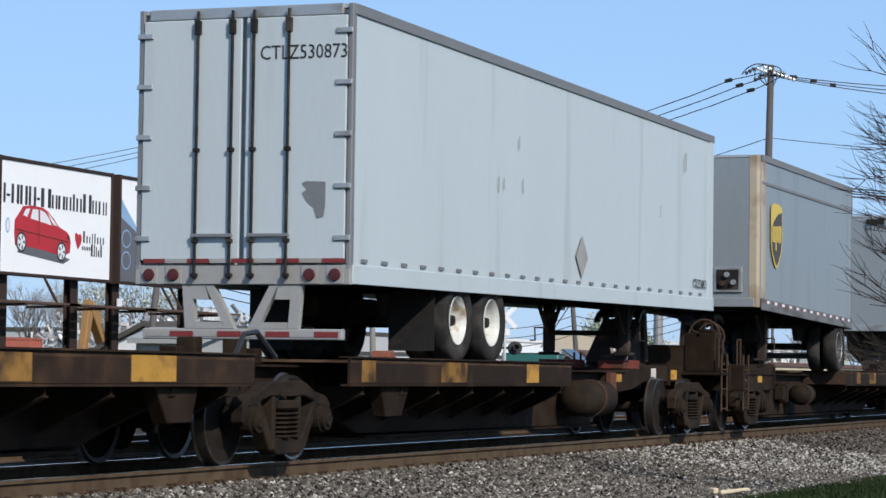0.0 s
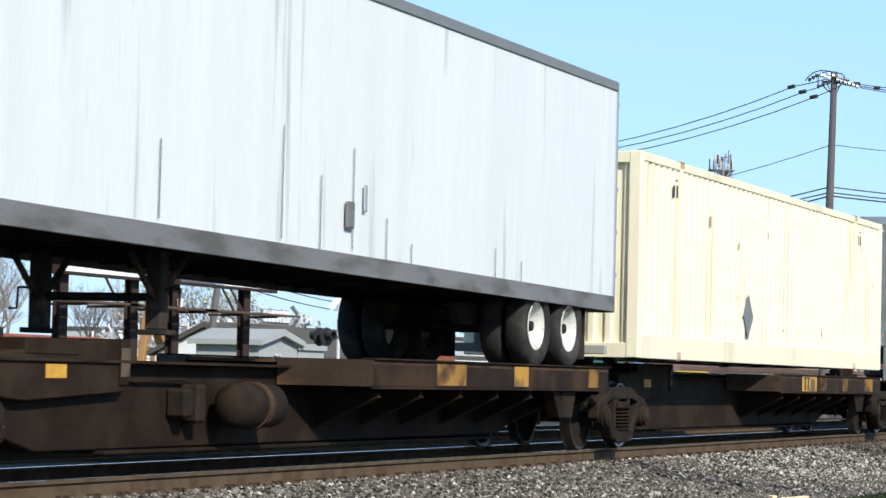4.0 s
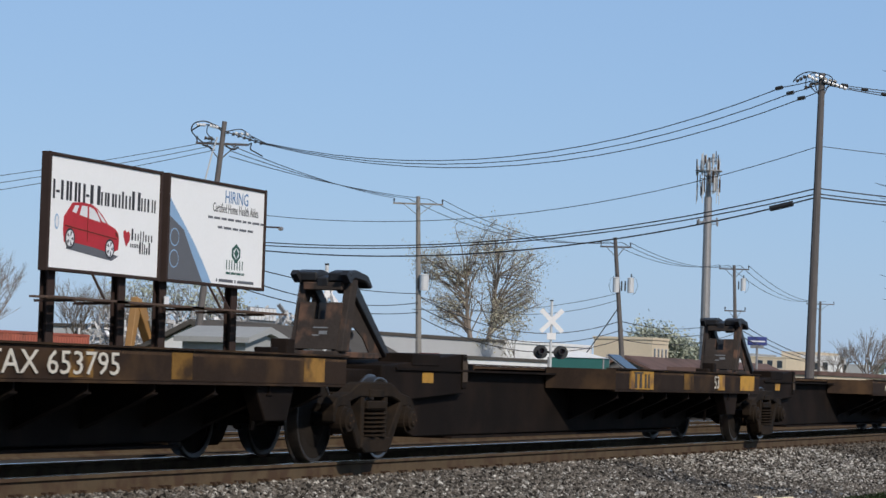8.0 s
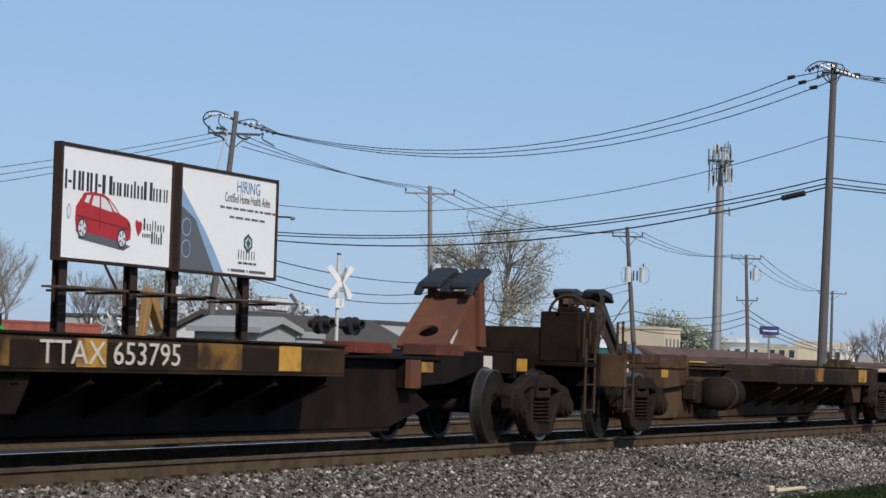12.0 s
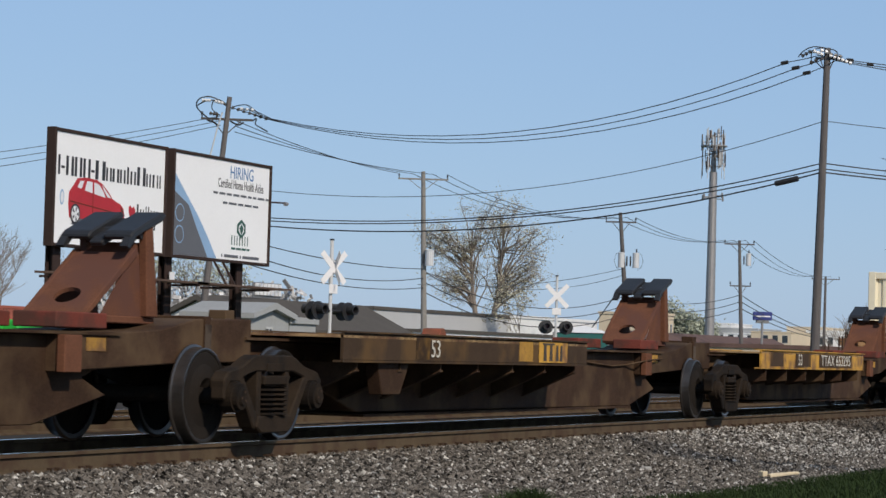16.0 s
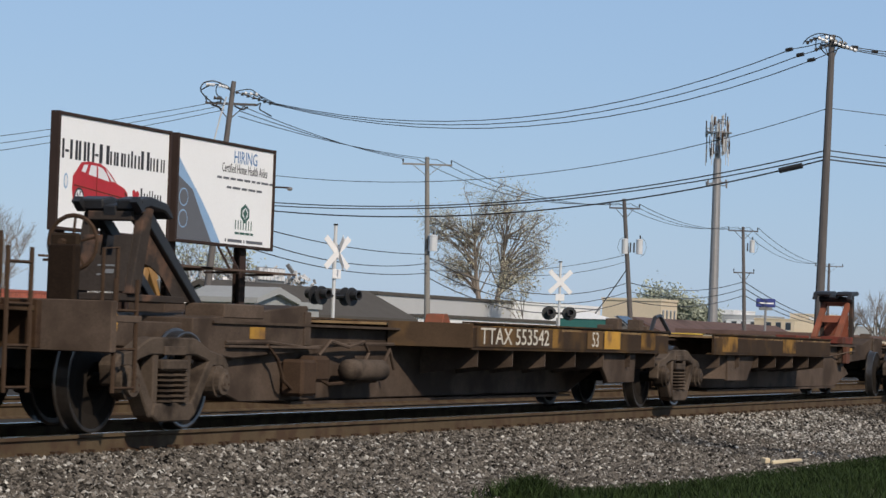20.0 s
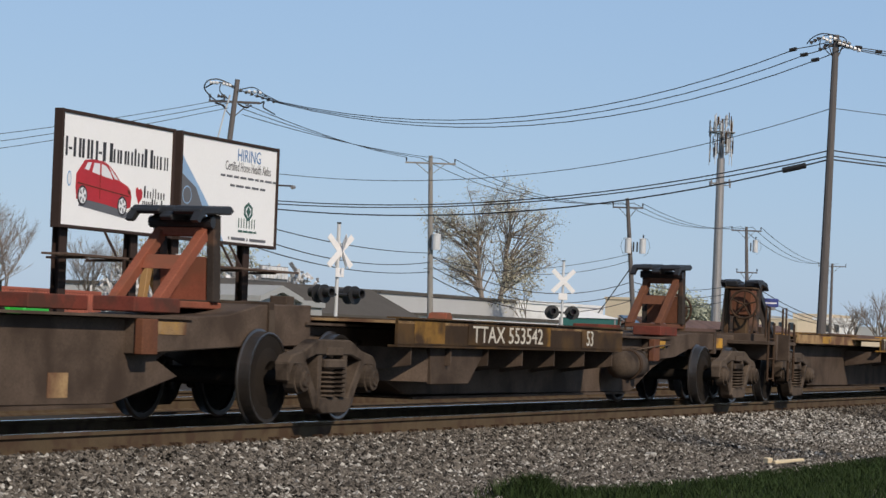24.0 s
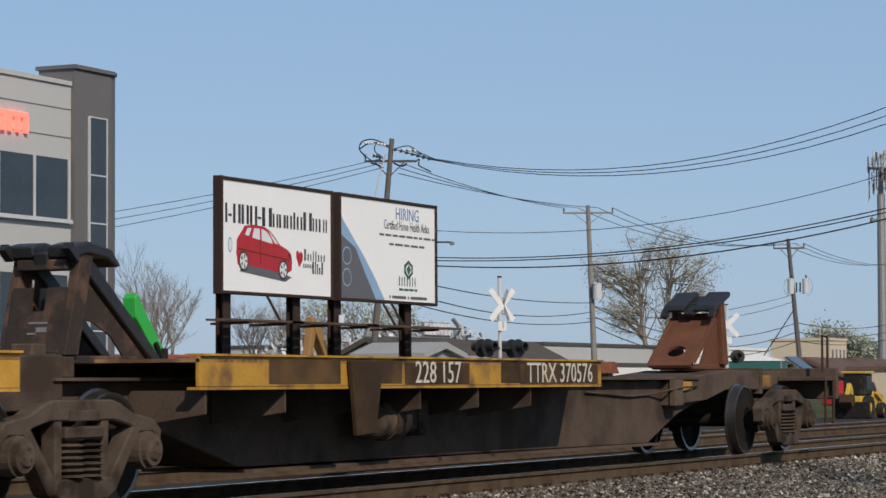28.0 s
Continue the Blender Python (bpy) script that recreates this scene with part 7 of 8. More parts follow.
        for d, z0, hh in ((5.6, 0.2, 1.1), (6.5, 0.15, 0.75), (7.3, 0.2, 1.05), (8.2, 0.1, 0.5), (3.1, 0.2, 0.7), (8.9, 0.12, 0.25), (11.5, 0.1, 0.4), (12.4, 0.1, 0.3)):
            x = f(L - d)
            part("rust_streak", box(B(), x, x + 0.014, yl + 0.0015, yl + 0.005, zb(L - d) + z0, zb(L - d) + z0 + hh), "rail_grey", t)
        x = f(L - 7.2)
        part("side_latch", box(B(), x - 0.1, x + 0.1, yl - 0.02, yl + 0.004, zb(8) + 0.42, zb(8) + 0.7, 0.02), "rail_grey", t)
        part("side_latch", box(B(), x + 0.35, x + 0.43, yl - 0.015, yl + 0.004, zb(8) + 0.62, zb(8) + 0.9, 0.01), "alu", t)
    if not white:
        shield(t, f(L - 1.3 if axles == 2 else L - 1.15), zt - 1.42, 1.2, yl + 0.001)
        num = "841974" if axles == 2 else "983"
        lettering("trailer_number", num, "black_mark", t, 0.2, front_side(-0.013 if nose == "lead" else -0.05, -0.12, zt - 0.33)) if nose == "lead" else None
    if style == "silver" and axles == 2:
        lettering("length_mark", "53", "black_mark", t, 0.18, near_side(f(L - 0.22), yl - 0.004, zb(L) + 0.7))
        for s in (-1, 1):
            part("side_skirt", prism(B(), [(f(L - 3.0), zb(L) - 0.05), (f(5.42), zb(0) - 0.03), (f(5.36), 1.6), (f(5.52), 1.24), (f(L - 5.47), 1.25), (f(L - 3.2), 1.66)], s * 1.2 - 0.012, s * 1.2 + 0.012, "y"), "skirt", t, "pale side skirt")
            part("skirt_bracket", box(B(), *X(8.4, 8.6), s * 1.23 - 0.03, s * 1.23 + 0.03, zb(8) - 0.18, zb(8) - 0.03, 0.005), "alu", t)
    if axles == 1 and nose == "trail":
        for s in (-1, 1):
            part("side_skirt", box(B(), *X(2.0, 4.0), s * 1.05 - 0.02, s * 1.05 + 0.02, 1.25, zb(2) - 0.04, 0.02), "skirt", t, "pale tool box panel")
        part("number_plate_panel", box(B(), *X(-0.01, 0.06), -0.55, 0.55, gb - 0.05, zb(0) - 0.1, 0.01), "alu", t)
        bm = B()
        for k in range(6):
            box(bm, *X(-0.02, -0.011), -0.2 + k * 0.075, -0.15 + k * 0.075, zb(0) - 0.28, zb(0) - 0.18)
        part("plate_bars", bm, "black_mark", t)
    MOVERS.append((t, s0))
    return t


trailer(25.42, 15.9, "white", "trail", 2.10, 1.96)
trailer(44.8, 8.35, "silver_tan", "lead", 2.22, 2.05, axles=1)
trailer(62.15, 16.15, "silver", "lead", 2.12, 1.99)
trailer(79.35, 16.15, "dirty", "lead", 2.10, 1.92)
trailer(122.5, 8.1, "silver", "trail", 2.22, 1.96, axles=1)


def well_car(s0, s1):
    """A rust-brown well wagon; x from its front bogie."""
    L = s1 - s0
    a, b = -0.55, L + 0.45
    t = thing("well_wagon", "rust-brown well wagon with ribbed sides and yellow reflector patches", "rail wagon", "well wagon of the train")
    for s in (-1, 1):
        y, ys = s * 1.43, s * 1.36
        sd = part("well_side", prism(B(), [(a + 0.4, 0.98), (a + 0.4, 1.42), (b - 0.4, 1.42), (b - 0.4, 0.98), (b - 1.0, 0.86), (b - 1.6, 0.20), (a + 1.85, 0.20), (a + 1.5, 0.75), (a + 1.1, 0.93)], ys - 0.012, ys + 0.012, "y"), "well", t)
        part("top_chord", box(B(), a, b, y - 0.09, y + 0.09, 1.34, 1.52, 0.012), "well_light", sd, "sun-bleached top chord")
        part("chord_lip", rod(B(), (a + 0.5, s * 1.40, 1.30), (b - 0.5, s * 1.40, 1.30), 0.03, 6), "well", sd)
        part("bottom_chord", box(B(), a + 1.8, b - 1.55, min(s * 1.33, s * 1.44), max(s * 1.33, s * 1.44), 0.14, 0.2, 0.008), "well", sd)
        for k in range(16):
            u = 2.2 + 1.01 * k
            wide = 0.13 if k in (7, 13) else 0.055
            web = [(ys + s * 0.013, 1.335), (s * 1.505, 1.335), (s * 1.40, 0.24), (ys + s * 0.013, 0.24)]
            po = part("side_post", prism(B(), web, u - 0.02, u + 0.02, "x"), "well", sd)
            # outer flanges get the lighter tan so that they look sunlit against the panels
            fl = [(s * 1.507, 1.335), (s * 1.519, 1.335), (s * 1.414, 0.24), (s * 1.402, 0.24)]
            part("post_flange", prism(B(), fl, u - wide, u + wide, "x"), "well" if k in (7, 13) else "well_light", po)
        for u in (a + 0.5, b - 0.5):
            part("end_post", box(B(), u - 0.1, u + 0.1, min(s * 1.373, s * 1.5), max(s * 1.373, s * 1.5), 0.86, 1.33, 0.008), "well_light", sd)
        for u, ln in ((4.42, 0.47), (8.83, 0.44), (13.94, 0.44), (17.98, 0.72)):
            part("reflector", box(B(), u, u + ln, s * 1.5225 - 0.002, s * 1.5225 + 0.002, 1.36, 1.48), "reflector_yellow", sd)
        for u in (2.46, 5.52, 8.55, 11.66, 14.6):
            part("reflector", box(B(), u, u + 0.45, ys + s * 0.0145 - 0.002, ys + s * 0.0145 + 0.002, 1.04, 1.17), "reflector_yellow", sd)
        for u in (9.28, 10.75):
            part("chord_seam", box(B(), u - 0.012, u + 0.012, s * 1.5222 - 0.0015, s * 1.5222 + 0.0015, 1.345, 1.515), "well", sd)
        part("reflector", box(B(), a + 0.42, a + 0.58, s * 1.5025 - 0.002, s * 1.5025 + 0.002, 0.98, 1.24), "reflector_yellow", sd)
        y = s * 1.46
        for u in (a + 0.9, b - 2.7):
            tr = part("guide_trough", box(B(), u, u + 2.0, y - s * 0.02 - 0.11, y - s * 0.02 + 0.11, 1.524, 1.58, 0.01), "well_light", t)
            for k in range(4):
                part("trough_rib", box(B(), u + 0.2 + k * 0.5, u + 0.23 + k * 0.5, y - s * 0.02 - 0.13, y - s * 0.02 + 0.13, 1.53, 1.6, 0.004), "well", tr)
        lk = part("corner_lock", prism(B(), [(b - 2.75, 1.52), (b - 2.35, 1.52), (b - 2.42, 1.7), (b - 2.5, 1.78), (b - 2.62, 1.74)], y - 0.12, y + 0.04, "y", 0.01), "well", t)
        for u, txt in ((a + 16.1, "20\n40"),):
            lettering("stencil", txt, "black_mark", t, 0.16, near_side(u, -1.374, 0.95)) if s < 0 else None
        if s < 0:
            lettering("stencil", "53", "grey_rail", t, 0.34, near_side(a + 15.4, -1.3745, 0.9))
            lettering("stencil", "DTTX 57722", "well", t, 0.11, near_side(10.1, -1.5245, 1.43), squeeze=1.1)
            for u0, u1, txt in ((3.3, 4.1, "DTTX"), (4.45, 5.1, "57722")):
                part("stencil_panel", box(B(), u0, u1, -1.3765, -1.3725, 0.76, 1.02), "catwalk", t)
                lettering("stencil", txt, "well_light", t, 0.24, near_side((u0 + u1) / 2, -1.379, 0.89), squeeze=0.85)
    part("well_floor", box(B(), a + 1.9, b - 1.6, -1.4, 1.4, 0.18, 0.26), "well", t)
    for u0, u1 in ((a, a + 1.7), (b - 1.5, b)):
        part("end_deck", box(B(), u0, u1, -1.36, 1.36, 0.92, 1.0, 0.008), "well", t)
        part("bolster_beam", box(B(), u0 + 0.2, u1 - 0.2, -0.45, 0.45, 0.78, 0.915, 0.01), "spine", t)
    for u, d in ((a, -1), (b, 1)):
        x0, x1 = sorted((u + d * 0.0, u + d * 1.0))
        part("end_stub", box(B(), x0, x1, -0.4, 0.4, 0.74, 1.04, 0.012), "spine", t)
        part("end_platform", box(B(), x0 + 0.1, x1 - 0.1, -1.32, 1.32, 1.045, 1.09, 0.006), "spine", t)
        part("end_sill", box(B(), min(u + d * 0.9, u + d * 0.98), max(u + d * 0.9, u + d * 0.98), -1.34, 1.34, 0.75, 1.14, 0.006), "spine", t)
        for s in (-1, 1):
            ladder(t, min(u + d * 0.45, u + d * 0.85), s * 1.33, 0.4, 1.55, 0.36)
            part("grab_iron", tube(B(), [(u + d * 0.2, s * 1.28, 1.1), (u + d * 0.2, s * 1.28, 1.62), (u + d * 0.42, s * 1.28, 1.66), (u + d * 0.42, s * 1.28, 1.1)], 0.018, 6), "iron", t)
        coupler(t, u + d * 0.95, u + d * 1.35)
    hand_brake(t, lambda v: v, b + 0.55, 1.09)
    part("brake_cylinder", lathe(B(), [(0, -0.4), (0.16, -0.38), (0.18, 0.0), (0.16, 0.38), (0, 0.4)], 14, (a + 0.2, -0.8, 1.2), "x"), "bogie", t)
    part("post_sign", box(B(), a - 0.35, a - 0.25, -1.3, -1.24, 1.09, 1.75, 0.006), "iron", t)
    MOVERS.append((t, s0))


well_car(311.6, 330.55)

# ---------------- trees ----------------


def limb(bm, p, d, ln, r, depth, rnd, tips, bend=0.25, split=3, up=0.12):
    n = 3
    q = Vector(p)
    d = Vector(d).normalized()
    for i in range(n):
        d = (d + Vector((rnd.uniform(-1, 1), rnd.uniform(-1, 1), rnd.uniform(-0.5, 1) * up * 4)) * bend * 0.5).normalized()
        e = q + d * ln / n
        rod(bm, q, e, r * (1 - 0.22 * i), 5, r * (1 - 0.22 * (i + 1)))
        q = e
        if depth > 0 and i > 0:
            for _ in range(split - 1 if i < n - 1 else split):
                nd = (d + Vector((rnd.uniform(-1, 1), rnd.uniform(-1, 1), rnd.uniform(-0.35, 0.8))) * 0.75).normalized()
                limb(bm, q, nd, ln * rnd.uniform(0.5, 0.75), r * 0.45, depth - 1, rnd, tips, bend, split, up)
    tips.append(q)


def leaves(tips, rnd, n, spread, size):
    bm = B()
    for p in tips:
        for _ in range(n):
            c = p + Vector((rnd.gauss(0, spread), rnd.gauss(0, spread), rnd.gauss(0, spread)))
            a = Vector((rnd.uniform(-1, 1), rnd.uniform(-1, 1), rnd.uniform(-1, 1))).normalized()
            b = a.orthogonal().normalized()
            s = size * rnd.uniform(0.5, 1.3)
            v = [bm.verts.new(c + a * s), bm.verts.new(c + b * s * 0.5), bm.verts.new(c - a * s), bm.verts.new(c - b * s * 0.5)]
            bm.faces.new(v)
    return bm


def tree(dist, az, height, seed, label, leaf=None, stems=1, n=10, spread=0.5, size=0.16, depth=3, r=0.22, wide=0.3, bend=0.3, group="trees", base_z=GROUND):
    rnd = random.Random(seed)
    t = thing("tree", label, "tree", group, at=Matrix.Translation(ground_pt(dist, az, base_z)))
    bm, tips = B(), []
    for k in range(stems):
        d = Vector((rnd.uniform(-1, 1) * wide, rnd.uniform(-1, 1) * wide, 1))
        limb(bm, (k * 0.25, 0, 0), d, height * 0.52, r, depth, rnd, tips, bend, 3)
    part("trunk", bm, "bark", t)
    if leaf:
        part("crown", leaves(tips, rnd, n, spread, size), leaf, t)
    return t




def round_tree(dist, az, height, half, seed, label, n=120, leaf_n=5):
    """Two stems that fork into many limbs, each reaching for a place in an oval crown."""
    rnd = random.Random(seed)
    t = thing("tree", label, "tree", "trees", at=Matrix.Translation(ground_pt(dist, az)))
    base = ground_pt(dist, az) - Vector(EYE)
    side = Vector((base.y, -base.x, 0)).normalized()
    bm, tips = B(), []
    stems = []
    for sg in (-1, 1):
        a, b, c = Vector((0, 0, -0.2)) + side * 0.15 * sg, side * sg * 0.5 + Vector((0, 0, height * 0.2)), side * sg * 1.0 + Vector((0, 0, height * 0.42))
        tube(bm, [a, a.lerp(b, 0.5) + side * 0.1 * sg, b], 0.27, 7)
        rod(bm, b, c, 0.25, 7, 0.17)
        d = side * sg * 1.3 + Vector((0, 0, height * 0.7))
        rod(bm, c, d, 0.17, 6, 0.07)
        stems.append((b, c, d))
    # the crown is a handful of uneven masses with gaps between them
    masses = [(-0.62, 0.60, 0.42), (-0.25, 0.80, 0.44), (0.22, 0.90, 0.36), (0.60, 0.72, 0.42), (0.78, 0.56, 0.26), (0.12, 0.62, 0.36), (-0.85, 0.72, 0.24), (0.42, 0.46, 0.26), (-0.5, 0.44, 0.22)]
    for k in range(n):
        mx, mz, mr = masses[k % len(masses)]
        a, u, v = rnd.uniform(0, math.tau), rnd.uniform(-1, 1), rnd.random() ** 0.42
        q = side * (mx * half) + Vector((0, 0, mz * height)) + Vector((math.cos(a) * math.sqrt(1 - u * u), math.sin(a) * math.sqrt(1 - u * u), u)) * (mr * half * v)
        q.z = min(q.z, height * rnd.uniform(0.97, 1.03))
        b, c, d = stems[0] if q.dot(side) < rnd.uniform(-1.5, 1.5) else stems[1]
        p = b.lerp(c, rnd.uniform(0.5, 1)) if q.z < height * 0.6 else c.lerp(d, rnd.uniform(0, 0.9))
        m = p.lerp(q, 0.5) + Vector((rnd.gauss(0, 0.3), rnd.gauss(0, 0.3), rnd.uniform(0.1, 0.7)))
        rod(bm, p, m, 0.065, 5, 0.04)
        rod(bm, m, q, 0.04, 5, 0.018)
        for _ in range(5):
            e = m.lerp(q, rnd.uniform(0.3, 1.0))
            f = e + Vector((rnd.gauss(0, 0.6), rnd.gauss(0, 0.6), rnd.gauss(0.2, 0.5)))
            rod(bm, e, f, 0.022, 4, 0.013)
            for _ in range(4):
                g = e.lerp(f, rnd.uniform(0.4, 1.0))
                w = g + Vector((rnd.gauss(0, 0.28), rnd.gauss(0, 0.28), rnd.gauss(0.1, 0.28)))
                rod(bm, g, w, 0.011, 3, 0.006)
                tips.append(w)
    part("trunk", bm, "bark", t)
    part("crown", leaves(tips, rnd, leaf_n, 0.34, 0.085), "leaf", t)


round_tree(205, 20.47, 14.2, 5.3, 12, "fork-trunked tree with sparse pale brown spring leaves")
tree(200, 19.45, 6.0, 14, "small slender tree with a few new leaves", "leaf", 1, 5, 0.4, 0.12, 3, 0.09, 0.2)
for k, (d, az, h, s) in enumerate(((165, 31.3, 8.0, 21), (150, 31.9, 6.5, 22), (175, 29.4, 6.0, 25), (170, 28.8, 5.2, 26))):
    tree(d, az, h, s, "bare grey-brown tree with fine upright twigs", None, 2, depth=4, r=0.15, wide=0.4, group="bare trees")
for k, (d, az, h, s) in enumerate(((185, 27.9, 6.8, 31), (190, 26.9, 7.2, 32), (180, 26.2, 6.4, 33), (195, 28.3, 6.0, 34))):
    tree(d, az, h, s, "young tree in thin olive spring leaf", "far_leaf", 2, 2, 0.5, 0.16, 3, 0.14, 0.4)
for k, (d, az, h, s) in enumerate(((400, 16.9, 7.0, 41), (400, 16.45, 7.6, 42), (410, 16.05, 6.4, 43), (410, 15.7, 5.4, 44))):
    tree(d, az, h, s, "distant rounded tree in pale green leaf", "far_leaf", 2, 16, 0.9, 0.28, 3, 0.2, 0.4, group="distant trees")
for k, (d, az, h, s) in enumerate(((260, 12.35, 5.4, 51), (255, 12.0, 6.2, 52), (270, 11.6, 6.5, 53), (250, 11.2, 6.0, 54))):
    tree(d, az, h, s, "bare grey-brown tree with fine upright twigs", None, 2, depth=3, r=0.16, wide=0.4, group="bare trees")


def near_bare_tree():
    """A leafless thorny tree on the near bank; only its outer twigs reach over the track."""
    rnd = random.Random(77)
    t = thing("tree", "leafless small tree with crooked dark twigs beside the line", "tree", "bare trees", at=Matrix.Translation(ground_pt(30, 7.6)))
    bm, tips = B(), []
    rod(bm, (0, 0, -0.2), (0.05, 0.1, 1.6), 0.10, 8, 0.08)
    for k in range(15):
        z = 1.3 + 0.22 * k
        d = Vector((0.30 * rnd.uniform(-1, 1), 1.0, rnd.uniform(-0.15, 0.5)))
        rod(bm, (0.05, 0.1, z - 0.4), (0.05, 0.12, z), 0.07 * (1 - k * 0.05), 6)
        limb(bm, (0.05, 0.1, z), d, 1.05, 0.026, 2, rnd, tips, 0.6, 3)
    part("trunk", bm, "twig", t)


near_bare_tree()


def far_woods():
    """A low uneven belt of distant trees round the horizon."""
    rnd = random.Random(9)
    bm = B()
    for k in range(2600):
        az = rnd.uniform(-20, 70)
        d = rnd.uniform(620, 760)
        c = ground_pt(d, az, GROUND + rnd.uniform(0, 4.2 + 1.6 * math.sin(az * 1.3) + 1.2 * math.sin(az * 4.1)))
        for _ in range(3):
            a = Vector((rnd.uniform(-1, 1), rnd.uniform(-1, 1), rnd.uniform(-1, 1))).normalized()
            b = a.orthogonal().normalized()
            p = c + Vector((rnd.gauss(0, 1.5), rnd.gauss(0, 1.5), rnd.gauss(0, 0.8)))
            s = rnd.uniform(0.8, 1.9)
            bm.faces.new([bm.verts.new(p + a * s), bm.verts.new(p + b * s * 0.7), bm.verts.new(p - a * s), bm.verts.new(p - b * s * 0.7)])
    solid("far_woods", bm, "far_leaf", "belt of distant hazy woodland along the horizon", "woodland", kind="stuff")


far_woods()

# ---------------- yard things beyond the track ----------------


def yard_container(dist, az, label):
    p = ground_pt(dist, az)
    t = thing("yard_container", label, "container", "red yard containers", at=Matrix.Translation(p))
    L, w, h = 12.2, 2.44, 2.9
    part("corrugated_front", corrugated(B(), 0.1, L - 0.1, 0.05, 0.15, h - 0.1, 0.28, 0.05), "red_steel", t)
    part("corrugated_end", corrugated(B(), 0.1, w - 0.1, 0.05, 0.15, h - 0.1, 0.28, 0.05, "y"), "red_steel", t)
    for x in (0, L - 0.14):
        for y in (0, w - 0.14):
            part("corner_post", box(B(), x, x + 0.14, y, y + 0.14, 0, h, 0.01), "red_steel", t)
    for z in (0, h - 0.12):
        part("rail", box(B(), 0.141, L - 0.141, 0.0, 0.1, z, z + 0.14), "red_steel", t)
        part("rail", box(B(), 0.0, 0.1, 0.141, w - 0.141, z, z + 0.14), "red_steel", t)
    part("roof", box(B(), 0.05, L - 0.05, 0.06, w - 0.06, h - 0.06, h - 0.02), "red_steel", t)
    return t


for d, az in ((126, 31.9), (136, 33.6), (126, 36.5), (150, 35.5)):
    yard_container(d, az, "rust-red corrugated shipping container standing in the yard")


def scrap_heap(dist, az, w, h, n, seed, label):
    rnd = random.Random(seed)
    bm = B()
    for _ in range(n):
        a = rnd.uniform(-1, 1)
        z = rnd.random() ** 0.8 * h * (1 - abs(a) ** 1.6)
        c = Vector((a * w / 2, rnd.uniform(-3, 3), z))
        m = Matrix.Translation(c) @ Euler((rnd.uniform(0, 6), rnd.uniform(0, 6), rnd.uniform(0, 6))).to_matrix().to_4x4()
        s = [rnd.uniform(0.05, 0.34), rnd.uniform(0.03, 0.14), rnd.uniform(0.02, 0.06)]
        vs = [bm.verts.new(m @ Vector((x * s[0], y * s[1], q * s[2]))) for x in (-1, 1) for y in (-1, 1) for q in (-1, 1)]
        for f in ((0, 1, 3, 2), (4, 6, 7, 5), (0, 4, 5, 1), (2, 3, 7, 6), (0, 2, 6, 4), (1, 5, 7, 3)):
            bm.faces.new([vs[i] for i in f])
    solid("scrap_heap", bm, "scrap", label, "scrap heap", "scrap heaps", "stuff", at=Matrix.Translation(ground_pt(dist, az)))


scrap_heap(150, 27.9, 12, 4.6, 1700, 1, "tangled heap of grey scrap metal")
scrap_heap(146, 25.75, 14, 5.0, 2400, 2, "tangled heap of pale scrap metal")
scrap_heap(160, 30.2, 16, 2.3, 700, 3, "low heap of mixed scrap metal")


def material_handler(dist, az, mat, k, label, lean):
    p = ground_pt(dist, az)
    t = thing("excavator", label, "excavator", "yard machines", at=Matrix.Translation(p) @ Matrix.Diagonal((lean, 1, 1, 1)))
    part("boom", prism(B(), [(-0.2 * k, 1.2 * k), (0.25 * k, 1.2 * k), (-1.6 * k, 3.9 * k), (-2.1 * k, 4.1 * k), (-2.2 * k, 3.7 * k)], -0.25, 0.25, "y", 0.03), mat, t)
    part("stick", prism(B(), [(-2.3 * k, 4.2 * k), (-1.8 * k, 4.1 * k), (-2.6 * k, 1.4 * k), (-2.9 * k, 1.4 * k)], -0.2, 0.2, "y", 0.03), mat, t)
    part("ram", rod(B(), (-0.2 * k, -0.3, 1.4 * k), (-1.3 * k, -0.3, 3.2 * k), 0.09, 8), "alu", t)
    part("cab", box(B(), -0.6 * k, 1.0 * k, -0.9, 0.9, 0.8 * k, 2.1 * k, 0.06), mat, t)
    part("cab_glass", box(B(), -0.5 * k, 0.3 * k, -0.93, -0.904, 1.3 * k, 2.0 * k), "glass", t)
    part("track_frame", box(B(), -1.4 * k, 1.4 * k, -1.3, 1.3, 0.0, 0.75 * k, 0.12), "chassis", t)
    part("grapple", prism(B(), [(-2.95 * k, 1.4 * k), (-2.5 * k, 1.4 * k), (-2.4 * k, 0.8 * k), (-2.7 * k, 0.5 * k), (-3.1 * k, 0.8 * k)], -0.3, 0.3, "y", 0.03), "iron", t)
    return t


material_handler(140, 27.7, "orange", 1.2, "orange material handler with a folded boom at a scrap heap", 1)


def green_crane():
    p = ground_pt(120, 31.6)
    t = thing("excavator", "bright green material handler with a long sloping boom", "excavator", "yard machines", at=Matrix.Translation(p) @ Matrix.Scale(1.15, 4))
    part("boom", prism(B(), [(0.9, 0.8), (1.4, 1.1), (-1.7, 4.4), (-2.1, 4.9), (-2.3, 4.7), (-2.2, 3.9)], -0.3, 0.3, "y", 0.04), "green", t)
    part("ram", rod(B(), (0.6, -0.4, 1.0), (-0.9, -0.4, 2.9), 0.1, 8), "chassis", t)
    part("ram_bracket", box(B(), -0.3, 0.0, -0.45, 0.45, 2.2, 2.7, 0.03), "chassis", t)
    part("cab", box(B(), 0.9, 3.0, -1.0, 1.0, 0.6, 1.9, 0.08), "green", t)
    part("carriage", box(B(), 0.4, 3.6, -1.2, 1.2, 0.0, 0.6, 0.1), "chassis", t)


green_crane()


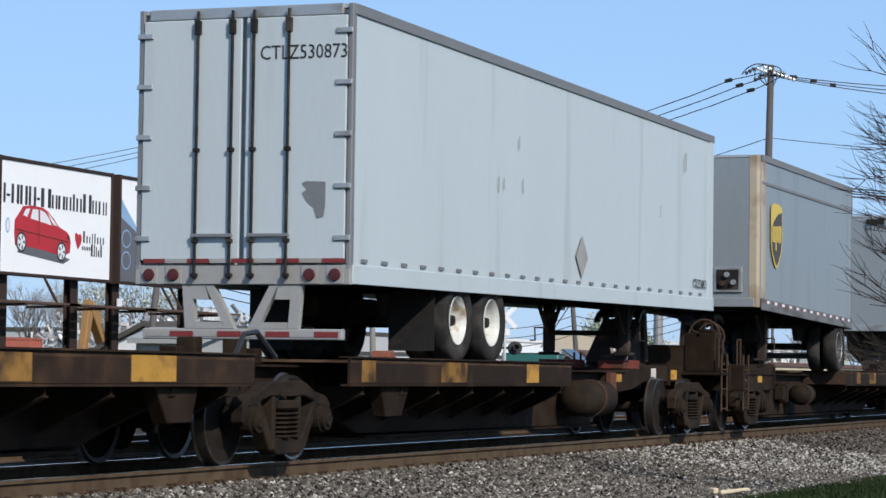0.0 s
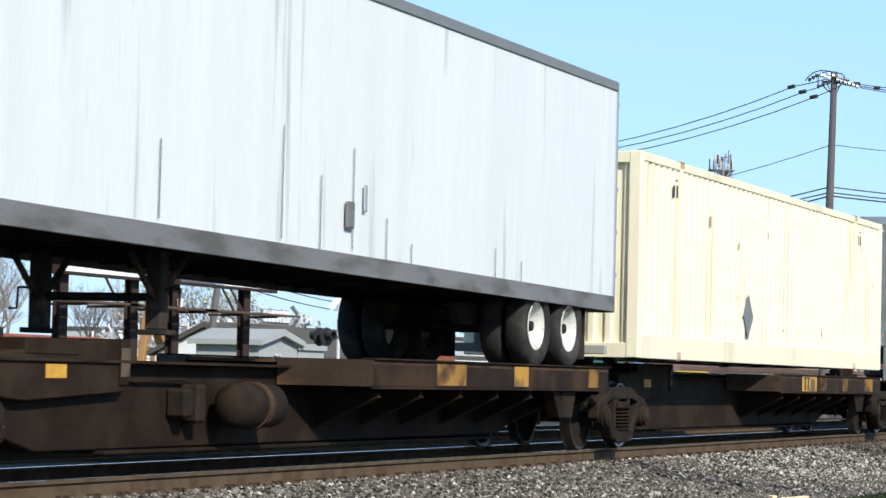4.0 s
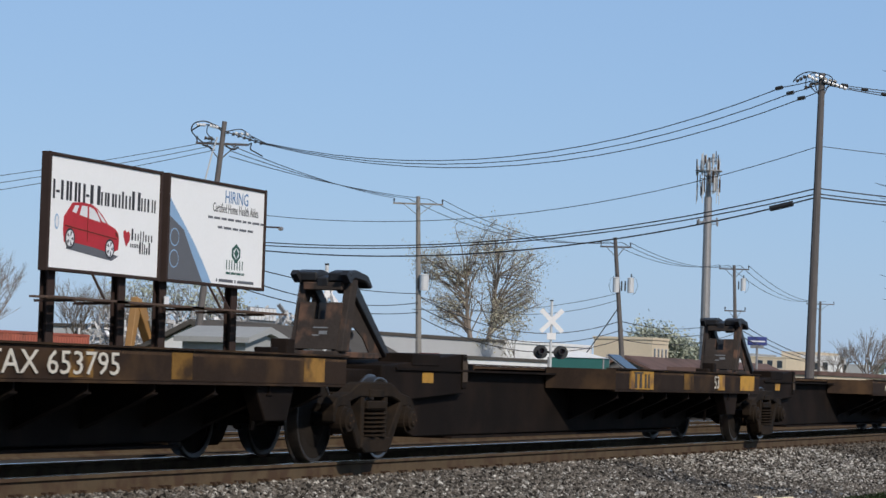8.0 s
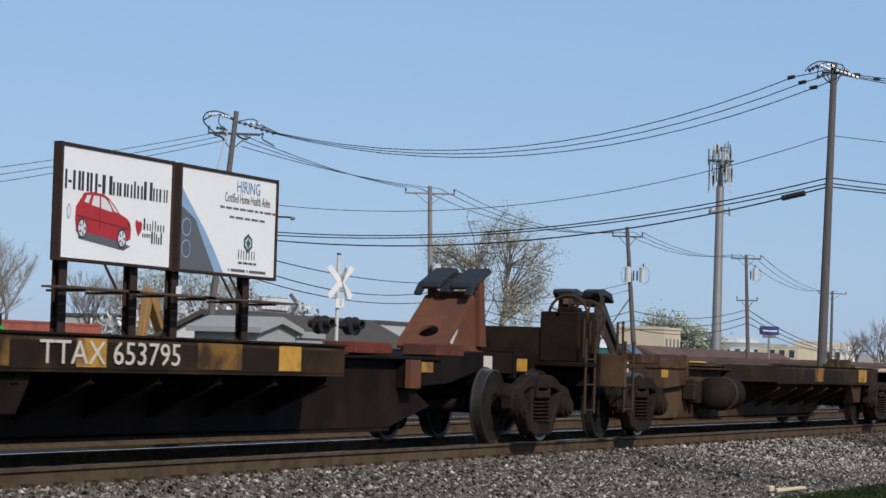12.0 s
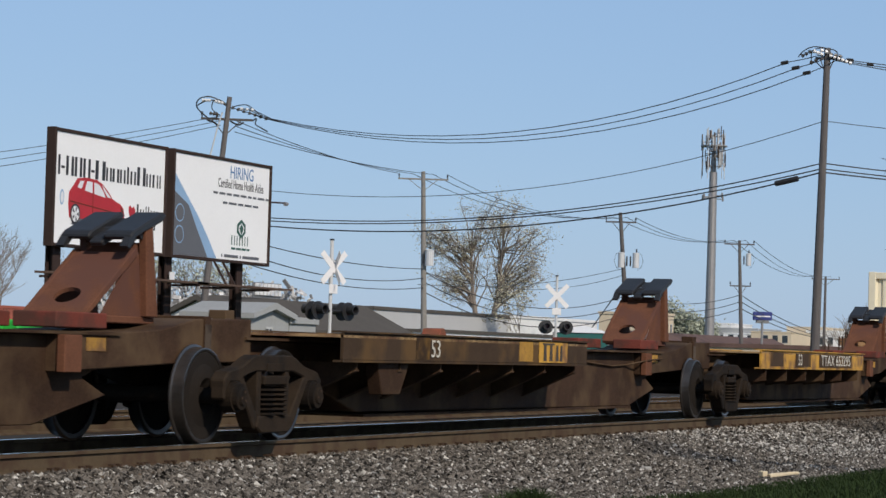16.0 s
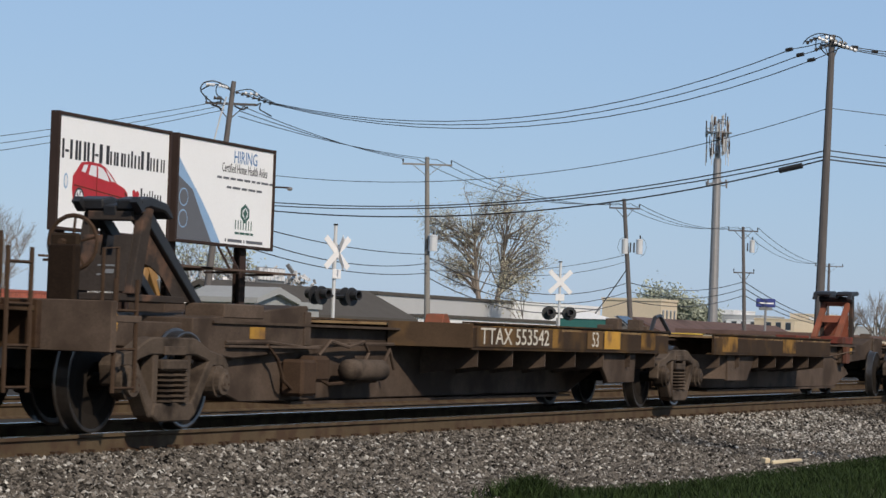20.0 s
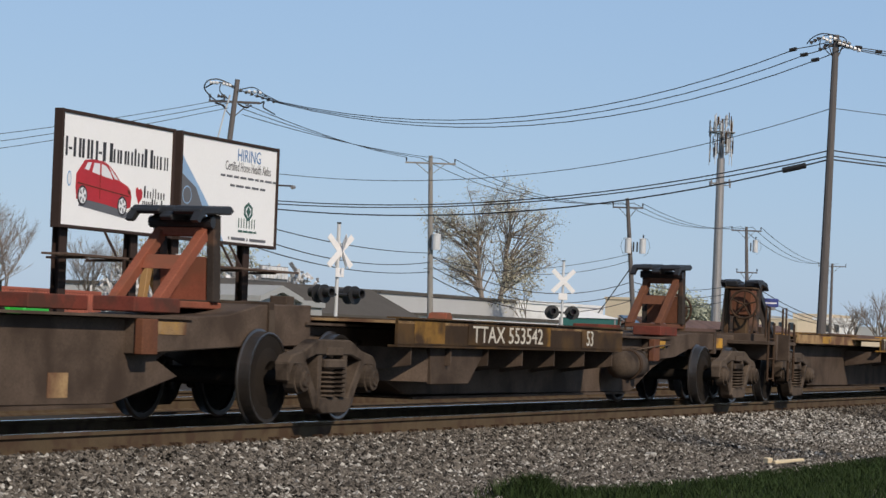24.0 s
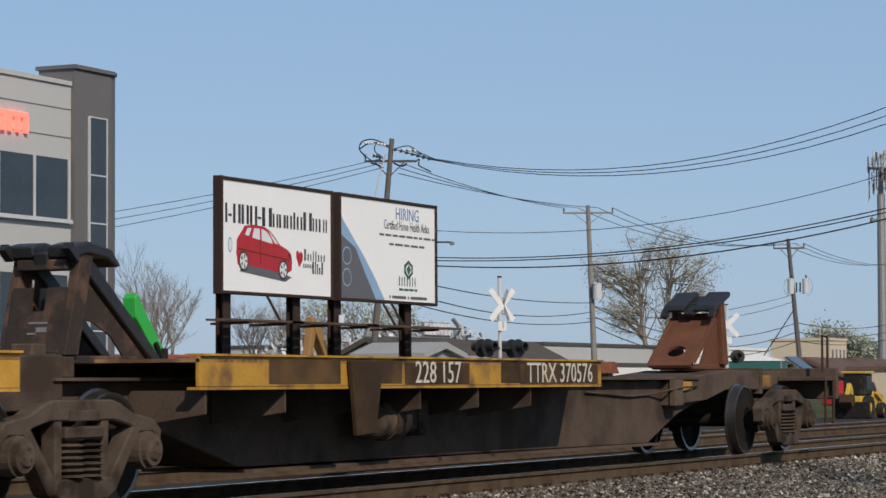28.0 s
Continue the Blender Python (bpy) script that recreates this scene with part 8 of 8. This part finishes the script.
def loader():
    p = ground_pt(97, 15.95)
    t = thing("wheel_loader", "yellow backhoe loader with dark cab parked in the yard", "loader", "yard machines", at=Matrix.Translation(p) @ Matrix.Scale(0.7, 4))
    part("chassis_body", prism(B(), [(-1.6, 0.5), (2.0, 0.5), (2.0, 1.35), (0.6, 1.45), (0.4, 1.2), (-1.6, 1.2)], -0.55, 0.55, "y", 0.05), "machine_yellow", t)
    part("cab", box(B(), -1.0, 0.4, -0.6, 0.6, 1.25, 2.4, 0.06), "chassis", t)
    part("cab_glass", box(B(), -0.8, 0.2, -0.63, -0.604, 1.5, 2.25), "glass", t)
    part("cab_roof", box(B(), -1.1, 0.5, -0.7, 0.7, 2.41, 2.52, 0.03), "machine_yellow", t)
    part("front_bucket", prism(B(), [(2.6, 0.15), (3.3, 0.2), (3.2, 0.35), (2.8, 0.9), (2.6, 0.9)], -1.0, 1.0, "y", 0.03), "machine_yellow", t)
    for s in (-1, 1):
        part("loader_arm", prism(B(), [(0.8, 1.3), (1.0, 1.5), (2.8, 0.7), (2.7, 0.5)], s * 0.7 - 0.06, s * 0.7 + 0.06, "y", 0.02), "machine_yellow", t)
        for u, r in ((-1.0, 0.62), (1.5, 0.42)):
            w = part("tyre", lathe(B(), [(r * 0.5, s * 0.6), (r * 0.92, s * 0.58), (r, s * 0.65), (r, s * 0.9), (r * 0.92, s * 0.97), (r * 0.5, s * 0.95), (r * 0.5, s * 0.6)], 20, (u, 0, r)), "tyre", t)
            part("wheel_disc", lathe(B(), [(0.0, s * 0.9), (r * 0.5, s * 0.88), (r * 0.51, s * 0.7), (0.0, s * 0.7)], 16, (u, 0, r)), "machine_yellow", w)
    part("boom", prism(B(), [(-1.6, 0.7), (-1.3, 0.8), (-1.7, 1.7), (-2.0, 1.9), (-2.1, 1.7)], -0.12, 0.12, "y", 0.02), "machine_yellow", t)
    part("stick", prism(B(), [(-2.0, 1.85), (-1.8, 1.7), (-2.3, 1.2), (-2.5, 1.3)], -0.1, 0.1, "y", 0.02), "machine_yellow", t)
    part("rear_bucket", prism(B(), [(-2.5, 1.3), (-2.1, 1.3), (-2.0, 0.8), (-2.5, 0.6), (-2.8, 0.9)], -0.35, 0.35, "y", 0.03), "iron", t)
    part("stabiliser", box(B(), -1.75, -1.6, -1.0, 1.0, 0.05, 0.9, 0.02), "chassis", t)


loader()


def parked_car(dist, az, label):
    t = thing("parked_car", label, "car", at=Matrix.Translation(ground_pt(dist, az)))
    part("body", prism(B(), [(-2.1, 0.3), (2.1, 0.3), (2.15, 0.75), (1.2, 0.95), (0.6, 1.4), (-1.1, 1.42), (-1.7, 0.98), (-2.15, 0.9)], -0.85, 0.85, "y", 0.06), "ink_red", t)
    part("windows", prism(B(), [(-1.45, 0.98), (1.0, 0.96), (0.55, 1.34), (-1.05, 1.36)], -0.865, -0.852, "y"), "glass", t)
    for u in (-1.3, 1.3):
        part("tyre", lathe(B(), [(0.18, -0.88), (0.31, -0.88), (0.32, -0.7), (0.18, -0.7), (0.18, -0.88)], 18, (u, 0, 0.32)), "tyre", t)


parked_car(118, 16.1, "dark red parked car beside the yard machines")


def small_signs():
    t = thing("solar_panel", "tilted solar panel on a short grey post", "solar panel", at=Matrix.Translation(ground_pt(104, 17.23)))
    part("post", rod(B(), (0, 0, 0), (0, 0, 2.0), 0.06, 8), "steel_pole", t)
    bm = box(B(), -0.75, 0.75, -0.5, 0.5, -0.03, 0.03)
    bm.transform(Matrix.Translation((0, 0, 2.1)) @ Matrix.Rotation(radians(35), 4, "X"))
    part("panel", bm, "glass", t)
    bm = box(B(), -0.8, 0.8, -0.55, 0.55, -0.06, -0.031)
    bm.transform(Matrix.Translation((0, 0, 2.1)) @ Matrix.Rotation(radians(35), 4, "X"))
    part("panel_frame", bm, "steel_pole", t)
    t = thing("roofed_post", "small red-roofed box on a timber post", "signal box", at=Matrix.Translation(ground_pt(92, 21.58)))
    part("post", box(B(), -0.12, 0.12, -0.12, 0.12, 0, 1.7, 0.01), "pole_wood", t)
    part("box_body", box(B(), -0.22, 0.22, -0.2, 0.2, 1.3, 1.75, 0.02), "roof_brown", t)
    part("little_roof", prism(B(), [(-0.5, 1.72), (0.5, 1.72), (0.08, 2.15), (-0.3, 2.12)], -0.35, 0.35, "y", 0.02), "hitch_red", t)
    t = thing("roadside_sign", "blue roadside sign on a grey post", "sign", at=Matrix.Translation(ground_pt(210, 14.25)) @ pose(0, 0, 0, 0, 0, -62))
    part("post", rod(B(), (0, 0, 0), (0, 0, 4.3), 0.1, 8), "steel_pole", t)
    part("panel", box(B(), -0.8, 0.8, -0.1, 0.1, 4.55, 5.25, 0.05), "blue_paint", t)
    part("blank_stripe", box(B(), -0.65, 0.65, -0.115, -0.102, 4.82, 4.93), "white_tape", t)
    part("neck", box(B(), -0.55, 0.55, -0.06, 0.06, 4.3, 4.545, 0.02), "grey_rail", t)
    t = thing("rooftop_sign", "row of white sign letters on a frame above the scrap", "sign", at=Matrix.Translation(ground_pt(141, 25.35, 3.3)))
    for k in range(7):
        part("letter_bar", box(B(), -1.6 + k * 0.48, -1.6 + k * 0.48 + 0.34, -0.05, 0.05, 0.35, 1.0, 0.01), "white_tape", t)
    part("sign_frame", box(B(), -1.8, 1.8, 0.06, 0.14, -3.8, 1.05), "grey_rail", t)


small_signs()


def skyline():
    rnd = random.Random(6)
    for az, w, h, m in ((14.95, 9, 11.5, "white_wall"), (14.7, 6, 9, "grey_wall"), (14.35, 10, 10, "grey_wall"), (13.95, 12, 8.5, "white_wall"), (13.6, 9, 9, "tan_wall"), (12.85, 9, 11, "tan_wall"), (12.6, 7, 10, "white_wall"), (12.2, 10, 8, "grey_wall"), (19.6, 14, 6, "grey_wall"), (18.2, 10, 6.5, "grey_wall")):
        d = rnd.uniform(560, 600)
        p = ground_pt(d, az)
        block("distant_block", "pale distant block with rows of small windows", p.x, p.x + w * 2.2, p.y, p.y + w, h * 0.8, m, "flat", m,
              windows=tuple(("side", 0.8 + i * 2.2, 2.0 + i * 2.2, 2.0 + 3 * j, 3.6 + 3 * j) for i in range(int(w / 2.4)) for j in range(int(h * 0.8 / 3.2))))
    p = ground_pt(150, 12.9)
    block("flat_store", "low tan store with a flat parapet", p.x, p.x + 30, p.y, p.y + 9, 2.0, "tan_wall", "flat", "roof_brown")


skyline()

# ---------------- near ground: litter, bush, grass ----------------


def grass_edge(x):
    """How far the grass reaches towards the track."""
    return float(np.interp(x, (17, 21, 22.5, 24.5, 29, 34, 45), (-4.2, -4.25, -4.5, -4.8, -5.0, -5.15, -5.6)))


lp = thing("split_plank", "pale split plank lying on the ballast", "plank", at=Matrix.Translation((28.8, -4.72, -0.37)) @ pose(0, 0, 0, 4, -3, -24))
part("board", prism(B(), [(-0.27, -0.03), (-0.1, -0.045), (0.1, -0.02), (0.28, -0.03), (0.24, 0.02), (0.05, 0.03), (-0.05, 0.055), (-0.22, 0.04)], 0.0, 0.035, "z", 0.008), "wood", lp)
part("splinter", prism(B(), [(-0.3, 0.05), (-0.2, 0.06), (-0.24, 0.14), (-0.29, 0.13)], 0.0, 0.06, "z", 0.006), "wood", lp)
part("splinter", prism(B(), [(0.12, 0.046), (0.3, 0.01), (0.32, 0.05), (0.16, 0.08)], 0.0, 0.025, "z", 0.006), "wood", lp)
solid("pale_debris", prism(prism(B(), [(-0.14, -0.05), (0.05, -0.06), (0.13, 0.0), (0.02, 0.06), (-0.1, 0.04)], 0.0, 0.05, "z", 0.01), [(-0.3, -0.02), (-0.2, -0.05), (-0.17, 0.0), (-0.25, 0.03)], 0.0, 0.035, "z", 0.008), "ballast_pale", "broken pale lump lying on the ballast", "debris", at=Matrix.Translation((29.05, -3.0, -0.40)))


def grass(name, n, seed, area, hgt, label):
    rnd = random.Random(seed)
    vs, fs = [], []
    k = 0
    while k < n:
        x, y, h = area(rnd)
        k += 1
        a = rnd.uniform(0, math.tau)
        w = rnd.uniform(0.004, 0.010)
        h *= rnd.uniform(0.5, 1.25) * hgt
        lx, ly = rnd.gauss(0, 0.4) * h, rnd.gauss(0, 0.4) * h
        z = -0.43
        dx, dy = math.cos(a) * w, math.sin(a) * w
        b = len(vs)
        vs += [(x - dx, y - dy, z), (x + dx, y + dy, z), (x + lx * 0.4 + dx * 0.7, y + ly * 0.4 + dy * 0.7, z + h * 0.6), (x + lx * 0.4 - dx * 0.7, y + ly * 0.4 - dy * 0.7, z + h * 0.6), (x + lx, y + ly, z + h)]
        fs += [(b, b + 1, b + 2, b + 3), (b + 3, b + 2, b + 4)]
    me = bpy.data.meshes.new(name)
    me.from_pydata(vs, [], fs)
    me.materials.append(M["grass"])
    ob = new(name, me)
    return tagged(ob, label, "grass", kind="stuff")


def bank(rnd):
    x = 19.0 + 25.0 * rnd.random() ** 0.8
    e = grass_edge(x)
    y = e - 4.2 * rnd.random() ** 1.7 - 0.05
    dens = 0.5 + 0.5 * noise.noise(Vector((x * 0.5, y * 0.8, 1)))
    return x, y, 0.45 + 0.75 * dens * min(1, (e - y) / 0.8)


def clump(rnd):
    a, r = rnd.uniform(0, math.tau), abs(rnd.gauss(0, 0.2))
    return 20.6 + r * 1.5 * math.cos(a), -4.5 + r * math.sin(a), 1.0 - min(0.75, r)


def sparse(rnd):
    x = 15.5 + 14.5 * rnd.random()
    return x, grass_edge(x) + abs(rnd.gauss(0, 0.4)), 0.35


grass("grass", 75000, 1, bank, 0.13, "patchy green grass along the foot of the ballast")
grass("weed_clump", 1800, 2, clump, 0.22, "dense dark green clump of weeds at the ballast foot")
grass("sparse_grass", 3500, 3, sparse, 0.12, "thin scattered grass blades in the ballast")

# ---------------- ties, plates and ballast stones ----------------
tie_mesh = mesh_of("tie", box(B(), -0.115, 0.115, -1.3, 1.3, -0.36, -0.20, 0.012), "tie")
plate_mesh = mesh_of("tie_plate", box(B(), -0.1, 0.1, -0.17, 0.17, -0.2, -0.184, 0.003), "rail")
spike_mesh = mesh_of("spike", box(box(B(), -0.012, 0.012, -0.125, -0.1, -0.2, -0.15), -0.02, 0.02, -0.13, -0.075, -0.15, -0.13), "iron")
anchor_mesh = mesh_of("rail_anchor", box(B(), -0.02, 0.02, -0.11, 0.11, -0.24, -0.172, 0.004), "iron")
for tr, y0, x0, n in ((track_near, 0.0, 12.0, 150), (track_far, 4.55, 30.0, 110)):
    for k in range(n):
        x = x0 + k * 0.53
        tie = new("tie", tie_mesh)
        tie.parent, tie.location = tr, (x, y0, 0)
        if y0 == 0.0:
            for s in (-1, 1):
                pl = new("tie_plate", plate_mesh)
                pl.parent, pl.location = tie, (0, s * 0.7535, 0)
                if s < 0:
                    for dx in (-0.06, 0.06):
                        sk = new("spike", spike_mesh)
                        sk.parent, sk.location = tie, (dx, s * 0.7535, 0)
                    an = new("rail_anchor", anchor_mesh)
                    an.parent, an.location = tie, (0.15, s * 0.7535, 0)


def stones(name, n, seed, area, label, mat="ballast"):
    rng = np.random.default_rng(seed)
    base = np.array([(1, 0, 0), (-1, 0, 0), (0, 1, 0), (0, -1, 0), (0, 0, 1), (0, 0, -1)], float)
    tri = np.array([(0, 2, 4), (2, 1, 4), (1, 3, 4), (3, 0, 4), (2, 0, 5), (1, 2, 5), (3, 1, 5), (0, 3, 5)])
    xyz, size = area(rng, n)
    n = len(xyz)
    v = base[None] + rng.normal(0, 0.28, (n, 6, 3))
    a = rng.uniform(0, math.tau, n)
    c, s = np.cos(a)[:, None], np.sin(a)[:, None]
    v = np.stack((v[..., 0] * c - v[..., 1] * s, v[..., 0] * s + v[..., 1] * c, v[..., 2] * 0.75), -1) * size[:, None, None]
    v += xyz[:, None]
    f = (tri[None] + 6 * np.arange(n)[:, None, None]).reshape(-1, 3)
    me = bpy.data.meshes.new(name)
    me.from_pydata(v.reshape(-1, 3).tolist(), [], f.tolist())
    me.materials.append(M[mat])
    ob = new(name, me)
    return tagged(ob, label, "ballast", kind="stuff")


def surface_z(y):
    return np.interp(y, [-5, -3.2, -2.4, -1.7, -1.3, -0.86, 1.3, 1.7, 2.4, 3.0], [-0.42, -0.42, -0.36, -0.275, -0.21, -0.19, -0.235, -0.29, -0.34, -0.29])


def shoulder(x0, x1):
    def area(rng, n):
        x = x0 + (x1 - x0) * rng.random(n)
        far = np.interp(x, (17, 21, 22.5, 24.5, 29, 34, 45), (-4.2, -4.25, -4.5, -4.8, -5.0, -5.15, -6.2)) - 0.2
        y = -0.86 + (far + 0.86) * rng.random(n)
        size = 0.012 + 0.024 * rng.random(n) ** 2
        return np.stack((x, y, surface_z(y) + size * 0.35 + 0.012 * rng.random(n)), -1), size
    return area


def between(rng, n):
    x = 14 + 66 * rng.random(n)
    y = 1.0 + 2.4 * rng.random(n)
    size = 0.022 + 0.026 * rng.random(n)
    return np.stack((x, y, surface_z(y) + size * 0.4), -1), size


def crib(rng, n):
    x = 12 + 66 * rng.random(n)
    y = -1.34 + 2.6 * rng.random(n)
    size = 0.022 + 0.022 * rng.random(n)
    return np.stack((x, y, -0.235 + 0.035 * rng.random(n)), -1), size


stones("ballast", 105000, 1, shoulder(15, 36), "grey-brown crushed ballast stones beside the near rail")
stones("pale_ballast", 20000, 7, shoulder(14, 46), "pale limestone chips scattered among the ballast", "ballast_pale")
stones("ballast_far_shoulder", 40000, 2, shoulder(36, 74), "grey-brown crushed ballast stones further along the shoulder")
stones("ballast_between_tracks", 9000, 3, between, "grey-brown crushed stones between the two tracks")
stones("ballast_crib", 26000, 4, crib, "rust-stained crushed stones between the ties", "ballast_rusty")


# ---------------- motion ----------------
def motions():
    times = [0, 0.0334, 1, 7, 14, 21, 27, 27.9667, 28]
    for ob, s in MOVERS:
        walk(ob, [(t, Matrix.Translation((s - SPEED * round(t * FPS) / FPS, 0, 0))) for t in times])
        if ob.name.startswith("bogie"):
            # wheels roll while the bogie is near; the turn is that of a 0.46 m wheel on the rail
            first = max(0, min(840, round((s - 60) / SPEED * FPS)))
            last = max(first + 1, min(840, round((s - 9) / SPEED * FPS)))
            for ax in [c for c in ob.children if c.name.startswith("axle")]:
                where = Matrix.Translation(ax.location)
                rows = [(k / FPS, where @ Matrix.Rotation(-SPEED * (k - first) / FPS / 0.46, 4, "Y")) for k in range(first, last + 1)]
                if first > 0:
                    rows = [(0, rows[0][1])] + rows
                if last < 840:
                    rows.append((28, rows[-1][1]))
                walk(ax, rows)


motions()
